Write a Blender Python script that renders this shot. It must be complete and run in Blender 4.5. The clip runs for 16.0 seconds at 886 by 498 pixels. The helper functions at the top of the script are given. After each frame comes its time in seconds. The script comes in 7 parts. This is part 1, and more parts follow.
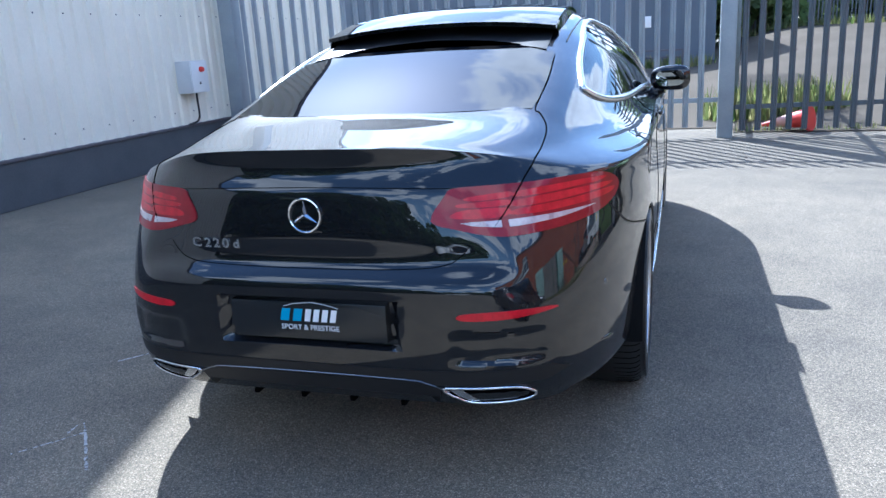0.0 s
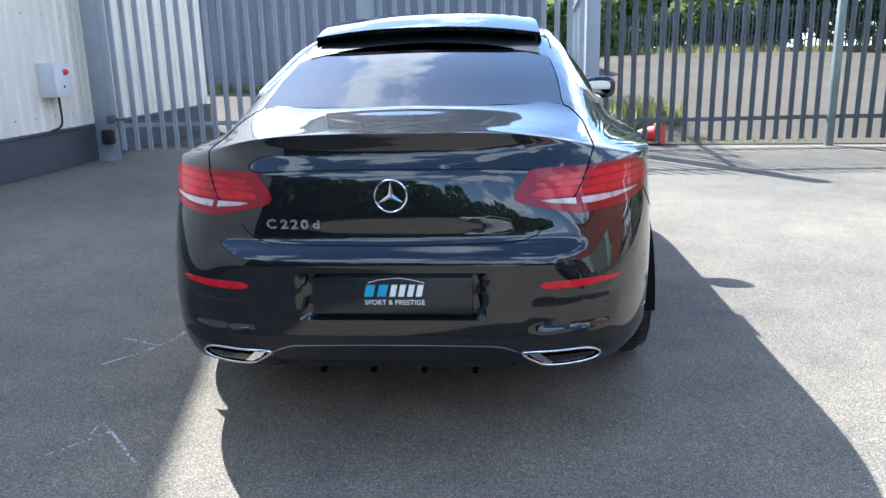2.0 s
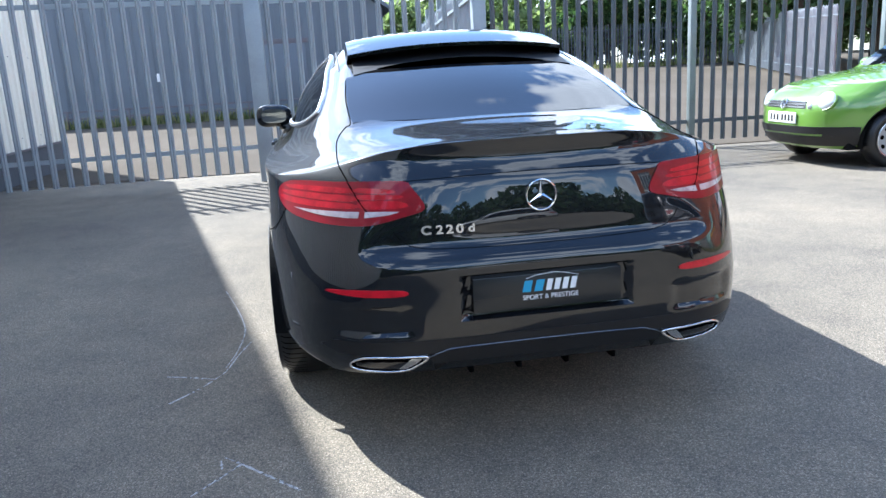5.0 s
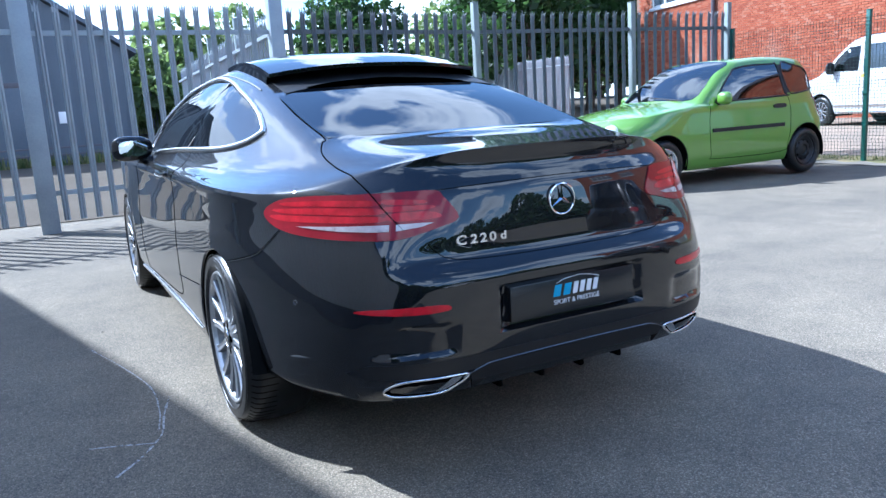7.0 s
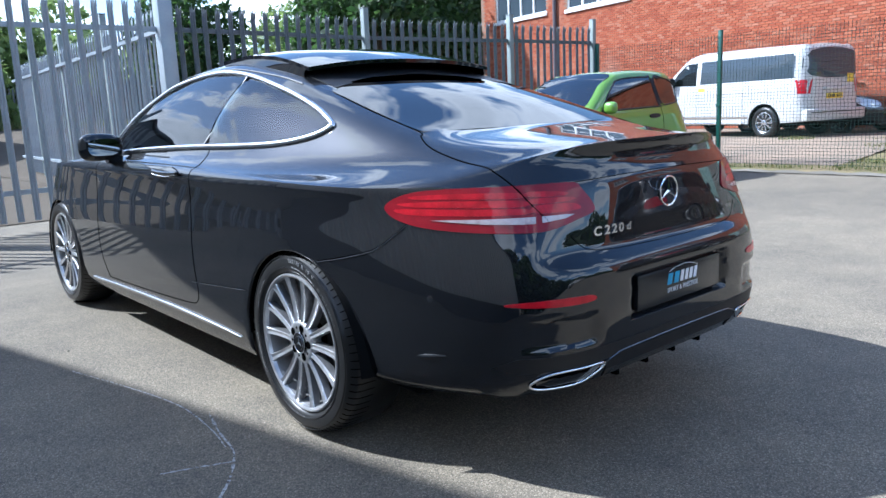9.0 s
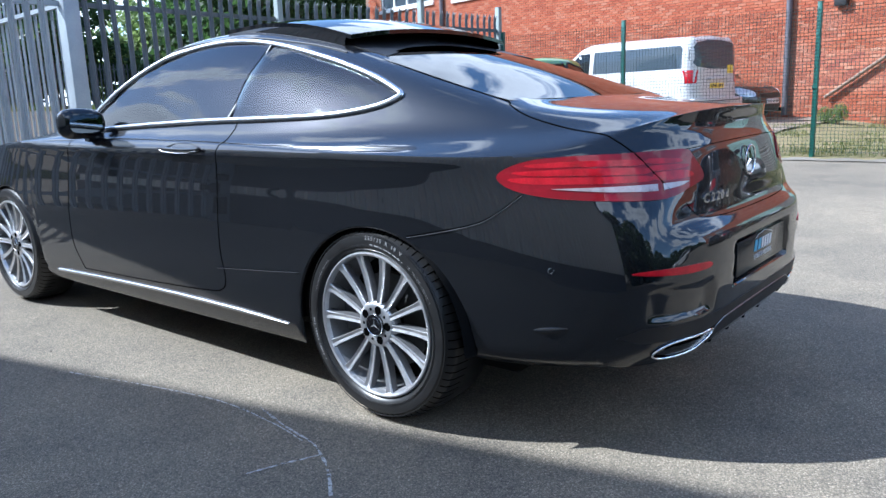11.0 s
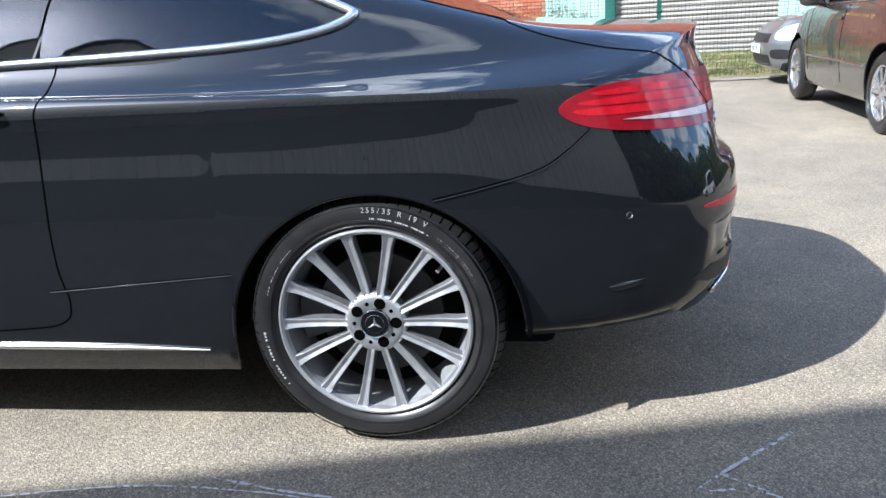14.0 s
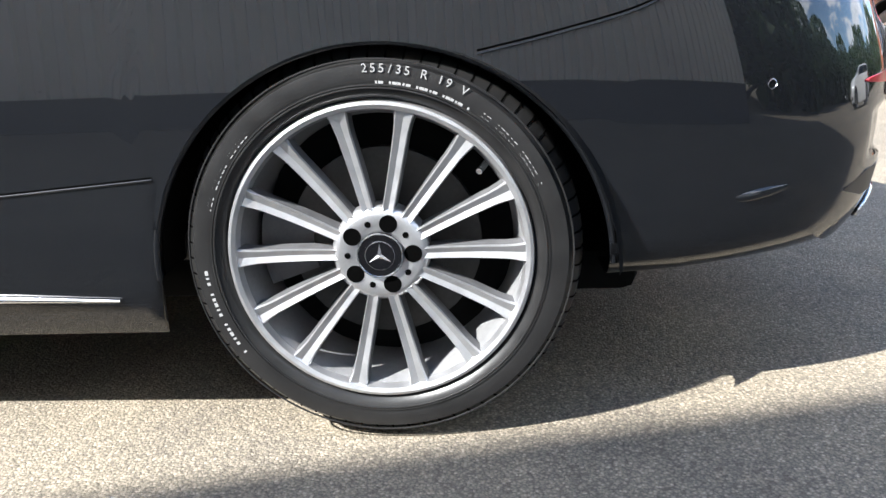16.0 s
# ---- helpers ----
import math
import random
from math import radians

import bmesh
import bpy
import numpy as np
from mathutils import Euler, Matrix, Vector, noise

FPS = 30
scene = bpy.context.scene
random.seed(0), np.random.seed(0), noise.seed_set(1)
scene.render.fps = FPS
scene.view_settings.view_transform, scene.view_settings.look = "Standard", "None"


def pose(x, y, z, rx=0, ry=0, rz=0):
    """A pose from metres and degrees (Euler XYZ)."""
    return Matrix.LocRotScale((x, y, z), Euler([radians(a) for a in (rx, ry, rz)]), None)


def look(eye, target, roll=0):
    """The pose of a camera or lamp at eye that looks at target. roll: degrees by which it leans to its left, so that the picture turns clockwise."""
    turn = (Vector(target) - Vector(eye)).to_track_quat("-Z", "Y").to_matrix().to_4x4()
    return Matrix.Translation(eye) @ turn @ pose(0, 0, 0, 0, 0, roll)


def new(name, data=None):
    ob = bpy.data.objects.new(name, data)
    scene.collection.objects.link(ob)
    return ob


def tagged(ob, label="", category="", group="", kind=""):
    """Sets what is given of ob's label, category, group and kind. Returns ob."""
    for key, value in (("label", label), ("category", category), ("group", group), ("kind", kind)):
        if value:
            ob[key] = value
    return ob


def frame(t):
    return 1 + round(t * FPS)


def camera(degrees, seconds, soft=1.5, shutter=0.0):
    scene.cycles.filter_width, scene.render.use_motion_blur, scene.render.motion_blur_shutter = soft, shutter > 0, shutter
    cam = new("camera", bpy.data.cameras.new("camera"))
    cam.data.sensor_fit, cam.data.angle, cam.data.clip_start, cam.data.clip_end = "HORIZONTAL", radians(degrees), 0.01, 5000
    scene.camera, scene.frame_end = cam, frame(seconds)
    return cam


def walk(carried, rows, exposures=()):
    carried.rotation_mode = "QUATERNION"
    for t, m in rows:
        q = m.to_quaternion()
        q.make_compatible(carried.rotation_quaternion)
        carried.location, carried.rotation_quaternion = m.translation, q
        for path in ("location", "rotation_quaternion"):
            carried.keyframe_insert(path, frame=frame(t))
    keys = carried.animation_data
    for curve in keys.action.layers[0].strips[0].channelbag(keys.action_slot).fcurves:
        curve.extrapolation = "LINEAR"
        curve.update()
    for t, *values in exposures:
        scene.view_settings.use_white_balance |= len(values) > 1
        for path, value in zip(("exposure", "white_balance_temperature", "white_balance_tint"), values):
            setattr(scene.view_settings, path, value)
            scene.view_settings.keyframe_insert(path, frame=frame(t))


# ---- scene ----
cam = camera(60.5, 16.0)
PATH = [
    (0, (0.987, -2.75, 1.261), (0.397, -0.912, 0.737), -3.4),
    (0.5, (0.83, -2.795, 1.264), (0.321, -0.947, 0.694), -2.7),
    (1, (0.612, -2.904, 1.246), (0.276, -1.021, 0.664), -3.6),
    (1.5, (0.459, -2.976, 1.244), (0.223, -1.069, 0.69), -2.4),
    (2, (0.315, -3.077, 1.219), (0.168, -1.145, 0.722), -1.3),
    (2.5, (0.153, -3.134, 1.218), (0.066, -1.194, 0.738), -1.5),
    (3, (-0.028, -3.095, 1.208), (-0.027, -1.149, 0.747), -1.6),
    (3.2, (-0.089, -3.073, 1.208), (-0.058, -1.124, 0.758), -1.7),
    (5.3, (-0.791, -3.154, 1.2), (-0.394, -1.246, 0.749), -3.0),
    (5.5, (-0.885, -3.111, 1.191), (-0.406, -1.222, 0.742), -2.8),
    (6, (-1.041, -3.04, 1.154), (-0.407, -1.189, 0.742), -3.5),
    (6.5, (-1.24, -2.915, 1.116), (-0.467, -1.109, 0.741), -4.3),
    (7, (-1.431, -2.802, 1.123), (-0.511, -1.065, 0.756), -3.5),
    (7.5, (-1.708, -2.718, 1.112), (-0.658, -1.055, 0.753), -3.1),
    (8, (-1.896, -2.634, 1.124), (-0.784, -1.008, 0.778), -3.3),
    (8.5, (-2.044, -2.463, 1.104), (-0.867, -0.885, 0.754), -2.9),
    (9, (-2.155, -2.287, 1.118), (-0.876, -0.794, 0.753), -2.6),
    (9.2, (-2.214, -2.224, 1.112), (-0.889, -0.771, 0.75), -2.7),
    (11.3, (-2.654, -1.623, 1.066), (-1.085, -0.44, 0.65), -2.4),
    (11.5, (-2.714, -1.546, 1.062), (-1.101, -0.438, 0.641), -2.7),
    (12, (-2.841, -1.357, 1.07), (-1.133, -0.418, 0.623), -3.9),
    (12.5, (-2.81, -1.156, 1.042), (-1.034, -0.359, 0.58), -5.2),
    (13, (-2.744, -0.908, 1.06), (-0.907, -0.295, 0.564), -4.1),
    (13.5, (-2.69, -0.651, 1.05), (-0.806, -0.233, 0.524), -3.0),
    (14, (-2.596, -0.438, 1.052), (-0.703, -0.157, 0.469), -3.5),
    (14.5, (-2.388, -0.27, 1.009), (-0.51, -0.072, 0.352), -3.8),
    (15, (-2.219, -0.168, 0.921), (-0.345, -0.036, 0.236), -2.8),
    (15.5, (-2.103, -0.162, 0.758), (-0.197, -0.047, 0.163), -2.2),
    (16, (-2.037, -0.186, 0.698), (-0.131, -0.048, 0.108), -2.5),
]
walk(cam, [(t, look(eye, target, roll)) for t, eye, target, roll in PATH], [(0.0, 1.87, 5020, 8), (0.5, 1.73, 5120, 8), (1.0, 1.99, 5470, 8), (3.0, 2.1, 5420, 8), (5.5, 1.97, 5470, 8), (6.5, 1.83, 4870, 8), (7.5, 1.68, 4960, 8), (8.5, 1.52, 5200, 8), (11.5, 1.62, 5240, 8), (13.0, 1.68, 5440, 8), (14.5, 2.03, 5740, 9), (16.0, 2.31, 6040, 9)])

# ---- sky, sun and exposure ----
SHADOW = (0.61, -0.86)          # where a thing one metre high throws its shadow
world = bpy.data.worlds.new("sky")
scene.world = world
world.use_nodes = True
wt = world.node_tree
wt.nodes.clear()
w_out = wt.nodes.new("ShaderNodeOutputWorld")
w_bg = wt.nodes.new("ShaderNodeBackground")
w_sky = wt.nodes.new("ShaderNodeTexSky")
w_sky.sky_type, w_sky.sun_disc = "NISHITA", False
w_sky.sun_elevation, w_sky.sun_rotation = math.atan2(1, math.hypot(*SHADOW)), math.atan2(-SHADOW[0], -SHADOW[1])
w_sky.air_density, w_sky.dust_density, w_sky.ozone_density = 1.0, 0.7, 2.6
w_co = wt.nodes.new("ShaderNodeTexCoord")
w_sep = wt.nodes.new("ShaderNodeSeparateXYZ")
wt.links.new(w_co.outputs["Generated"], w_sep.inputs[0])
w_lift = wt.nodes.new("ShaderNodeMath")
w_lift.operation = "ADD"
w_lift.inputs[1].default_value = 0.40
wt.links.new(w_sep.outputs["Z"], w_lift.inputs[0])
w_xy = wt.nodes.new("ShaderNodeCombineXYZ")
for axis in ("X", "Y"):
    d = wt.nodes.new("ShaderNodeMath")
    d.operation = "DIVIDE"
    wt.links.new(w_sep.outputs[axis], d.inputs[0])
    wt.links.new(w_lift.outputs[0], d.inputs[1])
    wt.links.new(d.outputs[0], w_xy.inputs[axis])
w_noise = wt.nodes.new("ShaderNodeTexNoise")
w_noise.inputs["Scale"].default_value, w_noise.inputs["Detail"].default_value = 3.4, 6.0
w_xy.inputs["Z"].default_value = 7.7
w_noise.inputs["Roughness"].default_value, w_noise.inputs["Distortion"].default_value = 0.56, 0.25
wt.links.new(w_xy.outputs[0], w_noise.inputs["Vector"])
w_ramp = wt.nodes.new("ShaderNodeValToRGB")
w_ramp.color_ramp.elements[0].position, w_ramp.color_ramp.elements[1].position = 0.52, 0.575
# more cloud low down, clear blue overhead
w_cover = wt.nodes.new("ShaderNodeMath")
w_cover.operation = "MULTIPLY_ADD"
w_cover.inputs[1].default_value = -0.10
wt.links.new(w_sep.outputs["Z"], w_cover.inputs[0])
w_raise = wt.nodes.new("ShaderNodeMath")
w_raise.operation = "ADD"
w_raise.inputs[1].default_value = 0.052
wt.links.new(w_noise.outputs["Fac"], w_raise.inputs[0])
wt.links.new(w_raise.outputs[0], w_cover.inputs[2])
wt.links.new(w_cover.outputs[0], w_ramp.inputs["Fac"])
w_tone = wt.nodes.new("ShaderNodeValToRGB")
w_tone.color_ramp.elements[0].position, w_tone.color_ramp.elements[1].position = 0.5, 0.8
w_tone.color_ramp.elements[0].color, w_tone.color_ramp.elements[1].color = (9.8, 10.0, 10.3, 1), (3.6, 3.9, 4.4, 1)
wt.links.new(w_noise.outputs["Fac"], w_tone.inputs["Fac"])
w_mix = wt.nodes.new("ShaderNodeMix")
w_mix.data_type = "RGBA"
wt.links.new(w_ramp.outputs["Color"], w_mix.inputs["Factor"])
wt.links.new(w_sky.outputs[0], w_mix.inputs["A"])
wt.links.new(w_tone.outputs["Color"], w_mix.inputs["B"])
# haze and cloud brighten towards the sun
w_dot = wt.nodes.new("ShaderNodeVectorMath")
w_dot.operation = "DOT_PRODUCT"
w_dot.inputs[1].default_value = Vector((-SHADOW[0], -SHADOW[1], 1)).normalized()
wt.links.new(w_co.outputs["Generated"], w_dot.inputs[0])
w_pos = wt.nodes.new("ShaderNodeMath")
w_pos.operation = "MAXIMUM"
w_pos.inputs[1].default_value = 0.0
wt.links.new(w_dot.outputs["Value"], w_pos.inputs[0])
w_pow = wt.nodes.new("ShaderNodeMath")
w_pow.operation = "POWER"
w_pow.inputs[1].default_value = 45.0
wt.links.new(w_pos.outputs[0], w_pow.inputs[0])
w_gain = wt.nodes.new("ShaderNodeMath")
w_gain.operation = "MULTIPLY_ADD"
w_gain.inputs[1].default_value, w_gain.inputs[2].default_value = 1.1, 1.0
wt.links.new(w_pow.outputs[0], w_gain.inputs[0])
w_scale = wt.nodes.new("ShaderNodeVectorMath")
w_scale.operation = "SCALE"
wt.links.new(w_mix.outputs["Result"], w_scale.inputs[0])
wt.links.new(w_gain.outputs[0], w_scale.inputs["Scale"])
wt.links.new(w_scale.outputs[0], w_bg.inputs["Color"])
w_bg.inputs["Strength"].default_value = 0.098
wt.links.new(w_bg.outputs[0], w_out.inputs[0])

sun_data = bpy.data.lights.new("sun", "SUN")
sun_data.energy, sun_data.angle, sun_data.color = 3.9, radians(0.55), (1.0, 0.95, 0.87)
sun = new("sun", sun_data)
sun.matrix_world = look((-SHADOW[0] * 30, -SHADOW[1] * 30, 30), (0, 0, 0))


# ---- materials ----
def material(name, color=(0.5, 0.5, 0.5), rough=0.5, metal=0.0, coat=0.0, spec=0.5):
    m = bpy.data.materials.new(name)
    m.use_nodes = True
    p = m.node_tree.nodes["Principled BSDF"]
    p.inputs["Base Color"].default_value = (*color, 1)
    p.inputs["Roughness"].default_value = rough
    p.inputs["Metallic"].default_value = metal
    p.inputs["Coat Weight"].default_value = coat
    p.inputs["Coat Roughness"].default_value = 0.03
    p.inputs["Specular IOR Level"].default_value = spec
    return m


def node(m, kind, **sockets):
    n = m.node_tree.nodes.new(kind)
    for key, value in sockets.items():
        n.inputs[key.replace("_", " ")].default_value = value
    return n


def wire(m, a, b):
    m.node_tree.links.new(a, b)


def bsdf(m):
    return m.node_tree.nodes["Principled BSDF"]


def coords(m, scale=(1, 1, 1), own=True):
    """Object coordinates of the thing itself, or of the world when own is False."""
    if own:
        c = m.node_tree.nodes.new("ShaderNodeTexCoord").outputs["Object"]
    else:
        c = m.node_tree.nodes.new("ShaderNodeNewGeometry").outputs["Position"]
    mp = m.node_tree.nodes.new("ShaderNodeMapping")
    mp.inputs["Scale"].default_value = scale
    wire(m, c, mp.inputs["Vector"])
    return mp.outputs[0]


def ramp(m, fac, stops):
    r = m.node_tree.nodes.new("ShaderNodeValToRGB")
    e = r.color_ramp.elements
    while len(e) < len(stops):
        e.new(0.5)
    for el, (pos, col) in zip(e, stops):
        el.position, el.color = pos, (*col, 1)
    wire(m, fac, r.inputs["Fac"])
    return r.outputs["Color"]


def blend(m, fac, a, b, how="MIX"):
    x = m.node_tree.nodes.new("ShaderNodeMix")
    x.data_type, x.blend_type = "RGBA", how
    for socket, value in ((x.inputs["Factor"], fac), (x.inputs["A"], a), (x.inputs["B"], b)):
        if isinstance(value, (int, float)):
            socket.default_value = value
        elif isinstance(value, tuple):
            socket.default_value = (*value, 1)
        else:
            wire(m, value, socket)
    return x.outputs["Result"]


def bump(m, height, strength, distance):
    b = node(m, "ShaderNodeBump", Strength=strength, Distance=distance)
    wire(m, height, b.inputs["Height"])
    wire(m, b.outputs[0], bsdf(m).inputs["Normal"])


def grained(name, color, dark, scale=6.0, fine=90.0, rough=0.6, relief=0.15, metal=0.0, coat=0.0, own=True, depth=0.002):
    """A paint, plaster or metal with blotches and fine grain."""
    m = material(name, color, rough, metal, coat)
    c = coords(m, own=own)
    big = node(m, "ShaderNodeTexNoise", Scale=scale, Detail=5.0)
    small = node(m, "ShaderNodeTexNoise", Scale=fine, Detail=3.0)
    wire(m, c, big.inputs["Vector"])
    wire(m, c, small.inputs["Vector"])
    col = ramp(m, big.outputs["Fac"], [(0.3, dark), (0.65, color)])
    col = blend(m, 0.25, col, ramp(m, small.outputs["Fac"], [(0.35, dark), (0.6, color)]))
    wire(m, col, bsdf(m).inputs["Base Color"])
    r = node(m, "ShaderNodeMapRange", To_Min=max(0.02, rough - 0.12), To_Max=min(1, rough + 0.12))
    wire(m, big.outputs["Fac"], r.inputs["Value"])
    wire(m, r.outputs[0], bsdf(m).inputs["Roughness"])
    if relief:
        bump(m, small.outputs["Fac"], relief, depth)
    return m


def make_asphalt():
    """Stone chips of two sizes in dark tar, worn in patches."""
    m = material("asphalt", (0.05, 0.05, 0.05), 0.85, spec=0.14)
    c = coords(m, own=False)
    stone = node(m, "ShaderNodeTexVoronoi", Scale=190.0)
    stone2 = node(m, "ShaderNodeTexVoronoi", Scale=300.0)
    big = node(m, "ShaderNodeTexNoise", Scale=0.35, Detail=5.0)
    mid = node(m, "ShaderNodeTexNoise", Scale=3.0, Detail=6.0, Roughness=0.65)
    for n in (stone, stone2, big, mid):
        wire(m, c, n.inputs["Vector"])
    grey = m.node_tree.nodes.new("ShaderNodeSeparateColor")
    wire(m, stone.outputs["Color"], grey.inputs[0])
    chips = ramp(m, grey.outputs[0], [(0.0, (0.160, 0.143, 0.115)), (0.45, (0.208, 0.184, 0.145)), (0.8, (0.248, 0.218, 0.172)), (1.0, (0.325, 0.285, 0.227))])
    tar = ramp(m, stone.outputs["Distance"], [(0.25, (1.06, 1.06, 1.06)), (0.66, (0.66, 0.66, 0.67))])
    col = blend(m, 1.0, chips, tar, "MULTIPLY")
    grit = m.node_tree.nodes.new("ShaderNodeSeparateColor")
    wire(m, stone2.outputs["Color"], grit.inputs[0])
    col = blend(m, 1.0, col, ramp(m, grit.outputs[1], [(0.0, (0.84, 0.84, 0.85)), (0.6, (1.02, 1.02, 1.01)), (1.0, (1.20, 1.19, 1.17))]), "MULTIPLY")
    worn = ramp(m, big.outputs["Fac"], [(0.35, (0.84, 0.84, 0.85)), (0.65, (1.24, 1.21, 1.16))])
    col = blend(m, 1.0, col, worn, "MULTIPLY")
    blot = ramp(m, mid.outputs["Fac"], [(0.3, (0.84, 0.84, 0.86)), (0.62, (1.08, 1.07, 1.05))])
    col = blend(m, 1.0, col, blot, "MULTIPLY")
    wire(m, col, bsdf(m).inputs["Base Color"])
    h = m.node_tree.nodes.new("ShaderNodeMath")
    h.operation = "MULTIPLY_ADD"
    h.inputs[1].default_value = 0.4
    wire(m, stone2.outputs["Distance"], h.inputs[0])
    wire(m, stone.outputs["Distance"], h.inputs[2])
    bump(m, h.outputs[0], 0.65, -0.003)
    return m


def make_brick():
    m = material("brick", (0.42, 0.13, 0.07), 0.85)
    isl = m.node_tree.nodes.new("ShaderNodeNewGeometry")
    c = coords(m, own=False)
    small = node(m, "ShaderNodeTexNoise", Scale=35.0, Detail=4.0)
    big = node(m, "ShaderNodeTexNoise", Scale=0.45, Detail=4.0)
    wire(m, c, small.inputs["Vector"])
    wire(m, c, big.inputs["Vector"])
    col = ramp(m, isl.outputs["Random Per Island"], [(0.0, (0.26, 0.072, 0.040)), (0.4, (0.325, 0.096, 0.051)), (0.8, (0.36, 0.122, 0.066)), (1.0, (0.37, 0.16, 0.10))])
    col = blend(m, 1.0, col, ramp(m, small.outputs["Fac"], [(0.3, (0.82, 0.8, 0.78)), (0.7, (1.1, 1.1, 1.1))]), "MULTIPLY")
    col = blend(m, ramp(m, big.outputs["Fac"], [(0.55, (0, 0, 0)), (0.72, (0.35, 0.35, 0.35))]), col, (0.42, 0.30, 0.23))
    wire(m, col, bsdf(m).inputs["Base Color"])
    bump(m, small.outputs["Fac"], 0.3, 0.004)
    return m


def make_leaf(name, a, b):
    m = material(name, a, 0.55)
    isl = m.node_tree.nodes.new("ShaderNodeNewGeometry")
    wire(m, ramp(m, isl.outputs["Random Per Island"], [(0.0, b), (1.0, a)]), bsdf(m).inputs["Base Color"])
    t = m.node_tree
    thru, mix = t.nodes.new("ShaderNodeBsdfTranslucent"), t.nodes.new("ShaderNodeMixShader")
    wire(m, ramp(m, isl.outputs["Random Per Island"], [(0.0, tuple(c * 1.9 for c in b)), (1.0, tuple(c * 1.9 for c in a))]), thru.inputs["Color"])
    mix.inputs[0].default_value = 0.45
    out = t.nodes["Material Output"]
    wire(m, bsdf(m).outputs[0], mix.inputs[1])
    wire(m, thru.outputs[0], mix.inputs[2])
    wire(m, mix.outputs[0], out.inputs["Surface"])
    return m


def make_yard():
    m = material("yard_concrete", (0.4, 0.37, 0.33), 0.95, spec=0.03)
    c = coords(m, own=False)
    big = node(m, "ShaderNodeTexNoise", Scale=0.18, Detail=6.0, Roughness=0.6)
    small = node(m, "ShaderNodeTexNoise", Scale=14.0, Detail=6.0)
    wire(m, c, big.inputs["Vector"])
    wire(m, c, small.inputs["Vector"])
    col = ramp(m, big.outputs["Fac"], [(0.3, (0.088, 0.071, 0.055)), (0.5, (0.115, 0.094, 0.075)), (0.7, (0.142, 0.117, 0.095))])
    col = blend(m, 0.35, col, ramp(m, small.outputs["Fac"], [(0.3, (0.07, 0.066, 0.045)), (0.65, (0.11, 0.096, 0.075))]))
    wire(m, col, bsdf(m).inputs["Base Color"])
    bump(m, small.outputs["Fac"], 0.4, 0.02)
    return m


def make_glass(name, tint, clear, ior=1.75):
    """Car glass: a gloss over a tinted, partly clear pane."""
    m = bpy.data.materials.new(name)
    m.use_nodes = True
    t = m.node_tree
    t.nodes.clear()
    out, mix = t.nodes.new("ShaderNodeOutputMaterial"), t.nodes.new("ShaderNodeMixShader")
    see, gloss, fres = t.nodes.new("ShaderNodeBsdfTransparent"), t.nodes.new("ShaderNodeBsdfGlossy"), t.nodes.new("ShaderNodeFresnel")
    see.inputs["Color"].default_value = (tint[0] * clear, tint[1] * clear, tint[2] * clear, 1)
    gloss.inputs["Roughness"].default_value = 0.012
    fres.inputs["IOR"].default_value = ior
    t.links.new(fres.outputs[0], mix.inputs[0])
    t.links.new(see.outputs[0], mix.inputs[1])
    t.links.new(gloss.outputs[0], mix.inputs[2])
    t.links.new(mix.outputs[0], out.inputs[0])
    return m


def make_paint(name, color, rough=0.28, metal=0.0):
    m = material(name, color, rough, metal, 1.0)
    bsdf(m).inputs["Coat Roughness"].default_value = 0.012
    bsdf(m).inputs["Coat IOR"].default_value = 1.62
    c = coords(m)
    n = node(m, "ShaderNodeTexNoise", Scale=2.2, Detail=2.0)
    wire(m, c, n.inputs["Vector"])
    r = node(m, "ShaderNodeMapRange", To_Min=rough - 0.05, To_Max=rough + 0.08)
    wire(m, n.outputs["Fac"], r.inputs["Value"])
    wire(m, r.outputs[0], bsdf(m).inputs["Roughness"])
    return m


ASPHALT, BRICK, YARD = make_asphalt(), make_brick(), make_yard()
BLACK_PAINT = make_paint("black_paint", (0.0062, 0.0069, 0.0084), 0.45)
bsdf(BLACK_PAINT).inputs["Specular IOR Level"].default_value = 0.05
GREEN_PAINT = make_paint("green_paint", (0.135, 0.275, 0.028), 0.35)
WHITE_PAINT = make_paint("white_paint", (0.53, 0.53, 0.52), 0.35)
GREY_PAINT = make_paint("grey_brown_paint", (0.045, 0.04, 0.038), 0.25, 0.6)
STEEL_PAINT = make_paint("steel_grey_paint", (0.13, 0.135, 0.135), 0.3, 0.5)
CHROME = material("chrome", (0.82, 0.83, 0.85), 0.08, 1.0)
DARK_CHROME = material("dark_chrome", (0.30, 0.31, 0.33), 0.3, 1.0)
SATIN = material("satin_aluminium", (0.72, 0.73, 0.75), 0.26, 1.0)
ALLOY = grained("machined_alloy", (0.66, 0.66, 0.67), (0.56, 0.56, 0.57), 30, 300, 0.33, 0.05, 0.85)
ALLOY_SIDE = grained("painted_alloy", (0.16, 0.16, 0.165), (0.11, 0.11, 0.115), 30, 200, 0.4, 0.05, 0.5)
RUBBER = grained("tyre_rubber", (0.017, 0.0166, 0.0165), (0.011, 0.0108, 0.0108), 20, 240, 0.36, 0.25, depth=0.0008)
TRIM_GREY = grained("wheel_trim_plastic", (0.40, 0.39, 0.37), (0.32, 0.31, 0.295), 12, 120, 0.45, 0.05)
RUBBER_MARK = material("raised_rubber_lettering", (0.30, 0.30, 0.30), 0.5)
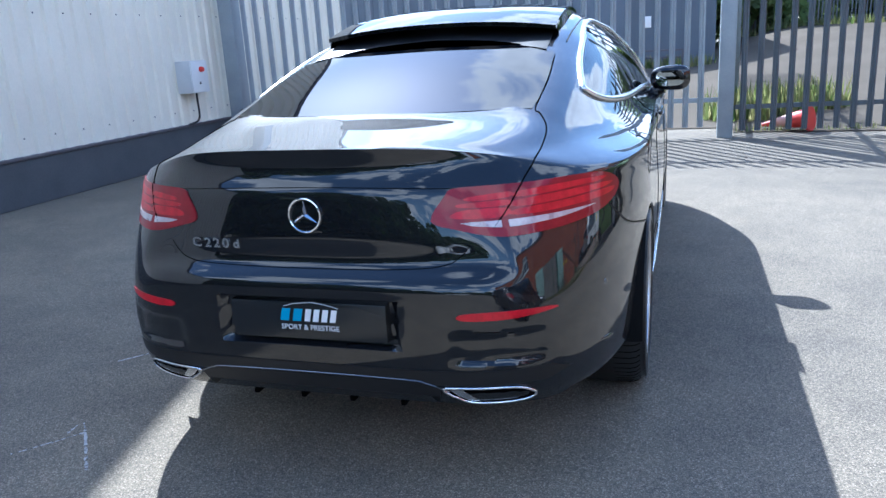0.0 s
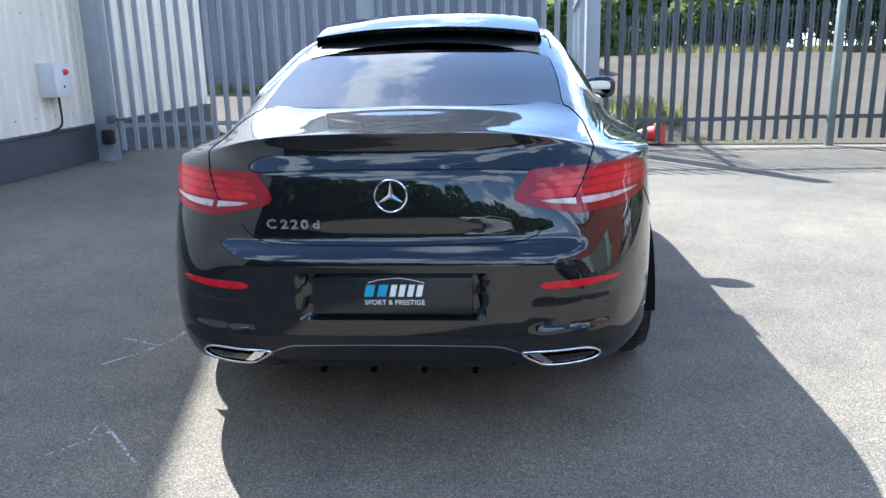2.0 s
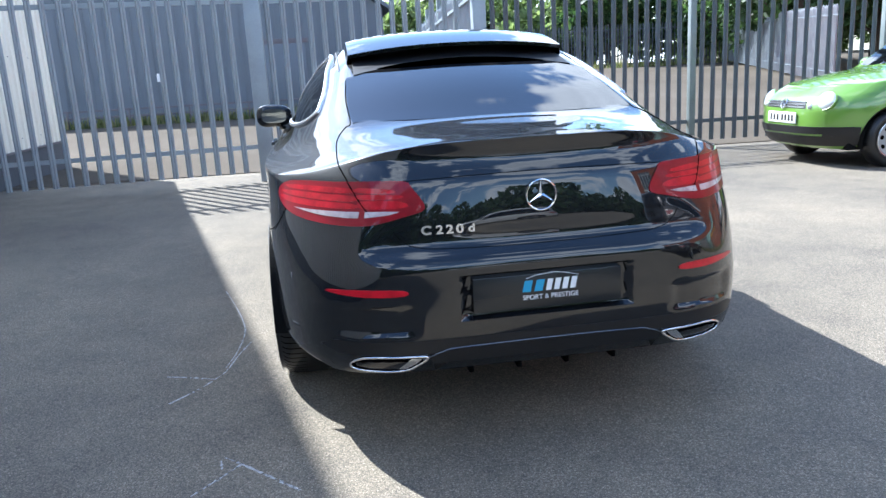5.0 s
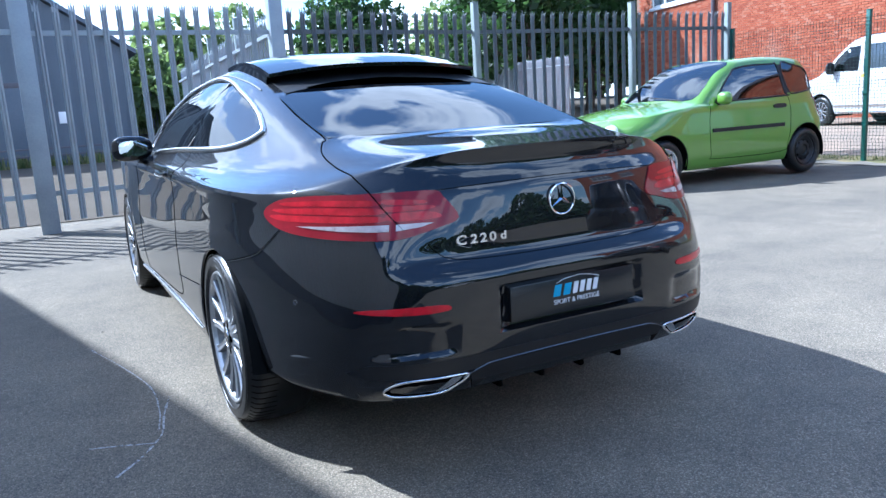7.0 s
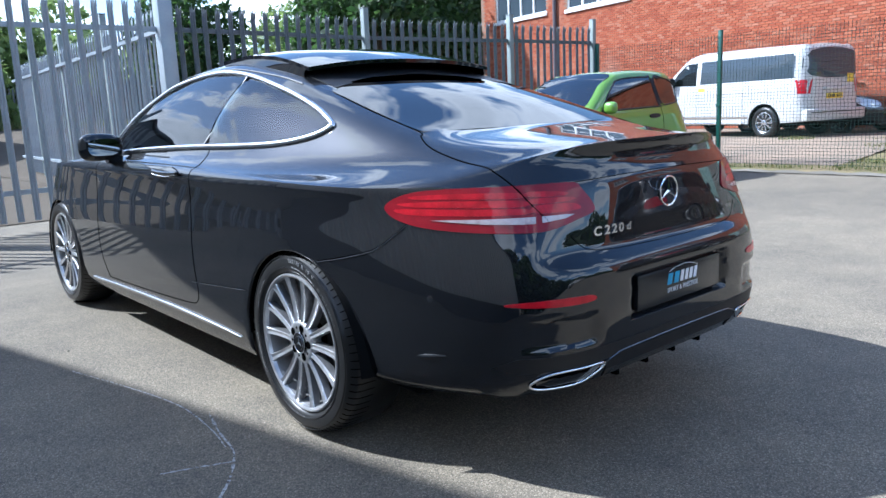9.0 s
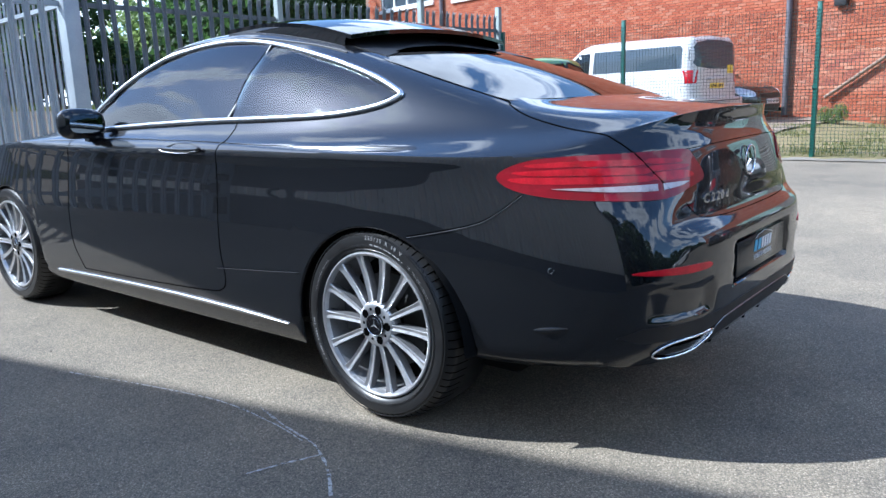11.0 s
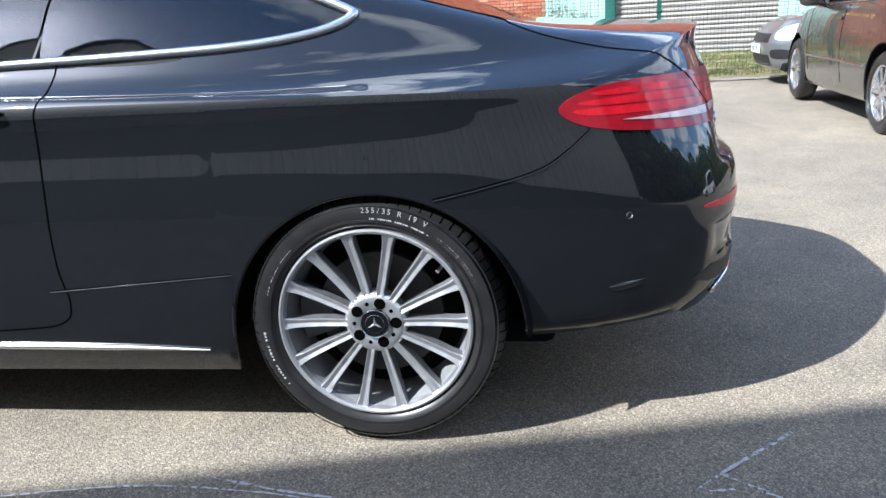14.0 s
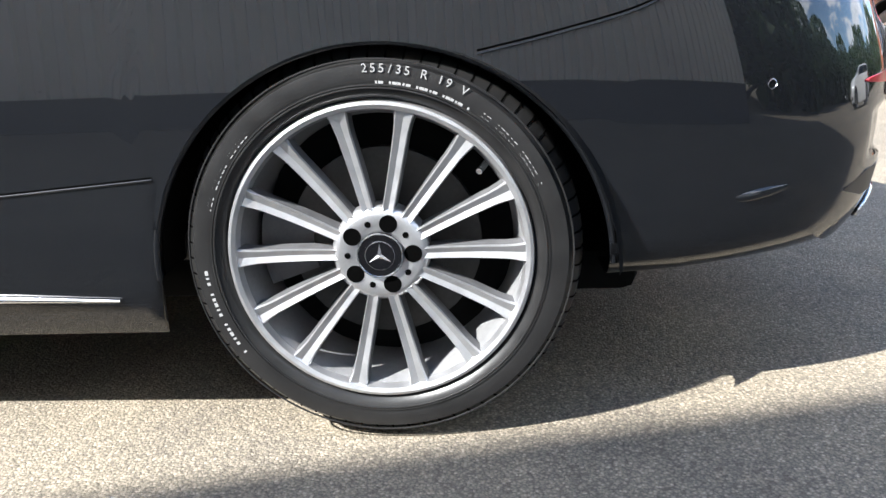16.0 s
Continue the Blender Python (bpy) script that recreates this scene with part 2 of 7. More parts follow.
BLACK_PLASTIC = grained("black_plastic", (0.008, 0.008, 0.009), (0.005, 0.005, 0.006), 15, 400, 0.5, 0.12, depth=0.0006)
GLOSS_BLACK = material("gloss_black", (0.004, 0.004, 0.005), 0.03)
DEEP_BLACK = material("dark_gap", (0.002, 0.002, 0.002), 0.9, spec=0.0)
LINER = material("wheel_liner", (0.008, 0.008, 0.008), 0.9, spec=0.05)
RED_LENS = grained("red_lens", (0.28, 0.0035, 0.013), (0.19, 0.0025, 0.009), 14, 120, 0.35, 0.0, 0.0, 1.0)
RED_GLOW = grained("bright_red_lens", (0.64, 0.008, 0.022), (0.34, 0.0035, 0.011), 22, 160, 0.35, 0.0, 0.0, 1.0)
CLEAR_LENS = grained("clear_lens", (0.62, 0.56, 0.56), (0.40, 0.29, 0.295), 26, 150, 0.30, 0.0, 0.2, 1.0)
for m in (RED_LENS, RED_GLOW, CLEAR_LENS):
    bsdf(m).inputs["Coat Weight"].default_value = 0.55
    bsdf(m).inputs["Specular IOR Level"].default_value = 0.15
LAMP_GLASS = material("headlamp_glass", (0.7, 0.72, 0.72), 0.08, 0.3, 1.0)
TINTED = make_glass("tinted_glass", (0.5, 0.55, 0.6), 0.10, 1.6)
THIN_GLASS = make_glass("thin_car_glass", (0.80, 0.90, 0.90), 0.24, 2.6)
CLEAR_GLASS = make_glass("clear_car_glass", (0.85, 0.95, 0.95), 0.60, 2.4)
CLEARER = make_glass("side_glass", (0.80, 0.88, 0.86), 0.80, 1.78)
MIRROR = material("mirror_glass", (0.34, 0.38, 0.40), 0.01, 1.0)
DISC = grained("brake_disc", (0.09, 0.088, 0.085), (0.05, 0.048, 0.046), 12, 120, 0.5, 0.1, 0.6)
BARREL = grained("rim_barrel_silver", (0.30, 0.30, 0.305), (0.22, 0.22, 0.225), 20, 120, 0.45, 0.05, 0.4)
LEATHER = grained("black_leather", (0.02, 0.02, 0.021), (0.012, 0.012, 0.013), 8, 160, 0.5, 0.2)
SHOW_PLATE = material("black_show_plate", (0.012, 0.014, 0.016), 0.22)
BLUE_INK = material("blue_ink", (0.03, 0.33, 0.55), 0.4)
WHITE_INK = material("white_ink", (0.8, 0.8, 0.8), 0.4)
PLATE_WHITE = material("white_plate", (0.75, 0.75, 0.72), 0.35)
PLATE_YELLOW = material("yellow_plate", (0.75, 0.55, 0.05), 0.35)
DARK_INK = material("dark_ink", (0.02, 0.02, 0.02), 0.4)
GALV = grained("galvanised_steel", (0.35, 0.385, 0.41), (0.25, 0.28, 0.31), 3, 60, 0.5, 0.1, 0.35)
GALV_DARK = grained("dark_grey_fence_paint", (0.11, 0.125, 0.138), (0.075, 0.086, 0.096), 3, 60, 0.5, 0.1, 0.1)
GALV_POST = grained("weathered_post", (0.23, 0.255, 0.25), (0.15, 0.18, 0.17), 2.2, 50, 0.55, 0.1, 0.3)
WIRE_STEEL = grained("dark_wire", (0.010, 0.045, 0.036), (0.012, 0.03, 0.026), 4, 80, 0.6, 0.0)
GREEN_STEEL = grained("green_powder_coat", (0.012, 0.10, 0.075), (0.01, 0.07, 0.055), 4, 80, 0.45, 0.05)
CLADDING = grained("cream_cladding", (0.84, 0.795, 0.67), (0.74, 0.70, 0.585), 1.2, 40, 0.5, 0.06)
PLINTH = grained("dark_plinth", (0.085, 0.09, 0.10), (0.055, 0.06, 0.068), 2.5, 50, 0.8, 0.3)
SHED_GREY = grained("slate_blue_cladding", (0.115, 0.135, 0.165), (0.085, 0.105, 0.13), 0.7, 20, 0.6, 0.05)
MORTAR = grained("mortar", (0.27, 0.185, 0.14), (0.21, 0.14, 0.10), 2, 40, 0.95, 0.3)
TEAL = grained("faded_teal_paint", (0.31, 0.46, 0.40), (0.36, 0.48, 0.43), 1.5, 30, 0.6, 0.1)
SHUTTER = grained("galvanised_shutter", (0.265, 0.24, 0.215), (0.21, 0.19, 0.17), 1.2, 30, 0.6, 0.05)
WINDOW_WHITE = grained("white_window_paint", (0.75, 0.75, 0.74), (0.66, 0.66, 0.65), 4, 60, 0.5, 0.05)
WINDOW_GLASS = material("window_glass", (0.05, 0.065, 0.08), 0.04)
SIGN_YELLOW = material("yellow_sign", (0.80, 0.50, 0.01), 0.45)
PIPE_GREY = grained("grey_pipe", (0.11, 0.10, 0.11), (0.08, 0.07, 0.08), 5, 60, 0.5, 0.1)
RUST = grained("rusty_bar", (0.24, 0.16, 0.11), (0.15, 0.09, 0.06), 8, 60, 0.8, 0.2)
BOX_GREY = grained("control_box_grey", (0.62, 0.63, 0.63), (0.55, 0.56, 0.56), 6, 80, 0.45, 0.05)
RED_PLASTIC = material("red_plastic", (0.62, 0.03, 0.02), 0.4)
CONE_RED = grained("faded_red_cone", (0.70, 0.055, 0.045), (0.55, 0.04, 0.035), 9, 80, 0.55, 0.1)
CONE_WHITE = grained("dirty_pink_sleeve", (0.66, 0.36, 0.30), (0.55, 0.26, 0.21), 9, 80, 0.55, 0.1)
CHALK = grained("white_scuff", (0.60, 0.59, 0.57), (0.34, 0.33, 0.32), 60, 300, 0.9, 0.0)
BARK = grained("bark", (0.12, 0.09, 0.065), (0.07, 0.05, 0.04), 6, 40, 0.9, 0.4, depth=0.02)
LEAF_DRY = make_leaf("dry_bush_leaves", (0.15, 0.125, 0.065), (0.085, 0.085, 0.04))
LEAF_DARK = make_leaf("dark_leaves", (0.045, 0.085, 0.022), (0.02, 0.045, 0.012))
LEAF_LIGHT = make_leaf("light_leaves", (0.16, 0.21, 0.065), (0.09, 0.135, 0.042))
DRY_GRASS = make_leaf("dry_grass", (0.14, 0.15, 0.045), (0.30, 0.235, 0.12))
GRASS = make_leaf("grass", (0.055, 0.095, 0.018), (0.22, 0.20, 0.085))
DIRT = grained("dry_verge", (0.25, 0.195, 0.115), (0.12, 0.125, 0.05), 1.6, 25, 0.95, 0.6, own=False, depth=0.03)
EARTH = grained("bare_earth", (0.30, 0.225, 0.165), (0.20, 0.165, 0.13), 0.9, 22, 0.95, 0.6, own=False, depth=0.02)
GRAVEL = grained("loose_gravel", (0.22, 0.20, 0.17), (0.14, 0.125, 0.10), 1.0, 30, 0.95, 0.6, own=False, depth=0.02)
flecks = node(CHALK, "ShaderNodeTexNoise", Scale=55.0, Detail=4.0)
wire(CHALK, coords(CHALK, own=False), flecks.inputs["Vector"])
wire(CHALK, ramp(CHALK, flecks.outputs["Fac"], [(0.34, (0.0, 0.0, 0.0)), (0.52, (0.9, 0.9, 0.9))]), bsdf(CHALK).inputs["Alpha"])
for m in (DIRT, EARTH, GRAVEL, CHALK, BRICK, MORTAR, TEAL):
    bsdf(m).inputs["Specular IOR Level"].default_value = 0.1


# ---- making meshes ----
def thing(name, label, category, at=None, group="", kind=""):
    ob = new(name)
    ob.empty_display_size = 0.1
    if at is not None:
        ob.matrix_world = at
    return tagged(ob, label, category, group, kind)


def finish(name, bm, mats, parent=None, label="", smooth=None):
    """One mesh object from a bmesh; smooth: the angle above which edges stay sharp."""
    if smooth is not None:
        bm.normal_update()
        for f in bm.faces:
            f.smooth = True
        for e in bm.edges:
            e.smooth = len(e.link_faces) != 2 or e.calc_face_angle(0) < radians(smooth)
    me = bpy.data.meshes.new(name)
    bm.to_mesh(me)
    bm.free()
    for mt in (mats if isinstance(mats, (list, tuple)) else [mats]):
        me.materials.append(mt)
    ob = new(name, me)
    if parent:
        ob.parent = parent
    if label:
        ob["label"] = label
    return ob


def part(name, bm, mat, parent, label="", smooth=42):
    return finish(name, bm, mat, parent, label, smooth)


def piece(name, me, parent, m=None):
    ob = new(name, me)
    ob.parent = parent
    if m is not None:
        ob.matrix_basis = m
    return ob


def box(bm, lo, hi, bevel=0.0, m=None, seg=2):
    r = bmesh.ops.create_cube(bm, size=1.0)
    vs = r["verts"]
    c = [(a + b) / 2 for a, b in zip(lo, hi)]
    d = [b - a for a, b in zip(lo, hi)]
    for v in vs:
        v.co = Vector((c[i] + v.co[i] * d[i] for i in range(3)))
    if bevel:
        es = list({e for v in vs for e in v.link_edges})
        vs = list({v for f in bmesh.ops.bevel(bm, geom=es, offset=min(bevel, 0.45 * min(d)), segments=seg, affect="EDGES", profile=0.5)["faces"] for v in f.verts} | {v for v in vs if v.is_valid})
    if m is not None:
        for v in vs:
            v.co = m @ v.co
    return vs


def boxed(lo, hi, bevel=0.0, m=None):
    bm = bmesh.new()
    box(bm, lo, hi, bevel, m)
    return bm


def tube(bm, pts, radius, sides=8, closed=False):
    """A round bar along points."""
    pts = [Vector(p) for p in pts]
    n = len(pts)
    rings, up = [], None
    for i, p in enumerate(pts):
        a = pts[(i - 1) % n] if closed or i > 0 else p
        b = pts[(i + 1) % n] if closed or i < n - 1 else p
        t = (b - a).normalized()
        if up is None:
            up = t.orthogonal().normalized()
        up = (up - t * up.dot(t)).normalized()
        side = t.cross(up)
        r = radius[i] if isinstance(radius, (list, tuple)) else radius
        rings.append([bm.verts.new(p + (up * math.cos(k) + side * math.sin(k)) * r) for k in (2 * math.pi * j / sides for j in range(sides))])
    for i in range(n if closed else n - 1):
        a, b = rings[i], rings[(i + 1) % n]
        best = 0
        if closed and i == n - 1:
            best = min(range(sides), key=lambda s: (a[0].co - b[s].co).length)
        for j in range(sides):
            bm.faces.new((a[j], a[(j + 1) % sides], b[(j + 1 + best) % sides], b[(j + best) % sides]))
    if not closed:
        bm.faces.new(rings[0][::-1])
        bm.faces.new(rings[-1])
    return bm


def lathe(bm, profile, steps=48, axis="x", cap=False):
    """Turns a profile of (along, radius) about an axis."""
    rings = []
    for k in range(steps):
        a = 2 * math.pi * k / steps
        ring = []
        for s, r in profile:
            u, v = r * math.cos(a), r * math.sin(a)
            ring.append(bm.verts.new((s, u, v) if axis == "x" else (u, s, v) if axis == "y" else (u, v, s)))
        rings.append(ring)
    for k in range(steps):
        a, b = rings[k], rings[(k + 1) % steps]
        for i in range(len(profile) - 1):
            bm.faces.new((a[i], a[i + 1], b[i + 1], b[i]))
    if cap:
        bm.faces.new([r[-1] for r in rings])
        bm.faces.new([r[0] for r in rings][::-1])
    bmesh.ops.recalc_face_normals(bm, faces=bm.faces)
    return bm


def prism(bm, outline, lo, hi, axis="x"):
    """Extrudes an outline of two coordinates along an axis."""
    def at(p, s):
        return (s, p[0], p[1]) if axis == "x" else (p[0], s, p[1]) if axis == "y" else (p[0], p[1], s)
    a = [bm.verts.new(at(p, lo)) for p in outline]
    b = [bm.verts.new(at(p, hi)) for p in outline]
    n = len(outline)
    fs = [bm.faces.new(a), bm.faces.new(b)]
    fs += [bm.faces.new((a[i], a[(i + 1) % n], b[(i + 1) % n], b[i])) for i in range(n)]
    bmesh.ops.recalc_face_normals(bm, faces=fs)
    return bm


def letters(text, size, depth=0.001, bold=0.0):
    """The built-in font's outline of a text as mesh data, lying in its x and y plane."""
    cu = bpy.data.curves.new("text", "FONT")
    cu.body, cu.size, cu.extrude, cu.align_x, cu.align_y = text, size, depth, "CENTER", "CENTER"
    cu.offset = bold
    ob = bpy.data.objects.new("text", cu)
    scene.collection.objects.link(ob)
    bpy.context.view_layer.update()
    me = bpy.data.meshes.new_from_object(ob.evaluated_get(bpy.context.evaluated_depsgraph_get()))
    bpy.data.objects.remove(ob)
    return me


def smooth_line(pts, steps=8, closed=False):
    """A Catmull-Rom line through points."""
    P = [Vector(p) for p in pts]
    n, out = len(P), []
    for i in range(n if closed else n - 1):
        p1, p2 = P[i], P[(i + 1) % n]
        p0 = P[(i - 1) % n] if closed or i > 0 else 2 * p1 - p2
        p3 = P[(i + 2) % n] if closed or i < n - 2 else 2 * p2 - p1
        for k in range(steps):
            t = k / steps
            out.append(0.5 * (2 * p1 + (p2 - p0) * t + (2 * p0 - 5 * p1 + 4 * p2 - p3) * t * t + (3 * p1 - p0 - 3 * p2 + p3) * t ** 3))
    if not closed:
        out.append(P[-1])
    return out


def curve(*keys, soft=0.0):
    """A smooth monotone interpolation through (x, y) keys; soft: the reach over which it is faired."""
    xs, ys = np.array([k[0] for k in keys], float), np.array([k[1] for k in keys], float)
    h = np.diff(xs)
    d = np.diff(ys) / h
    m = np.zeros(len(xs))
    m[0], m[-1] = d[0], d[-1]
    for i in range(1, len(xs) - 1):
        if d[i - 1] * d[i] > 0:
            w1, w2 = 2 * h[i] + h[i - 1], h[i] + 2 * h[i - 1]
            m[i] = (w1 + w2) / (w1 / d[i - 1] + w2 / d[i])

    def f(x):
        x = np.clip(np.asarray(x, float), xs[0], xs[-1])
        i = np.clip(np.searchsorted(xs, x) - 1, 0, len(xs) - 2)
        t = (x - xs[i]) / h[i]
        return (2 * t ** 3 - 3 * t ** 2 + 1) * ys[i] + (t ** 3 - 2 * t ** 2 + t) * h[i] * m[i] + (3 * t ** 2 - 2 * t ** 3) * ys[i + 1] + (t ** 3 - t ** 2) * h[i] * m[i + 1]
    if not soft:
        return f
    step = soft / 8
    n = int((xs[-1] - xs[0]) / step) + 1
    gx = np.linspace(xs[0], xs[-1], n)
    gy = f(gx)
    k = min(24, n - 2)
    pad = np.concatenate([2 * gy[0] - gy[k:0:-1], gy, 2 * gy[-1] - gy[-2:-k - 2:-1]])
    w = np.exp(-0.5 * (np.arange(-k, k + 1) / 8.0) ** 2)
    gs = np.convolve(pad, w / w.sum(), "valid")
    return lambda x: np.interp(x, gx, gs)


# ---- vehicle bodies ----
from mathutils.bvhtree import BVHTree


def inside(poly, p):
    """Whether a point of two coordinates lies in a polygon."""
    x, y, odd = p[0], p[1], False
    for i in range(len(poly)):
        (x1, y1), (x2, y2) = poly[i - 1][:2], poly[i][:2]
        if (y1 > y) != (y2 > y) and x < (x2 - x1) * (y - y1) / (y2 - y1) + x1:
            odd = not odd
    return odd


class Shell:
    """A vehicle's skin: walls that wrap round rear, side and front by height, and a cap of cross-sections over them.
    x to the right, y ahead, z up. Curves by height: width, rear, front, square; by y: top, belt and rail."""

    def __init__(self, width, rear, front, square, y0, y1, rim, top, belt_x, belt_z, rail_x, rail_z, under, wheels, arch, hub, n=3.0, rows=34, soft=None, corner=None, taper=None, hollows=(), fine=26, axle=0.0, barrel=None):
        self.width, self.rear, self.front, self.square, self.n = width, soft or rear, front, square, n
        self.y0, self.y1 = y0, y1
        self.corner, self.taper = corner, taper
        f = np.linspace(0, 0.88, fine)
        q_a = 1 - f ** 3
        g = np.linspace((1 - 0.88 ** 3) ** 0.25, 0, 46)[1:]
        qs = np.concatenate([q_a, g ** 4])
        stations = [("r", q) for q in qs]
        zs = np.linspace(0.3, 0.9, 13)
        ys = max(min(wheels[0] - arch - 0.08, y0), max(float(rear(z)) for z in zs) + 0.12)
        yf = min(max(wheels[1] + arch + 0.08, y1), min(float(front(z)) for z in zs) - 0.12)
        ys, yf = min(ys, y0), max(yf, y1)
        stations += [("s", y) for y in np.linspace(ys, yf, int((yf - ys) / 0.022) + 2)[1:-1]]
        stations += [("f", q) for q in qs[::-1]]
        grid = []
        for kind, q in stations:
            def place(z):
                if kind == "s":
                    return self.wall(q, z), q
                mild = min(1.0, max(0.0, (q - 0.70) / 0.22)) if soft and kind == "r" else 1.0
                mild = mild * mild * (3 - 2 * mild)

                def end(a):
                    if kind == "f":
                        return float(front(a))
                    return float(rear(a)) * mild + (float(soft(a)) * (1 - mild) if soft else 0.0)
                start = y0 if kind == "r" else y1
                first = max(0.0, ((ys if kind == "r" else yf) - start) / (end(z) - start)) ** float(square(z))
                k = min(1.0, first + (1 - first) * q)
                t = k ** (1 / float(square(z)))
                x = float(width(z)) * (1 - k) ** (1 / self.bend(z, kind == "r")) * self.narrow(t, z, kind == "r") if q < 1 else 0.0
                y = start + (end(z) - start) * t
                if kind == "r":
                    for x0, x1, z0, z1, deep, sx, sz in hollows:
                        near = [min(1.0, max(0.0, d)) for d in ((x - x0) / sx, (x1 - x) / sx, (z - z0) / sz, (z1 - z) / sz)]
                        fall = 1.0
                        for d in near:
                            fall *= d * d * (3 - 2 * d)
                        y += deep * fall
                return x, y
            zt = float(rim(place(0.9)[1] if kind != "s" else q))
            low = float(under(place(0.4)[1]))
            for yw in [v + axle for v in wheels]:
                if abs(place(0.5)[1] - yw) < arch + 0.4:
                    above = zt
                    for z in np.linspace(zt, low, 80):
                        if (place(z)[1] - yw) ** 2 + (z - hub) ** 2 < arch ** 2:
                            for _ in range(12):
                                mid = (above + z) / 2
                                if (place(mid)[1] - yw) ** 2 + (mid - hub) ** 2 < arch ** 2:
                                    z = mid
                                else:
                                    above = mid
                            low = above
                            break
                        above = z
            col = []
            for t in np.linspace(0, 1, rows):
                z = low + (zt - low) * t
                x, y = place(z)
                col.append((x, y, z))
            xp, yp, zp = col[-1]
            k = xp / max(1e-6, float(width(zp)))
            xb, zb = float(belt_x(yp)) * k, float(belt_z(yp))
            xr, zr = float(rail_x(yp)) * k, float(rail_z(yp))
            zb = max(zb, zp + 0.001)
            zr = max(zr, zb + 0.0008)
            zc = max(float(top(yp)), zr)
            a2 = col[-4]
            P = [(a2[0], a2[2]), (xp, zp), (xb, zb), (xr, zr), (xr * 0.55, zr + 0.72 * (zc - zr)), (0, zc), (-xr * 0.55, zr + 0.72 * (zc - zr))]
            for i in range(1, 5):
                for j in range(1, 9):
                    t = j / 8
                    c = [0.5 * (2 * P[i][d] + (P[i + 1][d] - P[i - 1][d]) * t + (2 * P[i - 1][d] - 5 * P[i][d] + 4 * P[i + 1][d] - P[i + 2][d]) * t * t + (3 * P[i][d] - P[i - 1][d] - 3 * P[i + 1][d] + P[i + 2][d]) * t ** 3) for d in (0, 1)]
                    if barrel and i == 2:
                        out = float(barrel(yp)) * math.sin(math.pi * t)
                        c = [c[0] + 0.79 * out, c[1] + 0.61 * out]
                    col.append((max(0.0, c[0]), yp, c[1]))
            grid.append(col)
        G = np.array(grid)
        self.grid = G
        S, R = G.shape[:2]
        verts, faces = [], []
        for sign in (1, -1):
            base = len(verts)
            verts += [(sign * x, y, z) for col in grid for x, y, z in col]
            for s in range(S - 1):
                for r in range(R - 1):
                    a, b, c, d = base + s * R + r, base + (s + 1) * R + r, base + (s + 1) * R + r + 1, base + s * R + r + 1
                    faces.append((a, b, c, d) if sign > 0 else (d, c, b, a))
        me = bpy.data.meshes.new("shell")
        me.from_pydata(verts, [], faces)
        bm = bmesh.new()
        bm.from_mesh(me)
        bpy.data.meshes.remove(me)
        bmesh.ops.remove_doubles(bm, verts=bm.verts, dist=0.0004)
        bmesh.ops.dissolve_degenerate(bm, dist=0.0002, edges=bm.edges)
        bm.normal_update()
        self.bm = bm
        self.tree = BVHTree.FromBMesh(bm)

    def hit(self, origin, way):
        p, nrm, _, _ = self.tree.ray_cast(Vector(origin), Vector(way).normalized())
        if p is None:
            p, nrm, _, _ = self.tree.find_nearest(Vector(origin) + Vector(way).normalized() * 3)
        if nrm.dot(Vector(way)) > 0:
            nrm = -nrm
        return p, nrm

    def onto(self, view, sign=1, pivot=(0.35, -0.30)):
        """From two coordinates to the place and normal on the skin: seen from the side (y, z), the rear or front (x, z), above (x, y), or round a corner (degrees, z)."""
        def f(a, b):
            if view == "side":
                return self.hit((sign * 4, a, b), (-sign, 0, 0))
            if view == "rear":
                return self.hit((a, -9, b), (0, 1, 0))
            if view == "front":
                return self.hit((a, 9, b), (0, -1, 0))
            if view == "top":
                return self.hit((a, b, 6), (0, 0, -1))
            t = radians(a)
            d = Vector((sign * math.sin(t), -math.cos(t), 0))
            o = Vector((sign * pivot[0], pivot[1], b))
            return self.hit(o + d * 3, -d)
        return f

    def bend(self, z, rear=True):
        """How square the plan's corner is at a height."""
        return float(self.corner(z)) if self.corner and rear else self.n

    def narrow(self, t, z, rear=True):
        """How far the sides draw in towards the rear."""
        return 1 - float(self.taper(z)) * min(1.0, max(0.0, (t - 0.2) / 0.8)) ** 1.5 if self.taper and rear else 1.0

    def wall(self, y, z):
        """The half-width of the walls at a place of the side."""
        w = float(self.width(z))
        if self.y0 <= y <= self.y1:
            return w
        start, end = (self.y0, float(self.rear(z))) if y < self.y0 else (self.y1, float(self.front(z)))
        t = min(1.0, max(0.0, (y - start) / (end - start)))
        return w * (1 - t ** float(self.square(z))) ** (1 / self.bend(z, y < self.y0)) * self.narrow(t, z, y < self.y0)

    def cut(self, view, poly, sign=None):
        """Takes the skin away inside an outline, with a clean edge along it."""
        a, b = (1, 2) if view == "side" else (0, 1)
        bm = self.bm

        def ours(c):
            return c.x * sign > 0.2 if view == "side" else c.z > 0.95
        lo = [min(p[k] for p in poly) - 0.12 for k in (0, 1)]
        hi = [max(p[k] for p in poly) + 0.12 for k in (0, 1)]
        cand = []
        for f in bm.faces:
            c = f.calc_center_median()
            if ours(c) and lo[0] < c[a] < hi[0] and lo[1] < c[b] < hi[1]:
                cand.append(f)
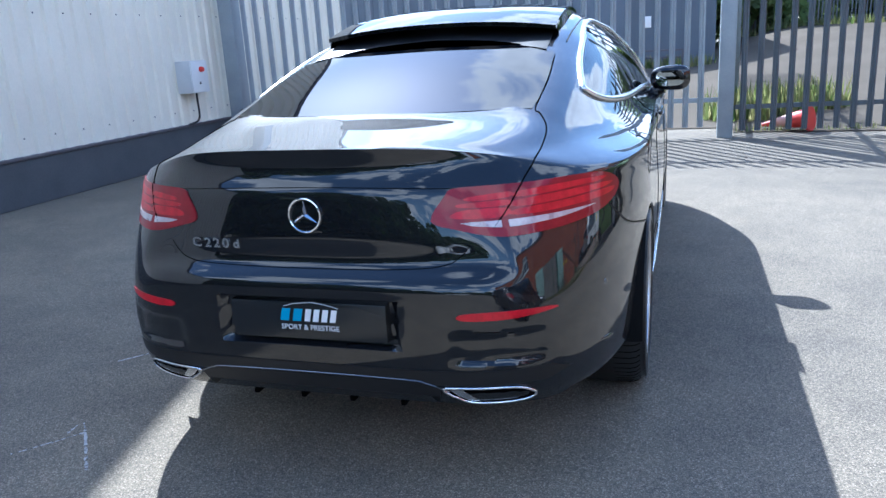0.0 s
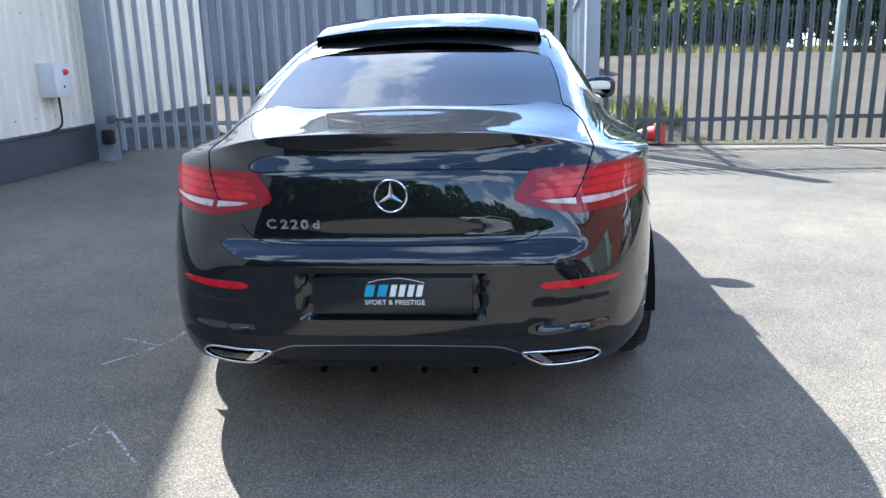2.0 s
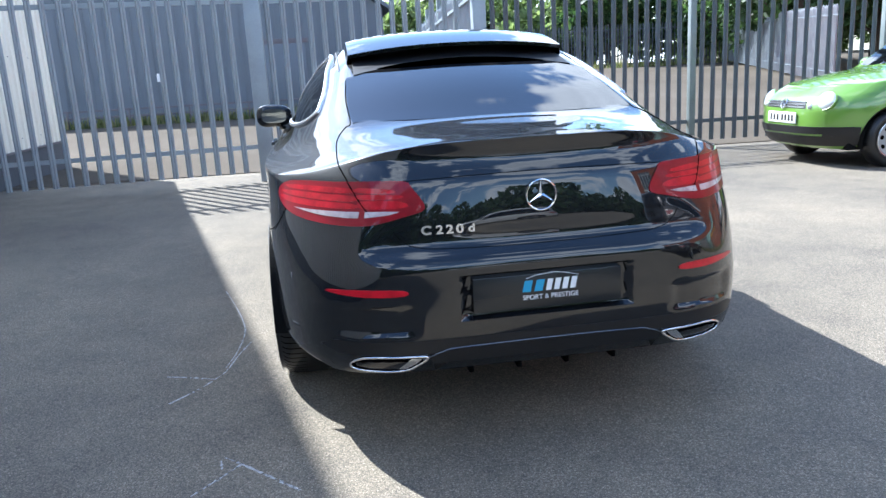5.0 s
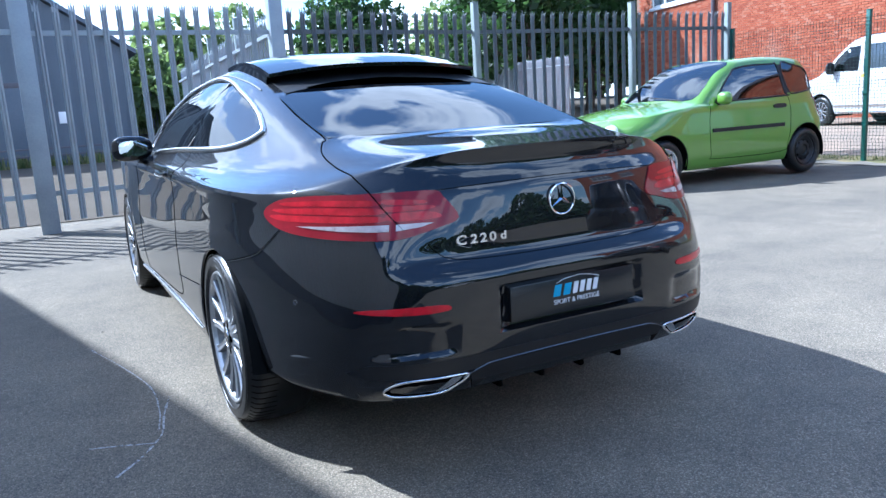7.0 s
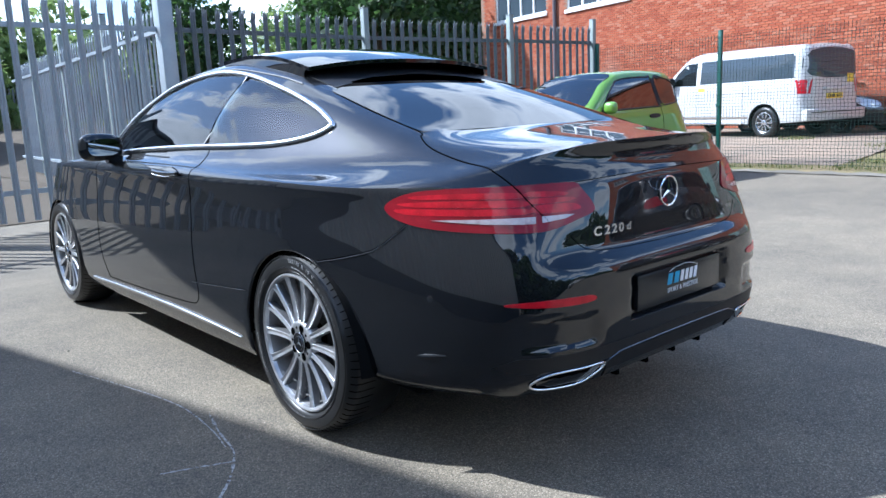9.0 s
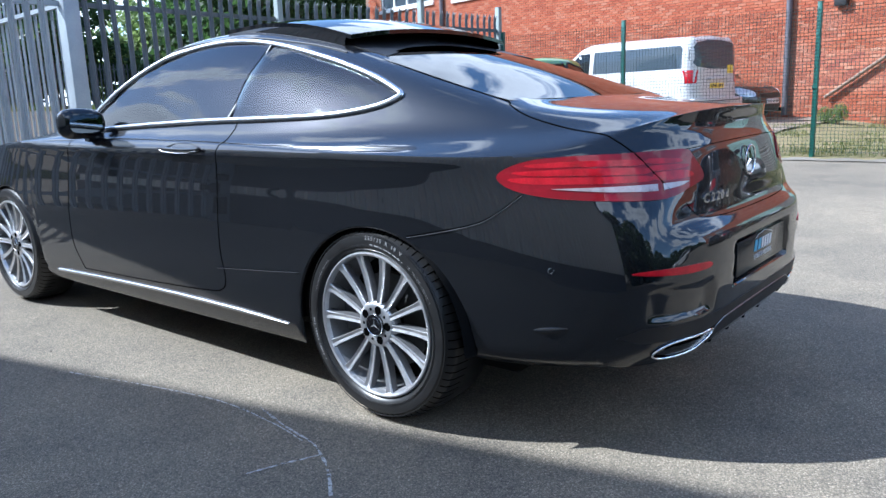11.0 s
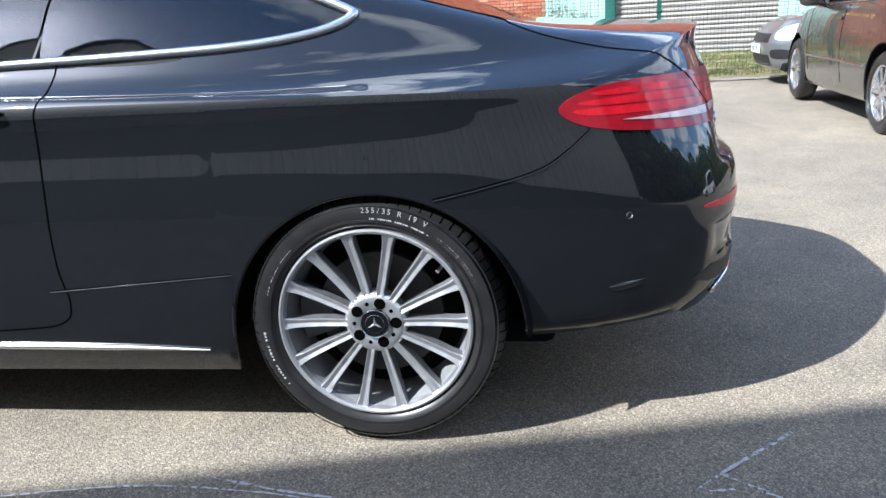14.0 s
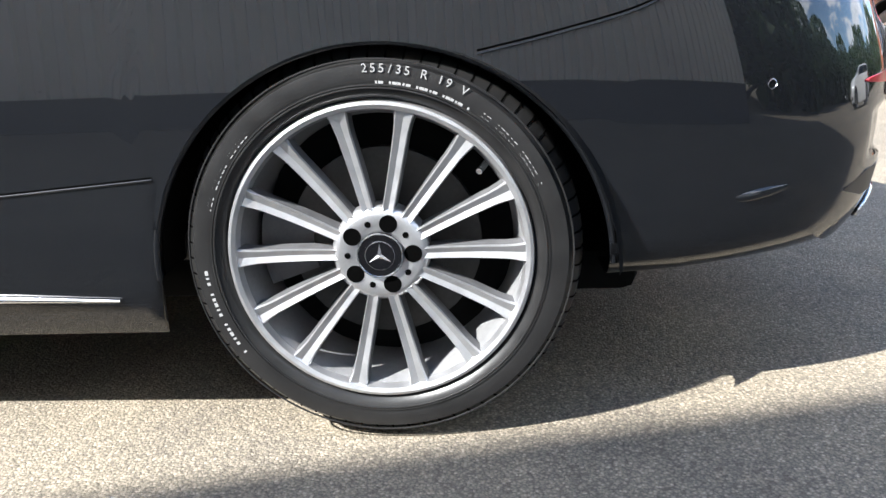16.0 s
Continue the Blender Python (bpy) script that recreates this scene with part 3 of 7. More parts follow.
        for k in range(len(poly)):
            p, q = poly[k - 1], poly[k]
            d = (q[0] - p[0], q[1] - p[1])
            ln = math.hypot(*d)
            if ln < 1e-5:
                continue
            m = ((p[0] + q[0]) / 2, (p[1] + q[1]) / 2)
            near = []
            for f in cand:
                if f.is_valid:
                    r = max(math.hypot(v.co[a] - m[0], v.co[b] - m[1]) for v in f.verts)
                    s = min(math.hypot(v.co[a] - m[0], v.co[b] - m[1]) for v in f.verts)
                    if s < ln * 0.6 + 0.03 and r < ln + 0.25:
                        near.append(f)
            if not near:
                continue
            co, no = [0, 0, 0], [0, 0, 0]
            co[a], co[b], no[a], no[b] = m[0], m[1], -d[1] / ln, d[0] / ln
            es = list({e for f in near for e in f.edges})
            vs = list({v for f in near for v in f.verts})
            out = bmesh.ops.bisect_plane(bm, geom=vs + es + near, plane_co=co, plane_no=no, dist=1e-4)
            cand = [f for f in cand if f.is_valid] + [g for g in out["geom"] if isinstance(g, bmesh.types.BMFace)]
            cand = list(dict.fromkeys(cand))
        gone = []
        for f in dict.fromkeys(cand):
            if f.is_valid:
                c = f.calc_center_median()
                if inside(poly, (c[a], c[b])):
                    gone.append(f)
        bmesh.ops.delete(bm, geom=gone, context="FACES")

    def patch(self, poly, view, lift=0.003, thick=0.006, step=0.05, sign=1, scale=(1, 1), pivot=(0.35, -0.30), fair=0):
        """A plate that lies on the skin within an outline, with an edge of its own."""
        bm = bmesh.new()
        vs = [bm.verts.new((p[0] * scale[0], p[1] * scale[1], 0)) for p in poly]
        bm.faces.new(vs)
        for ax in (0, 1):
            c = [v.co[ax] for v in bm.verts]
            for k in range(1, int((max(c) - min(c)) / step) + 1):
                co, no = [0, 0, 0], [0, 0, 0]
                co[ax], no[ax] = min(c) + k * step, 1
                bmesh.ops.bisect_plane(bm, geom=bm.verts[:] + bm.edges[:] + bm.faces[:], plane_co=co, plane_no=no, dist=1e-5)
        bmesh.ops.triangulate(bm, faces=[f for f in bm.faces if len(f.verts) > 4])
        to = self.onto(view, sign, pivot)
        place = {}
        for v in bm.verts:
            place[v] = to(v.co.x / scale[0], v.co.y / scale[1])
        if fair:
            # one even curved sheet of glass in place of the skin's many faces
            u = 0 if view == "side" else 2
            o = [k for k in range(3) if k != u]
            A = np.array([[p[o[0]], p[o[1]], p[u]] for p, _ in place.values()])
            mid = A.mean(axis=0)
            terms = [(i, j) for i in range(fair + 1) for j in range(fair + 1 - i)]
            M = np.array([[(r[0] - mid[0]) ** i * (r[1] - mid[1]) ** j for i, j in terms] for r in A])
            flat = M @ np.linalg.lstsq(M, A[:, 2], rcond=None)[0]
            for (v, (p, nrm)), d in zip(list(place.items()), flat):
                p[u] = float(d)
            mean = sum((nrm for _, nrm in place.values()), Vector()).normalized()
            place = {v: (p, mean) for v, (p, _) in place.items()}
        for v, (p, nrm) in place.items():
            v.co = p + nrm * lift
        ex = bmesh.ops.extrude_face_region(bm, geom=bm.faces[:])
        top = {g for g in ex["geom"] if isinstance(g, bmesh.types.BMVert)}
        for v in bm.verts:
            if v not in top and v in place:
                v.co -= place[v][1] * thick
        bmesh.ops.recalc_face_normals(bm, faces=bm.faces)
        return bm

    def line(self, pts, view, radius=0.003, lift=0.0, sign=1, steps=8, closed=False, smooth=True, sides=6, pivot=(0.35, -0.30)):
        """A bar or a joint that follows the skin."""
        to = self.onto(view, sign, pivot)
        flat = [(p.x, p.y) for p in smooth_line([(*p, 0) for p in pts], steps, closed)] if smooth else pts
        out = []
        for p in flat:
            q, nrm = to(*p)
            out.append(q + nrm * lift)
        return tube(bmesh.new(), out, radius, sides, closed)


def rounded(pts, steps=6):
    return [(p.x, p.y) for p in smooth_line([(*p, 0) for p in pts], steps, True)]


def wheel(name, parent, at, radius, rim, width, spokes, out, style="fan", label=""):
    """A wheel whose outer face looks along out (-1 or 1) on x; at: hub's place on the outer face."""
    w = new(name)
    w.parent = parent
    w.matrix_basis = Matrix.Translation(at) @ (pose(0, 0, 0) if out > 0 else pose(0, 0, 0, 0, 0, 180))
    if label:
        w["label"] = label
    R, b = radius, width
    prof = [(-b + 0.012, rim - 0.004), (-b + 0.0, rim + 0.012), (-b - 0.006, (R + rim) / 2), (-b + 0.012, R - 0.016), (-b + 0.04, R - 0.003), (-b * 0.5, R), (-0.045, R - 0.003), (-0.026, R - 0.009), (-0.010, R - 0.024), (0.005, (R + rim) / 2 + 0.012), (0.008, (R + rim) / 2 - 0.01), (0.004, rim + 0.014), (-0.006, rim + 0.004), (-0.016, rim - 0.002), (-0.03, rim - 0.01)]
    part("tyre", lathe(bmesh.new(), prof, 96), RUBBER, w, smooth=50)
    # tread grooves and ribs of the sidewall
    bm = bmesh.new()
    for rr in ((R + rim) / 2 + 0.02, (R + rim) / 2 - 0.018, rim + 0.020):
        ring = [(0.0068 if rr < R - 0.03 else 0.003, rr * math.cos(t), rr * math.sin(t)) for t in (2 * math.pi * i / 96 for i in range(96))]
        tube(bm, ring, 0.0016, 5, True)
    part("sidewall_rib", bm, RUBBER, w)
    bm = bmesh.new()
    for i in range(72):
        t = 2 * math.pi * i / 72
        m = Matrix.Rotation(t, 4, "X")
        slot = [(-0.100, R - 0.0010), (-0.045, R - 0.0022), (-0.026, R - 0.0080), (-0.0125, R - 0.0205)]
        rows = [[bm.verts.new(m @ Vector((x, y, r))) for y, r in ((-0.0016, z - 0.006), (-0.0016, z), (0.0016, z), (0.0016, z - 0.006))] for x, z in slot]
        for ra, rb in zip(rows, rows[1:]):
            for j in range(3):
                bm.faces.new((ra[j], rb[j], rb[j + 1], ra[j + 1]))
        bm.faces.new(rows[-1])
    tagged(part("tread_groove", bm, DEEP_BLACK, w), kind="stuff")
    # rim: lip and barrel
    lip = [(-0.010, rim + 0.002), (0.000, rim - 0.001), (0.0015, rim - 0.006), (-0.002, rim - 0.0125), (-0.012, rim - 0.015), (-0.016, rim - 0.0165)]
    part("rim", lathe(bmesh.new(), lip, 96), ALLOY if style == "fan" else BLACK_PLASTIC if style == "steel" else SATIN, w, smooth=35)
    part("barrel", lathe(bmesh.new(), [(-0.0155, rim - 0.0160), (-0.05, rim - 0.024), (-0.12, rim - 0.030), (-b + 0.02, rim - 0.012)], 72), BARREL, w, smooth=35)
    rb = rim - 0.012
    if style == "fan":
        for i in range(spokes):
            t = 2 * math.pi * (i + 0.5) / spokes
            bm = bmesh.new()
            ins, outs = 0.064, rb
            n = 10
            rows = []
            for k in range(n + 1):
                f = k / n
                r = ins + (outs - ins) * f
                hw = 0.0086 + 0.0026 * f + 0.004 * max(0, f - 0.85) / 0.15
                x = -0.0115 + 0.0075 * f - 0.006 * math.sin(math.pi * f)
                dp = 0.034 - 0.008 * f
                rows.append([(x - dp, -hw * 1.3, r), (x - 0.004, -hw * 1.12, r), (x, -hw * 0.92, r), (x - 0.0035, 0.0, r), (x, hw * 0.92, r), (x - 0.004, hw * 1.12, r), (x - dp, hw * 1.3, r)])
            vs = [[bm.verts.new(p) for p in row] for row in rows]
            for k in range(n):
                for j in range(6):
                    f = bm.faces.new((vs[k][j], vs[k][j + 1], vs[k + 1][j + 1], vs[k + 1][j]))
                    f.material_index = 0 if j in (1, 2, 3, 4) else 1
                bm.faces.new((vs[k][0], vs[k + 1][0], vs[k + 1][6], vs[k][6])).material_index = 1
            bm.faces.new(vs[0])
            bm.faces.new(vs[n][::-1])
            bmesh.ops.recalc_face_normals(bm, faces=bm.faces)
            o = finish("spoke", bm, [ALLOY, ALLOY_SIDE], w, smooth=30)
            o.matrix_basis = Matrix.Rotation(t, 4, "X")
        hubp = [(-0.050, 0.081), (-0.022, 0.080), (-0.0165, 0.077), (-0.0125, 0.072), (-0.0105, 0.066), (-0.0105, 0.041), (-0.013, 0.038), (-0.013, 0.0)]
        part("hub", lathe(bmesh.new(), hubp, 56), ALLOY, w, smooth=40)
        for i in range(5):
            t = 2 * math.pi * i / 5 + 0.30
            bm = bmesh.new()
            lathe(bm, [(-0.0098, 0.0), (-0.0098, 0.0145), (-0.0110, 0.0150)], 22)
            o = part("bolt_hole", bm, DEEP_BLACK, w, smooth=40)
            o.matrix_basis = Matrix.Translation((0, 0.0535 * math.sin(t), 0.0535 * math.cos(t)))
            t += math.pi / 5
            bm = bmesh.new()
            lathe(bm, [(-0.0098, 0.0), (-0.0096, 0.0050), (-0.0110, 0.0056)], 12)
            o = part("small_hole", bm, DEEP_BLACK, w)
            o.matrix_basis = Matrix.Translation((0, 0.0535 * math.sin(t), 0.0535 * math.cos(t)))
        cap = part("hub_cap", lathe(bmesh.new(), [(-0.014, 0.0375), (-0.008, 0.0365), (-0.005, 0.034), (-0.0055, 0.024), (-0.004, 0.0235), (-0.004, 0.0)], 40), GLOSS_BLACK, w, "black hub cap with a silver ring", 30)
        bm = bmesh.new()
        for rr, th in ((0.0365, 0.0016), (0.0235, 0.0013)):
            tube(bm, [(-0.0055, rr * math.cos(a), rr * math.sin(a)) for a in (2 * math.pi * i / 40 for i in range(40))], th, 6, True)
        for i in range(3):
            star_arm(bm, 2 * math.pi * i / 3, 0.0230, 0.0042, -0.0042)
        part("silver_ring", bm, SATIN, cap)
        bm = bmesh.new()
        tube(bm, [(-0.06, 0, rb - 0.004), (-0.035, 0, rb - 0.022), (-0.026, 0, rb - 0.028)], 0.0055, 8)
        o = part("valve", bm, SATIN, w, "silver valve cap")
        o.matrix_basis = Matrix.Rotation(-0.90, 4, "X")
    elif style == "steel":
        part("steel_disc", lathe(bmesh.new(), [(-0.02, rb + 0.004), (-0.022, rb - 0.02), (-0.045, rb * 0.72), (-0.030, rb * 0.58), (-0.026, rb * 0.40), (-0.040, rb * 0.34), (-0.034, rb * 0.18), (-0.032, 0.0)], 40), BLACK_PLASTIC, w, "black pressed steel disc", 35)
        for i in range(spokes):
            bm = bmesh.new()
            prism(bm, [(rb * 0.09 * math.cos(a), rb * 0.65 + rb * 0.07 * math.sin(a)) for a in np.linspace(0, 2 * math.pi, 11)[:-1]], -0.045, -0.0345)
            o = part("vent_hole", bm, DEEP_BLACK, w)
            o.matrix_basis = Matrix.Rotation(2 * math.pi * i / spokes, 4, "X")
    elif style == "cover":
        part("wheel_trim", lathe(bmesh.new(), [(-0.02, rb + 0.004), (-0.004, rb), (-0.001, rb - 0.012), (-0.010, rb - 0.03), (-0.004, rb * 0.55), (0.004, rb * 0.36), (0.002, rb * 0.30), (0.008, rb * 0.26), (0.010, 0.0)], 48), TRIM_GREY, w, "silver-grey plastic trim", 35)
        for i in range(spokes):
            bm = bmesh.new()
            prism(bm, [(rb * 0.13 * math.cos(a), rb * 0.77 + rb * 0.12 * math.sin(a)) for a in np.linspace(0, 2 * math.pi, 13)[:-1]], -0.012, -0.0035)
            o = part("vent_hole", bm, DEEP_BLACK, w)
            o.matrix_basis = Matrix.Rotation(2 * math.pi * i / spokes, 4, "X")
    else:
        for i in range(spokes):
            t = 2 * math.pi * (i + 0.5) / spokes
            bm = bmesh.new()
            hw = 0.55 * math.pi * rb * 0.55 / spokes
            prism(bm, [(-hw * 0.6, 0.03), (hw * 0.6, 0.03), (hw * 1.2, rb), (-hw * 1.2, rb)], -0.03, -0.006)
            bmesh.ops.bevel(bm, geom=bm.edges[:], offset=0.004, segments=2, affect="EDGES")
            o = part("spoke", bm, SATIN, w, smooth=40)
            o.matrix_basis = Matrix.Rotation(t, 4, "X")
        part("hub", lathe(bmesh.new(), [(-0.03, 0.055), (-0.008, 0.052), (-0.004, 0.04), (-0.002, 0.0)], 28), SATIN, w, smooth=40)
    part("brake_disc", lathe(bmesh.new(), [(-0.10, 0.05), (-0.085, 0.06), (-0.085, rim * 0.66), (-0.105, rim * 0.66), (-0.105, 0.05)], 48), DISC, w, smooth=30)
    bm = bmesh.new()
    prism(bm, [(rim * 0.5 * math.sin(a), rim * 0.5 * math.cos(a)) for a in np.linspace(-1.9, -1.2, 6)] + [(rim * 0.86 * math.sin(a), rim * 0.86 * math.cos(a)) for a in np.linspace(-1.2, -1.9, 6)], -0.12, -0.075)
    part("brake_caliper", bm, ALLOY_SIDE, w, smooth=30)
    part("backplate", lathe(bmesh.new(), [(-0.13, 0.0), (-0.13, rim - 0.03), (-0.135, rim - 0.03), (-0.135, 0.0)], 40), LINER, w)
    return w


def star_arm(bm, turn, long, wide, x0, lift=0.0025):
    """One arm of a plain three-armed figure, with a ridge."""
    pts = [(x0, 0, long), (x0, wide, 0.0), (x0, -wide, 0.0), (x0 + lift, 0, 0.0)]
    m = Matrix.Rotation(turn, 4, "X")
    v = [bm.verts.new(m @ Vector(p)) for p in pts]
    bm.faces.new((v[0], v[1], v[3]))
    bm.faces.new((v[0], v[3], v[2]))
    bm.faces.new((v[1], v[2], v[3]))


def sidewall_text(w, text, radius, size, middle, spread, name="sidewall_lettering"):
    """Raised characters set round the sidewall; middle: degrees from the top, as seen from outside."""
    bm = bmesh.new()
    step = spread / max(1, len(text) - 1)
    for i, ch in enumerate(text):
        if ch == " ":
            continue
        me = letters(ch, size, 0.0006)
        t = radians(middle - spread / 2 + i * step)
        # outer face looks along +x of the wheel: right on it is -y... seen from +x, y runs to the right
        m = Matrix.Rotation(-t, 4, "X") @ Matrix.Translation((0.0078, 0, radius)) @ Matrix(((0, 0, 1, 0), (1, 0, 0, 0), (0, 1, 0, 0), (0, 0, 0, 1)))
        me.transform(m)
        bm.from_mesh(me)
        bpy.data.meshes.remove(me)
    return part(name, bm, RUBBER_MARK, w, "pale raised size marking on the tyre")


# ---- the black coupe ----
def build_coupe():
    car = thing("coupe_car", "glossy black two-door coupe parked on the tarmac, sunroof slid open", "car", pose(0, 0, 0))
    hub_z, arch, arch_y = 0.291, 0.374, -0.005
    sh = Shell(
        width=curve((0.14, 0.80), (0.20, 0.862), (0.28, 0.886), (0.42, 0.895), (0.58, 0.896), (0.70, 0.890), (0.80, 0.885), (0.85, 0.886), (0.880, 0.8885), (0.894, 0.885), (0.915, 0.870), (0.945, 0.846), (1.02, 0.79), soft=0.006),
        rear=curve((0.14, -0.70), (0.20, -0.81), (0.27, -0.895), (0.34, -0.942), (0.42, -0.957), (0.52, -0.964), (0.62, -0.965), (0.652, -0.956), (0.672, -0.932), (0.69, -0.917), (0.76, -0.911), (0.83, -0.902), (0.888, -0.891), (0.905, -0.882), (0.95, -0.869), (1.0, -0.876), (1.05, -0.876)),
        front=curve((0.14, 3.42), (0.25, 3.58), (0.45, 3.64), (0.65, 3.62), (0.80, 3.52), (0.92, 3.36)),
        soft=curve((0.14, -0.70), (0.20, -0.81), (0.27, -0.895), (0.34, -0.942), (0.42, -0.957), (0.50, -0.964), (0.57, -0.962), (0.64, -0.952), (0.71, -0.940), (0.78, -0.922), (0.84, -0.907), (0.888, -0.892), (0.92, -0.880), (0.95, -0.869), (1.0, -0.876), (1.05, -0.876)),
        square=curve((0.14, 4.5), (0.35, 4.6), (0.48, 4.5), (0.60, 4.25), (0.72, 3.85), (0.83, 3.5), (0.93, 3.0), (1.0, 2.75), soft=0.03),
        corner=curve((0.14, 5.5), (0.45, 5.4), (0.58, 4.9), (0.70, 4.15), (0.83, 3.4), (0.93, 3.0), (1.05, 3.0), soft=0.03),
        taper=curve((0.14, 0.115), (0.55, 0.11), (0.70, 0.08), (0.83, 0.05), (0.93, 0.0), (1.05, 0.0), soft=0.03),
        hollows=((-0.285, 0.280, 0.458, 0.602, 0.024, 0.026, 0.012), (0.395, 0.68, 0.415, 0.520, 0.014, 0.055, 0.018)),
        y0=0.32, y1=2.35,
        rim=curve((-0.90, 1.0), (-0.87, 0.996), (-0.83, 0.980), (-0.786, 0.959), (-0.70, 0.925), (-0.55, 0.895), (-0.40, 0.888), (0.0, 0.893), (0.4, 0.899), (1.1, 0.918), (2.2, 0.922), (2.7, 0.90), (3.2, 0.84), (3.6, 0.72), soft=0.03),
        top=curve((-0.90, 0.998), (-0.80, 1.004), (-0.65, 1.015), (-0.50, 1.0275), (-0.42, 1.035), (-0.36, 1.045), (-0.30, 1.063), (-0.15, 1.117), (0.0, 1.165), (0.2, 1.225), (0.45, 1.293), (0.7, 1.355), (1.0, 1.395), (1.3, 1.402), (1.6, 1.375), (1.9, 1.275), (2.2, 1.13), (2.45, 1.02), (2.7, 0.985), (3.1, 0.935), (3.4, 0.86), (3.6, 0.72), soft=0.025),
        belt_x=curve((-0.9, 0.83), (-0.786, 0.80), (-0.70, 0.765), (-0.55, 0.738), (-0.3, 0.737), (0.0, 0.758), (0.3, 0.785), (0.7, 0.800), (1.1, 0.803), (2.0, 0.80), (2.4, 0.79), (3.6, 0.75), soft=0.06),
        belt_z=curve((-0.9, 1.0), (-0.87, 0.9965), (-0.83, 0.983), (-0.786, 0.970), (-0.70, 0.956), (-0.55, 0.947), (-0.3, 0.946), (0.0, 0.950), (0.3, 0.957), (0.7, 0.967), (1.1, 0.974), (2.0, 0.965), (2.4, 0.935), (3.1, 0.875), (3.6, 0.72), soft=0.03),
        rail_x=curve((-0.9, 0.60), (-0.45, 0.60), (-0.3, 0.588), (0.0, 0.588), (0.25, 0.578), (0.6, 0.562), (1.1, 0.548), (1.45, 0.57), (1.75, 0.63), (2.05, 0.71), (2.3, 0.72), (2.6, 0.64), (3.6, 0.55), soft=0.1),
        rail_z=curve((-0.9, 1.0005), (-0.87, 0.998), (-0.786, 0.987), (-0.70, 0.987), (-0.55, 0.996), (-0.45, 1.008), (-0.36, 1.024), (-0.30, 1.041), (-0.20, 1.065), (-0.10, 1.091), (0.0, 1.117), (0.25, 1.183), (0.6, 1.266), (1.1, 1.325), (1.45, 1.305), (1.75, 1.215), (2.05, 1.06), (2.3, 0.975), (2.6, 0.95), (3.1, 0.905), (3.6, 0.72), soft=0.03),
        under=curve((-1.0, 0.29), (-0.83, 0.28), (-0.78, 0.295), (-0.72, 0.328), (-0.42, 0.328), (-0.36, 0.327), (-0.30, 0.20), (2.4, 0.19), (3.3, 0.20), (3.7, 0.2)),
        wheels=(0.0, 2.84), arch=arch, hub=hub_z, rows=64, fine=56, axle=arch_y,
        barrel=curve((-1.0, 0.0), (0.1, 0.0), (0.7, 0.022), (1.7, 0.022), (2.1, 0.0), (3.7, 0.0)))

    # outlines of the glass, seen from the side (y, z) and from above (x, y)
    side_win = rounded([(2.02, 0.958), (1.86, 1.075), (1.66, 1.205), (1.45, 1.285), (1.15, 1.318), (0.85, 1.298), (0.5, 1.228), (0.22, 1.148), (0.06, 1.085), (0.045, 1.065), (0.12, 1.035), (0.30, 1.012), (0.62, 1.003), (1.0, 0.997), (1.5, 0.98), (1.9, 0.958)], 5)
    rear_win = rounded([(-0.50, -0.325), (-0.25, -0.362), (0, -0.375), (0.25, -0.362), (0.50, -0.325), (0.535, -0.30), (0.54, -0.10), (0.53, 0.12), (0.50, 0.255), (0.25, 0.345), (0.0, 0.37), (-0.25, 0.345), (-0.50, 0.255), (-0.53, 0.12), (-0.54, -0.10), (-0.535, -0.30)], 4)
    screen = rounded([(-0.66, 2.30), (0, 2.46), (0.66, 2.30), (0.56, 1.85), (0.50, 1.62), (0, 1.56), (-0.50, 1.62), (-0.56, 1.85)], 4)
    roof_hole = [(-0.42, 0.75), (0.42, 0.75), (0.43, 1.48), (-0.43, 1.48)]

    for sign in (-1, 1):
        low, high = 0.835, 0.80
        turn = min(range(len(side_win)), key=lambda k: side_win[k][0])
        over, below = side_win[:turn + 1], side_win[turn + 1:]
        fore = [(low + 0.004, 1.0035)] + [p for p in below if p[0] > low + 0.02] + [p for p in over if p[0] > high + 0.02] + [(high + 0.004, 1.291)]
        aft = [(low - 0.004, 1.001), (high - 0.004, 1.289)] + [p for p in over if p[0] < high - 0.02] + [p for p in below if p[0] < low - 0.02]
        part("side_window", sh.patch(fore, "side", -0.001, 0.004, 0.06, sign, fair=4), CLEARER, car, "clear frameless door glass")
        part("quarter_window", sh.patch(aft, "side", -0.001, 0.004, 0.06, sign, fair=3), CLEARER, car, "dark privacy quarter glass")
        trim = part("window_trim", sh.line([p for p in side_win[::2]], "side", 0.0125, 0.002, sign, 3, True, sides=8), SATIN, car, "bright aluminium window surround", 60)
        part("pillar_strip", sh.line([(low, 1.005), (high, 1.288)], "side", 0.006, 0.003, sign, 6, smooth=False), BLACK_PLASTIC, car)
    part("rear_window", sh.patch(rear_win, "top", 0.001, 0.004, 0.05, fair=4), TINTED, car, "dark tinted rear window")
    part("windscreen", sh.patch(screen, "top", 0.001, 0.004, 0.08, fair=4), CLEARER, car)
    for sign in (-1, 1):
        sh.cut("side", side_win, sign)
    sh.cut("top", [(x * 0.97, 0.02 + (y - 0.02) * 0.97) for x, y in rear_win])
    sh.cut("top", [(x * 0.98, 2.0 + (y - 2.0) * 0.97) for x, y in screen])
    sh.cut("top", roof_hole)

    # joints between panels
    def joint(pts, view, sign=1, r=0.0028, smooth=True, pivot=(0.35, -0.30)):
        part("panel_gap", sh.line(pts, view, r, -0.0008, sign, 10, False, smooth, 5, pivot), DEEP_BLACK, car)
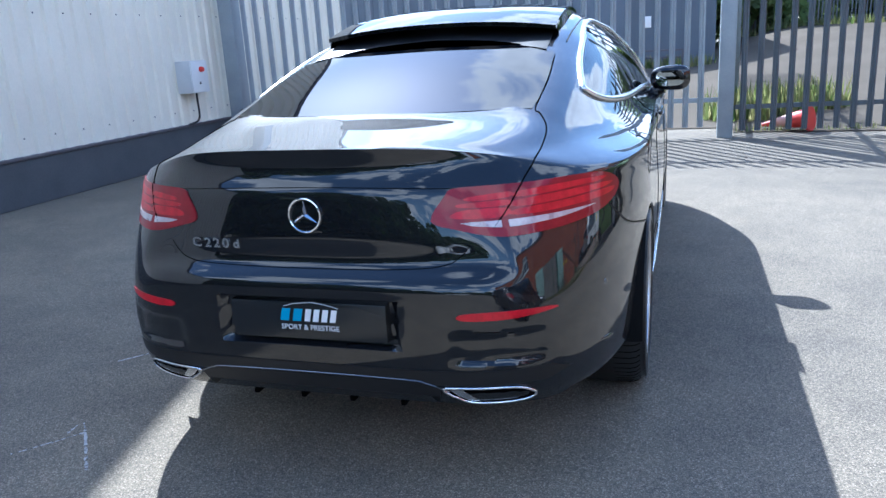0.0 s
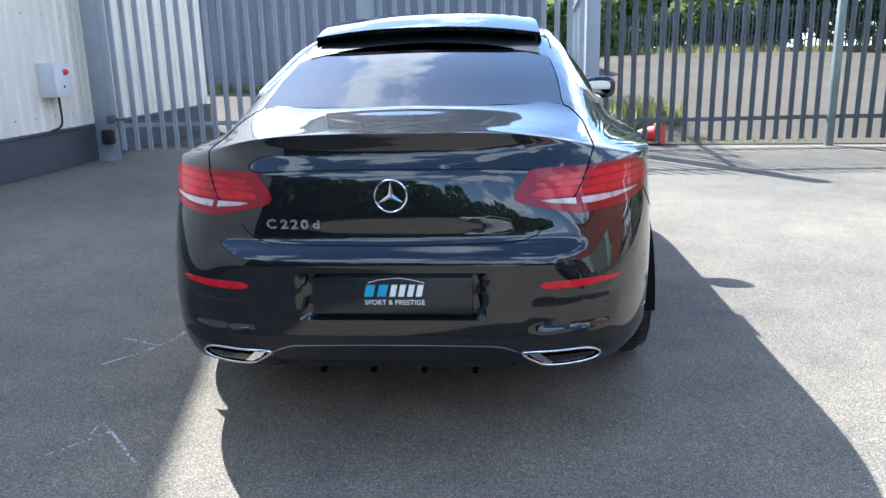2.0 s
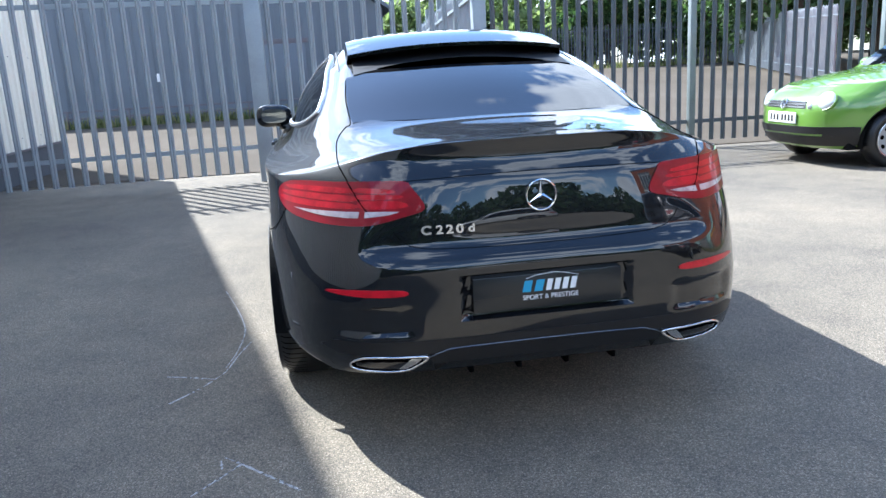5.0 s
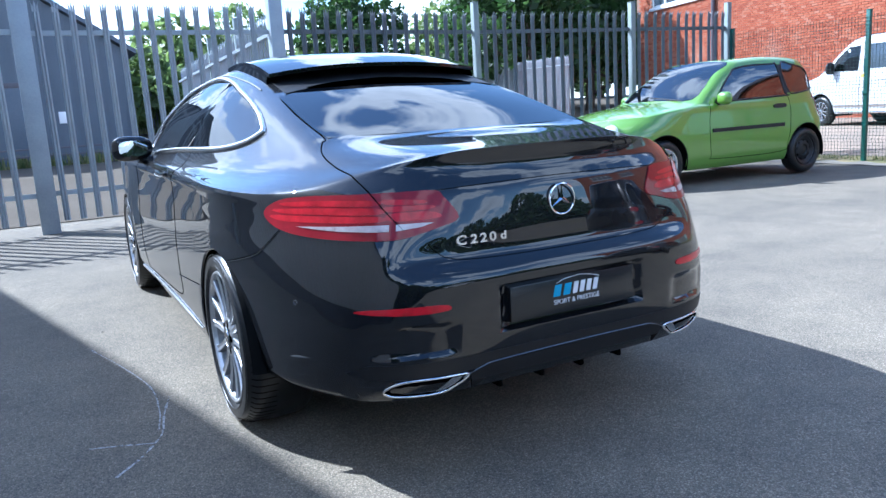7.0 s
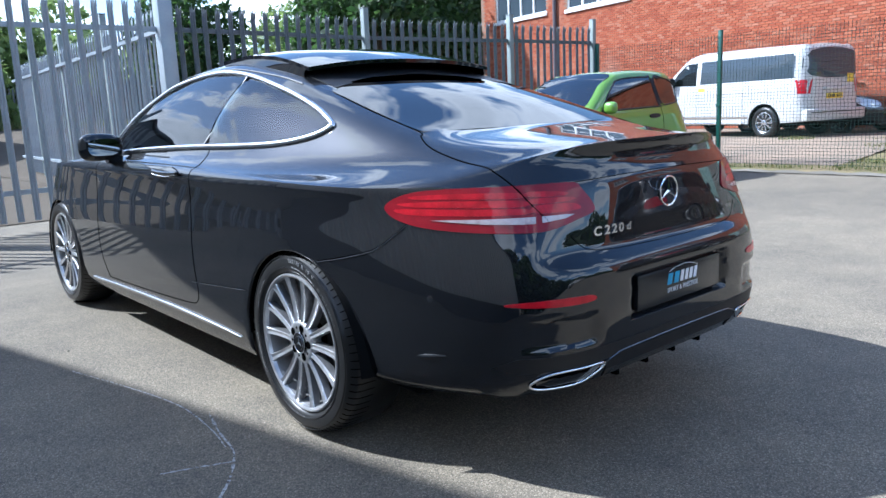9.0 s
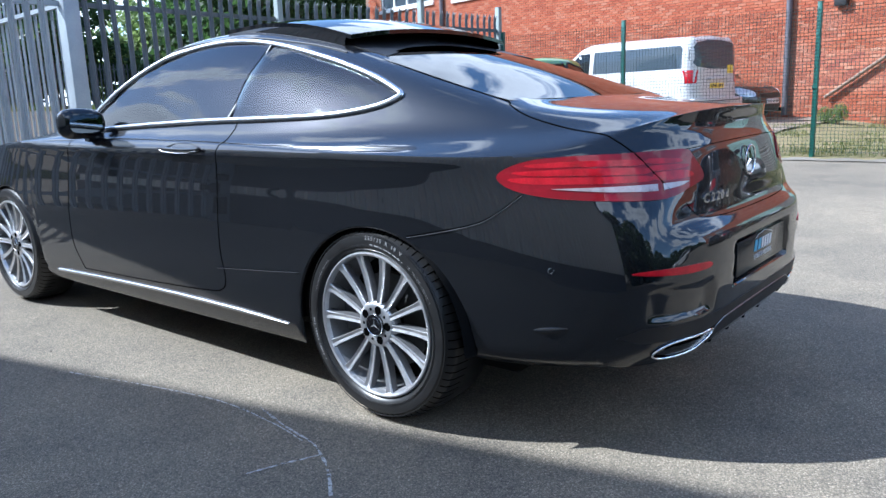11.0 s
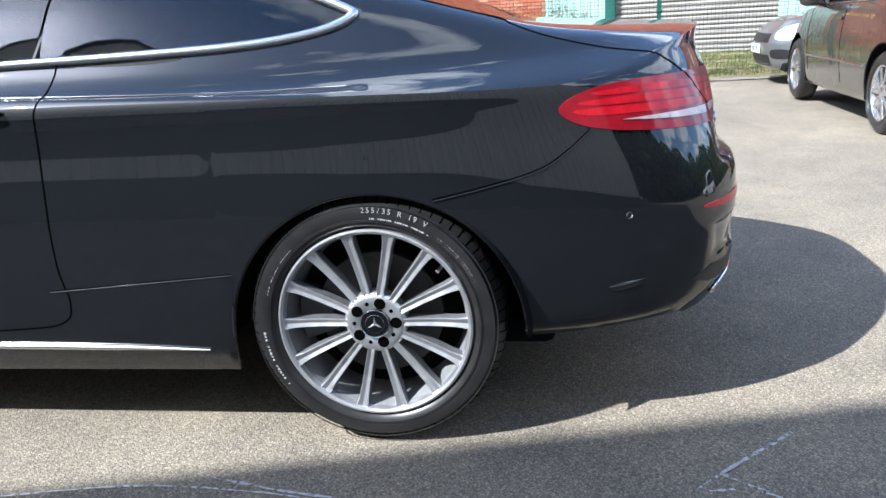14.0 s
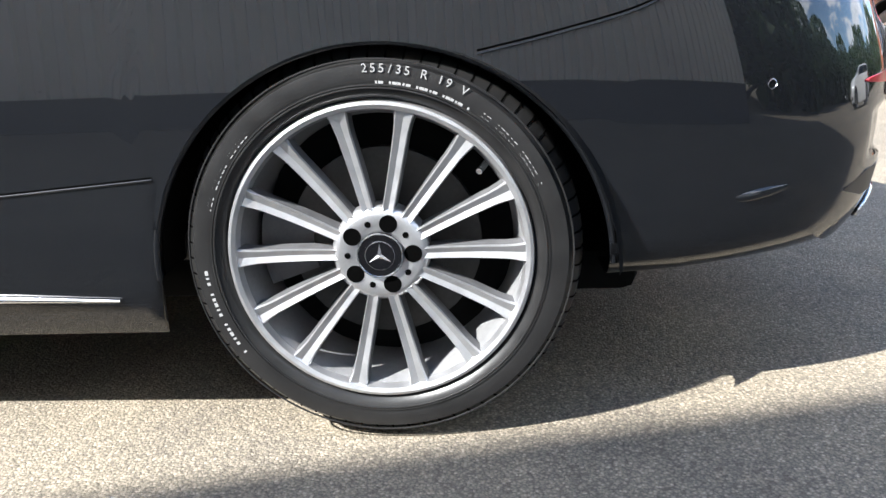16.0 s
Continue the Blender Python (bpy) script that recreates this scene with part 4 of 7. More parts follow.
    for s in (-1, 1):
        joint([(0.775, 0.995), (0.785, 0.93), (0.80, 0.86), (0.81, 0.70), (0.815, 0.5), (0.80, 0.40), (0.83, 0.345), (0.95, 0.325), (1.4, 0.305), (2.0, 0.29)], "side", s)
        joint([(2.0, 0.29), (2.08, 0.45), (2.05, 0.75), (2.0, 0.93)], "side", s)
        joint([(0.85, 0.432), (0.6, 0.452), (0.35, 0.472)], "side", s, 0.0018)
        joint([(-0.165, 0.645), (-0.28, 0.668), (-0.41, 0.70), (-0.48, 0.74), (-0.535, 0.785)], "side", s, 0.0022)
        for edge in ([(-0.165, 0.6400), (-0.28, 0.6630), (-0.41, 0.6950), (-0.48, 0.7350), (-0.535, 0.7800)], [(0.85, 0.4285), (0.6, 0.4485), (0.35, 0.4685)]):
            part("panel_edge", sh.line(edge, "side", 0.0018, 0.0010, s, 10, sides=8), BLACK_PAINT, car, smooth=60)
        # boot lid: from the rear window down to the lamp, through it, and along the lower edge
        way = [(0.535, 0.20, 1.22), (0.545, -0.05, 1.13), (0.545, -0.31, 1.06), (0.565, -0.345, 1.04), (0.59, -0.40, 1.01), (0.605, -0.47, 0.99), (0.61, -0.56, 0.97), (0.605, -0.66, 0.94), (0.595, -0.74, 0.912), (0.585, -0.785, 0.886), (0.565, -0.835, 0.84), (0.53, -0.875, 0.79)]
        pts = []
        for p in smooth_line([(s * x, y, z) for x, y, z in way], 8):
            q, nrm, _, _ = sh.tree.find_nearest(p)
            if q.z < 0.89:
                q = q + (q - Vector((0, 0, q.z))).normalized() * 0.0035
            pts.append(q)
        part("panel_gap", tube(bmesh.new(), pts, 0.0024, 6), DEEP_BLACK, car)
    joint([(-0.462, 0.738), (-0.44, 0.712), (-0.40, 0.690), (-0.30, 0.680), (0, 0.676), (0.30, 0.680), (0.40, 0.690), (0.44, 0.712), (0.462, 0.738)], "rear", 1, 0.0018)
    joint([(-0.52, 0.882), (-0.25, 0.893), (0, 0.896), (0.25, 0.893), (0.52, 0.882)], "rear", 1, 0.0018)

    # rear lamps, wrapped round the corner (degrees, height)
    lens = [(1.0, 0.805), (4.5, 0.868), (7.0, 0.886), (18, 0.888), (30, 0.887), (45, 0.886), (58, 0.879), (66, 0.862), (70.5, 0.838), (69.5, 0.815), (64, 0.792), (54, 0.774), (40, 0.763), (25, 0.757), (17, 0.760), (8, 0.780)]
    strip = [(53, 0.7975), (44, 0.7905), (36, 0.7850), (25, 0.7805), (21.5, 0.7805), (21.2, 0.7990), (30, 0.7990), (40, 0.7988), (47, 0.7985)]
    strip_in = [(19.5, 0.781), (12, 0.788), (8.5, 0.797), (12, 0.799), (19.3, 0.799)]
    bars = ([(66, 0.828), (62, 0.813), (45, 0.8095), (24, 0.808), (24, 0.823), (45, 0.828)], [(65, 0.845), (60, 0.835), (45, 0.833), (24, 0.829), (24.5, 0.846), (45, 0.851)], [(61, 0.865), (57, 0.856), (45, 0.857), (25, 0.853), (25.5, 0.868), (45, 0.872)], [(20.5, 0.808), (8, 0.808), (6, 0.818), (10, 0.830), (21, 0.829)], [(21.2, 0.835), (9, 0.836), (8.5, 0.846), (21.5, 0.849)], [(21.8, 0.855), (11, 0.852), (10.5, 0.862), (22, 0.869)])
    for s in (-1, 1):
        lamp = part("tail_lamp", sh.patch(rounded(lens, 4), "corner", 0.004, 0.012, 0.035, s, (0.0105, 1)), RED_LENS, car, "wrap-round red tail lamp with a clear strip", 40)
        part("clear_strip", sh.patch(strip, "corner", 0.0055, 0.004, 0.03, s, (0.0105, 1)), CLEAR_LENS, lamp, "clear lower strip")
        part("clear_strip", sh.patch(strip_in, "corner", 0.0055, 0.004, 0.03, s, (0.0105, 1)), CLEAR_LENS, lamp, "clear lower strip")
        for b in bars:
            part("light_bar", sh.patch(rounded(b, 3), "corner", 0.0048, 0.003, 0.03, s, (0.0105, 1)), RED_GLOW, lamp, "bright red light bar")
        part("reflector", sh.patch(rounded([(s * 0.445, 0.552), (s * 0.45, 0.569), (s * 0.56, 0.571), (s * 0.665, 0.566), (s * 0.672, 0.557), (s * 0.56, 0.549)], 4), "rear", 0.003, 0.006, 0.05), RED_GLOW, car, "slim red bumper reflector")
        # exhaust surround
        ring = rounded([(s * 0.385, 0.348), (s * 0.47, 0.352), (s * 0.575, 0.350), (s * 0.622, 0.325), (s * 0.60, 0.304), (s * 0.52, 0.297), (s * 0.455, 0.300), (s * 0.42, 0.318)], 6)
        ex = part("exhaust_trim", sh.line(ring[::2], "rear", 0.0040, 0.004, 1, 2, True, sides=8), CHROME, car, "chrome exhaust surround", 60)
        part("exhaust_mouth", sh.patch(ring, "rear", 0.001, 0.004, 0.04), DEEP_BLACK, ex)
        part("exhaust_wedge", sh.patch([(s * 0.402, 0.343), (s * 0.436, 0.345), (s * 0.478, 0.304), (s * 0.455, 0.304), (s * 0.424, 0.322)], "rear", 0.002, 0.003, 0.03), SATIN, ex, "bright inner wall of the exhaust")
        o = part("parking_sensor", sh.line(rounded([(-0.634, 0.572), (-0.626, 0.580), (-0.618, 0.572), (-0.626, 0.564)], 6), "side", 0.0006, 0.0006, s, 1, True, sides=5), SATIN, car)
        # side vents of the bumper and wheel-arch edges
        part("bumper_crease", sh.line([(-0.565, 0.392), (-0.60, 0.394), (-0.64, 0.399), (-0.70, 0.408)], "side", [0.002 + 0.010 * math.sin(math.pi * min(1.0, (k + 1.5) / 26)) ** 0.7 for k in range(25)], -0.0075, s, 8, sides=16), BLACK_PAINT, car)
        for yw in (arch_y, 2.84 + arch_y):
            arc = [(yw + arch * math.cos(a), hub_z + arch * math.sin(a)) for a in np.linspace(0.02, math.pi - 0.02, 60)]
            part("arch_edge", tube(bmesh.new(), [(s * (sh.wall(y, z) - 0.0075), y, z) for y, z in arc], 0.0065, 8), BLACK_PAINT, car, smooth=60)
            bm = bmesh.new()
            rims = [[bm.verts.new((s * (sh.wall(y, z) - d), y, z)) for y, z in arc] for d in (0.005, 0.032)]
            for i in range(len(arc) - 1):
                bm.faces.new((rims[0][i], rims[0][i + 1], rims[1][i + 1], rims[1][i]))
            part("arch_return", bm, GLOSS_BLACK, car)
            bm = bmesh.new()
            n = 30
            prof = [(s * 0.885, arch + 0.002), (s * 0.86, arch + 0.012), (s * 0.52, arch + 0.012)]
            rows = [[bm.verts.new((x, yw + r * math.cos(a), hub_z + r * math.sin(a))) for x, r in prof] for a in np.linspace(0.0, math.pi, n)]
            for i in range(n - 1):
                for j in range(2):
                    bm.faces.new((rows[i][j], rows[i][j + 1], rows[i + 1][j + 1], rows[i + 1][j]))
            bm.faces.new([r[2] for r in rows])
            part("wheel_liner", bm, LINER, car)
        # sill blade
        sill = sh.line([(0.44, 0.264), (0.70, 0.272), (1.2, 0.276), (1.8, 0.266), (2.3, 0.250)], "side", [0.0025 + 0.006 * min(1, k / 12) for k in range(41)], 0.004, s, 10, sides=10)
        part("sill_trim", sill, SATIN, car, "bright aluminium sill blade", 40)
        # door handle
        cup = part("handle_cup", sh.patch(rounded([(0.895, 0.890), (0.95, 0.910), (1.03, 0.918), (1.11, 0.910), (1.165, 0.890), (1.03, 0.876)], 6), "side", 0.0012, 0.002, 0.04, s), GLOSS_BLACK, car, "dark bowl behind the door handle")
        hnd = part("door_handle", sh.line([(0.885, 0.892), (0.95, 0.8885), (1.03, 0.887), (1.11, 0.8885), (1.175, 0.892)], "side", [0.004] + [0.0095] * 39 + [0.004], 0.013, s, 10, sides=10), BLACK_PAINT, car, "black handle with a chrome edge", 60)
        part("handle_strip", sh.line([(0.90, 0.884), (1.03, 0.878), (1.16, 0.884)], "side", 0.002, 0.018, s, 10), SATIN, hnd)
        bm = bmesh.new()
        ys = np.linspace(-0.372, -0.80, 26)
        lip = [[(s * (sh.wall(y, 0.333) + dx * (1 + 0.5 * max(0.0, -0.5 - y))), y, z + 0.03 * max(0.0, -0.5 - y)) for y in ys] for dx, z in ((-0.0015, 0.334), (-0.002, 0.320), (-0.008, 0.302), (-0.020, 0.285), (-0.038, 0.271), (-0.060, 0.262), (-0.20, 0.262))]
        rows = [[bm.verts.new(p) for p in r] for r in lip]
        for ra, rb in zip(rows, rows[1:]):
            for i in range(len(ys) - 1):
                bm.faces.new((ra[i], ra[i + 1], rb[i + 1], rb[i]))
        bmesh.ops.recalc_face_normals(bm, faces=bm.faces)
        part("lower_lip", bm, BLACK_PAINT, car, "rounded lip under the bumper", 60)
    # chrome keyhole side of the fuel flap
    joint([(0.05 + 0.075 * math.cos(a), 0.845 + 0.075 * math.sin(a)) for a in np.linspace(0, 2 * math.pi, 24)], "side", 1, 0.002)

    # lower rear: diffuser, bright line
    diff = [(-0.38, 0.352), (-0.30, 0.367), (0.30, 0.367), (0.38, 0.352), (0.36, 0.292), (0.30, 0.262), (-0.30, 0.262), (-0.36, 0.292)]
    part("valance", sh.patch([(-0.71, 0.378), (-0.66, 0.404), (0.66, 0.404), (0.71, 0.378), (0.66, 0.358), (-0.66, 0.358)], "rear", 0.0025, 0.006, 0.05), BLACK_PLASTIC, car, "matt black band above the exhausts", 40)
    d = part("diffuser", sh.patch(diff, "rear", 0.004, 0.02, 0.06), BLACK_PLASTIC, car, "matt black rear diffuser", 40)
    part("bright_line", sh.line([(-0.40, 0.338), (-0.34, 0.362), (-0.28, 0.371), (0, 0.374), (0.28, 0.371), (0.34, 0.362), (0.40, 0.338)], "rear", 0.0017, 0.0025, 1, 8), DARK_CHROME, d)
    for x in (-0.24, -0.08, 0.08, 0.24):
        part("fin", boxed((x - 0.008, -0.885, 0.254), (x + 0.008, -0.72, 0.30), 0.004), DEEP_BLACK, d)
    part("underbody", boxed((-0.70, -0.45, 0.19), (0.70, 3.35, 0.28), 0.03), LINER, car)
    # plate recess, show plate with its printed mark
    plate = part("show_plate", boxed((-0.238, -0.958, 0.476), (0.238, -0.936, 0.586), 0.003), SHOW_PLATE, car, "black dealer plate with a printed mark")
    bm = bmesh.new()
    for i, x in enumerate((-0.083, -0.045)):
        prism(bm, [(x, 0.530), (x + 0.026, 0.530), (x + 0.035, 0.566), (x + 0.009, 0.566)], -0.9595, -0.9585, "y")
    part("blue_mark", bm, BLUE_INK, plate, "two slanted blue bars")
    bm = bmesh.new()
    for i in range(4):
        x = -0.008 + i * 0.026
        prism(bm, [(x, 0.530), (x + 0.017, 0.530), (x + 0.025, 0.566), (x + 0.008, 0.566)], -0.9595, -0.9585, "y")
    tube(bm, [(x, -0.9588, z) for x, z in ((-0.07, 0.572), (-0.04, 0.581), (0.02, 0.587), (0.06, 0.581), (0.098, 0.571))], 0.0009, 5)
    part("white_mark", bm, WHITE_INK, plate, "four slanted white bars under a thin arc")
    me = letters("SPORT & PRESTIGE", 0.0215, 0.0004)
    me.transform(Matrix.Translation((0.008, -0.959, 0.511)) @ Matrix.Rotation(math.pi / 2, 4, "X"))
    bm = bmesh.new()
    bm.from_mesh(me)
    bpy.data.meshes.remove(me)
    part("plate_lettering", bm, WHITE_INK, plate, "small white capitals")
    # badge figures and the round emblem on the boot lid
    to = sh.onto("rear")
    bm = bmesh.new()
    for ch, x in (("C", -0.362), ("2", -0.322), ("2", -0.291), ("0", -0.260), ("d", -0.224)):
        me = letters(ch, 0.040 if ch != "d" else 0.036, 0.0016, 0.0011)
        p, nrm = to(x, 0.737)
        yaw = math.atan2(nrm.x, -nrm.y)
        me.transform(Matrix.Translation(p + nrm * 0.002) @ Matrix.Rotation(yaw, 4, "Z") @ Matrix.Rotation(math.pi / 2, 4, "X") @ Matrix.Diagonal((1.18, 0.95, 1, 1)))
        bm.from_mesh(me)
        bpy.data.meshes.remove(me)
    part("badge", bm, SATIN, car, "chrome model figures on the boot lid")
    p, nrm = to(0, 0.822)
    bm = bmesh.new()
    tube(bm, [(0, 0.0475 * math.cos(a), 0.0475 * math.sin(a)) for a in (2 * math.pi * i / 48 for i in range(48))], 0.0031, 8, True)
    for i in range(3):
        star_arm(bm, 2 * math.pi * i / 3, 0.047, 0.0075, -0.001, 0.006)
    bmesh.ops.transform(bm, matrix=Matrix.Translation(p + Vector((0, -0.005, 0))) @ Matrix.Rotation(-math.pi / 2, 4, "Z"), verts=bm.verts)
    part("emblem", bm, CHROME, car, "round chrome ring with three arms", 40)

    # glass roof panel, slid back over the roof
    roof = curve((0.2, 1.19), (0.45, 1.285), (0.7, 1.355), (1.0, 1.395), (1.3, 1.402))

    def panel(bm, lo, hi, zl, zr, th):
        n, rows = 12, []
        for j in range(7):
            f = j / 6
            y = lo + (hi - lo) * f
            w = 0.50 - 0.02 * f
            z = float(roof(y)) + zl + (zr - zl) * f
            rows.append([(x, y - 0.03 * (1 - (x / w) ** 2) * (1 - f), z - 0.034 * abs(x / w) ** 2.4) for x in np.linspace(-w, w, n + 1)])
        up = [[bm.verts.new(p) for p in r] for r in rows]
        dn = [[bm.verts.new((p[0], p[1], p[2] - th)) for p in r] for r in rows]
        for j in range(6):
            for i in range(n):
                bm.faces.new((up[j][i], up[j][i + 1], up[j + 1][i + 1], up[j + 1][i]))
                bm.faces.new((dn[j][i], dn[j + 1][i], dn[j + 1][i + 1], dn[j][i + 1]))
        edge = [(0, i) for i in range(n)] + [(j, n) for j in range(6)] + [(6, n - i) for i in range(n)] + [(6 - j, 0) for j in range(6)]
        for k in range(len(edge)):
            a, b = edge[k], edge[(k + 1) % len(edge)]
            bm.faces.new((up[a[0]][a[1]], dn[a[0]][a[1]], dn[b[0]][b[1]], up[b[0]][b[1]]))
        bmesh.ops.recalc_face_normals(bm, faces=bm.faces)
        return bm
    part("sunroof_panel", panel(bmesh.new(), 0.42, 1.22, 0.062, 0.014, 0.016), GLOSS_BLACK, car, "dark glass sunroof panel slid back over the roof", 40)
    for s in (-1, 1):
        bm = bmesh.new()
        seal = []
        for f in np.linspace(0, 1, 9):
            y, w = 0.45 + 0.76 * f, 0.50 - 0.02 * f
            z = float(roof(y)) + 0.062 - 0.048 * f - 0.040
            seal.append([bm.verts.new((s * (w - 0.004 + dx), y, z - dz)) for dx, dz in ((0.0, 0.0), (0.010, 0.030), (0.016, 0.085), (-0.03, 0.085))])
        for a, b in zip(seal, seal[1:]):
            for k in range(3):
                bm.faces.new((a[k], a[k + 1], b[k + 1], b[k]))
        part("roof_seal", bm, GLOSS_BLACK, car, "dark seal under the raised roof panel", 40)
    part("roof_frame", sh.patch([(-0.488, 0.25), (-0.25, 0.343), (0.0, 0.368), (0.25, 0.343), (0.488, 0.25), (0.475, 0.74), (-0.475, 0.74)], "top", 0.002, 0.006, 0.06), BLACK_PLASTIC, car)
    part("roof_liner", boxed((-0.43, 0.58, 1.255), (0.43, 1.42, 1.27), 0.005), BLACK_PLASTIC, car)
    for s in (-1, 1):
        part("lift_arm", boxed((s * 0.38 - 0.008, 0.72, 1.27), (s * 0.38 + 0.008, 0.95, 1.355), 0.003), BLACK_PLASTIC, car)
        # door mirrors
        m = new("door_mirror")
        m.parent = car
        m.matrix_basis = Matrix.Translation((s * 0.925, 1.76, 1.0))
        m["label"] = "black door mirror"
        bm = bmesh.new()
        bmesh.ops.create_uvsphere(bm, u_segments=24, v_segments=16, radius=1)
        for v in bm.verts:
            x, y, z = v.co
            sx = math.copysign(abs(x) ** 0.72, x)
            sz = math.copysign(abs(z) ** 0.70, z)
            v.co = (sx * 0.108, (y if y > 0 else y * 0.45) * 0.085, sz * 0.068 * (1 + 0.12 * s * x))
        part("housing", bm, BLACK_PAINT, m, smooth=80)
        bm = bmesh.new()
        ring = [(0.074 * math.copysign(abs(math.cos(a)) ** 0.6, math.cos(a)), 0.042 * math.copysign(abs(math.sin(a)) ** 0.6, math.sin(a))) for a in np.linspace(0, 2 * math.pi, 33)[:-1]]
        prism(bm, ring, -0.044, -0.036, "y")
        part("mirror_glass", bm, MIRROR, m)
        bm = bmesh.new()
        tube(bm, [(-s * 0.19, 0.04, -0.085), (-s * 0.12, 0.03, -0.080), (-s * 0.03, 0.02, -0.055)], [0.03, 0.026, 0.03], 10)
        part("stalk", bm, BLACK_PAINT, m, smooth=60)

    # roof fin
    part("roof_rail_strip", sh.line([(-0.545, 0.40), (-0.54, 0.7), (-0.535, 1.2), (-0.55, 1.55)], "top", 0.004, 0.0), BLACK_PLASTIC, car)
    part("roof_rail_strip", sh.line([(0.545, 0.40), (0.54, 0.7), (0.535, 1.2), (0.55, 1.55)], "top", 0.004, 0.0), BLACK_PLASTIC, car)

    part("body", sh.bm, BLACK_PAINT, car, "glossy black bodywork", 38)

    # wheels
    for s in (-1, 1):
        for yw, wd in ((0.0, 0.25), (2.84, 0.225)):
            w = wheel("wheel", car, (s * 0.886, yw, 0.331), 0.331, 0.2475, wd, 14, s, "fan", "multi-spoke silver alloy wheel with a low-profile tyre")
            if s < 0 and yw == 0:
                sidewall_text(w, "255/35 R 19 V", 0.2955, 0.0185, 14.5, 30)
                bm = bmesh.new()
                for a0, a1, n, r in ((-124, -94, 17, 0.2845), (-72, -44, 15, 0.279), (3, 33, 22, 0.2765), (38, 66, 16, 0.2800)):
                    for i, a in enumerate(np.linspace(a0, a1, n)):
                        if (i * 7 + n) % 6 == 0:
                            continue
                        w1 = 0.0016 + 0.0010 * (i * 5 % 3)
                        box(bm, (0.0066, -w1, r - 0.0032), (0.0076, w1, r + 0.0032), 0, Matrix.Rotation(-radians(a), 4, "X"))
                tagged(part("sidewall_print", bm, RUBBER_MARK, w, "faint raised bars round the tyre"), kind="stuff")
    # cabin
    for s in (-1, 1):
        bm = bmesh.new()
        box(bm, (s * 0.37 - 0.26, 1.05, 0.45), (s * 0.37 + 0.26, 1.62, 0.60), 0.06)
        box(bm, (s * 0.37 - 0.25, 0.86, 0.55), (s * 0.37 + 0.25, 1.06, 1.06), 0.07, Matrix.Translation((0, 0.95, 0.6)) @ Matrix.Rotation(0.22, 4, "X") @ Matrix.Translation((0, -0.95, -0.6)))
        box(bm, (s * 0.37 - 0.12, 0.80, 1.03), (s * 0.37 + 0.12, 0.88, 1.15), 0.038)
        part("front_seat", bm, LEATHER, car, smooth=50)
    bm = bmesh.new()
    box(bm, (-0.62, 0.10, 0.50), (0.62, 0.62, 0.66), 0.06)
    box(bm, (-0.60, -0.08, 0.62), (0.60, 0.14, 1.02), 0.07)
    part("rear_seat", bm, LEATHER, car, smooth=50)
    part("parcel_shelf", boxed((-0.60, -0.40, 0.955), (0.60, 0.02, 0.975), 0.005), BLACK_PLASTIC, car)
    part("dashboard", boxed((-0.70, 1.95, 0.55), (0.70, 2.30, 0.93), 0.08), BLACK_PLASTIC, car, smooth=60)
    part("cabin_floor", boxed((-0.74, -0.1, 0.28), (0.74, 2.3, 0.34), 0.02), BLACK_PLASTIC, car)
    bm = bmesh.new()
    tube(bm, [(0.37 + 0.18 * math.cos(a), 1.80 + 0.06 * math.sin(a), 0.90 + 0.17 * math.sin(a)) for a in (2 * math.pi * i / 28 for i in range(28))], 0.014, 8, True)
    box(bm, (0.20, 1.79, 0.88), (0.54, 1.82, 0.92), 0.01)
    part("steering_wheel", bm, LEATHER, car)
    return car


build_coupe()


# ---- ground ----
def fall(x):
    """The tarmac falls gently away towards the brick building."""
    return -0.0085 * max(0.0, min(x, 9.5) - 1.5) - 0.011 * max(0.0, min(x, 17.5) - 9.5)


def build_ground():
    xs = [-900, -60, -12, 1.5, 9.5, 17.5, 60, 900]
    vs = [(x, y, fall(x)) for y in (-900, -60, 60, 900) for x in xs]
    n = len(xs)
    me = bpy.data.meshes.new("ground")
    me.from_pydata(vs, [], [(j * n + i, j * n + i + 1, (j + 1) * n + i + 1, (j + 1) * n + i) for j in range(3) for i in range(n - 1)])
    me.materials.append(ASPHALT)
    tagged(new("ground", me), "grey worn tarmac yard with fine stone chips", "ground", kind="structure")


build_ground()


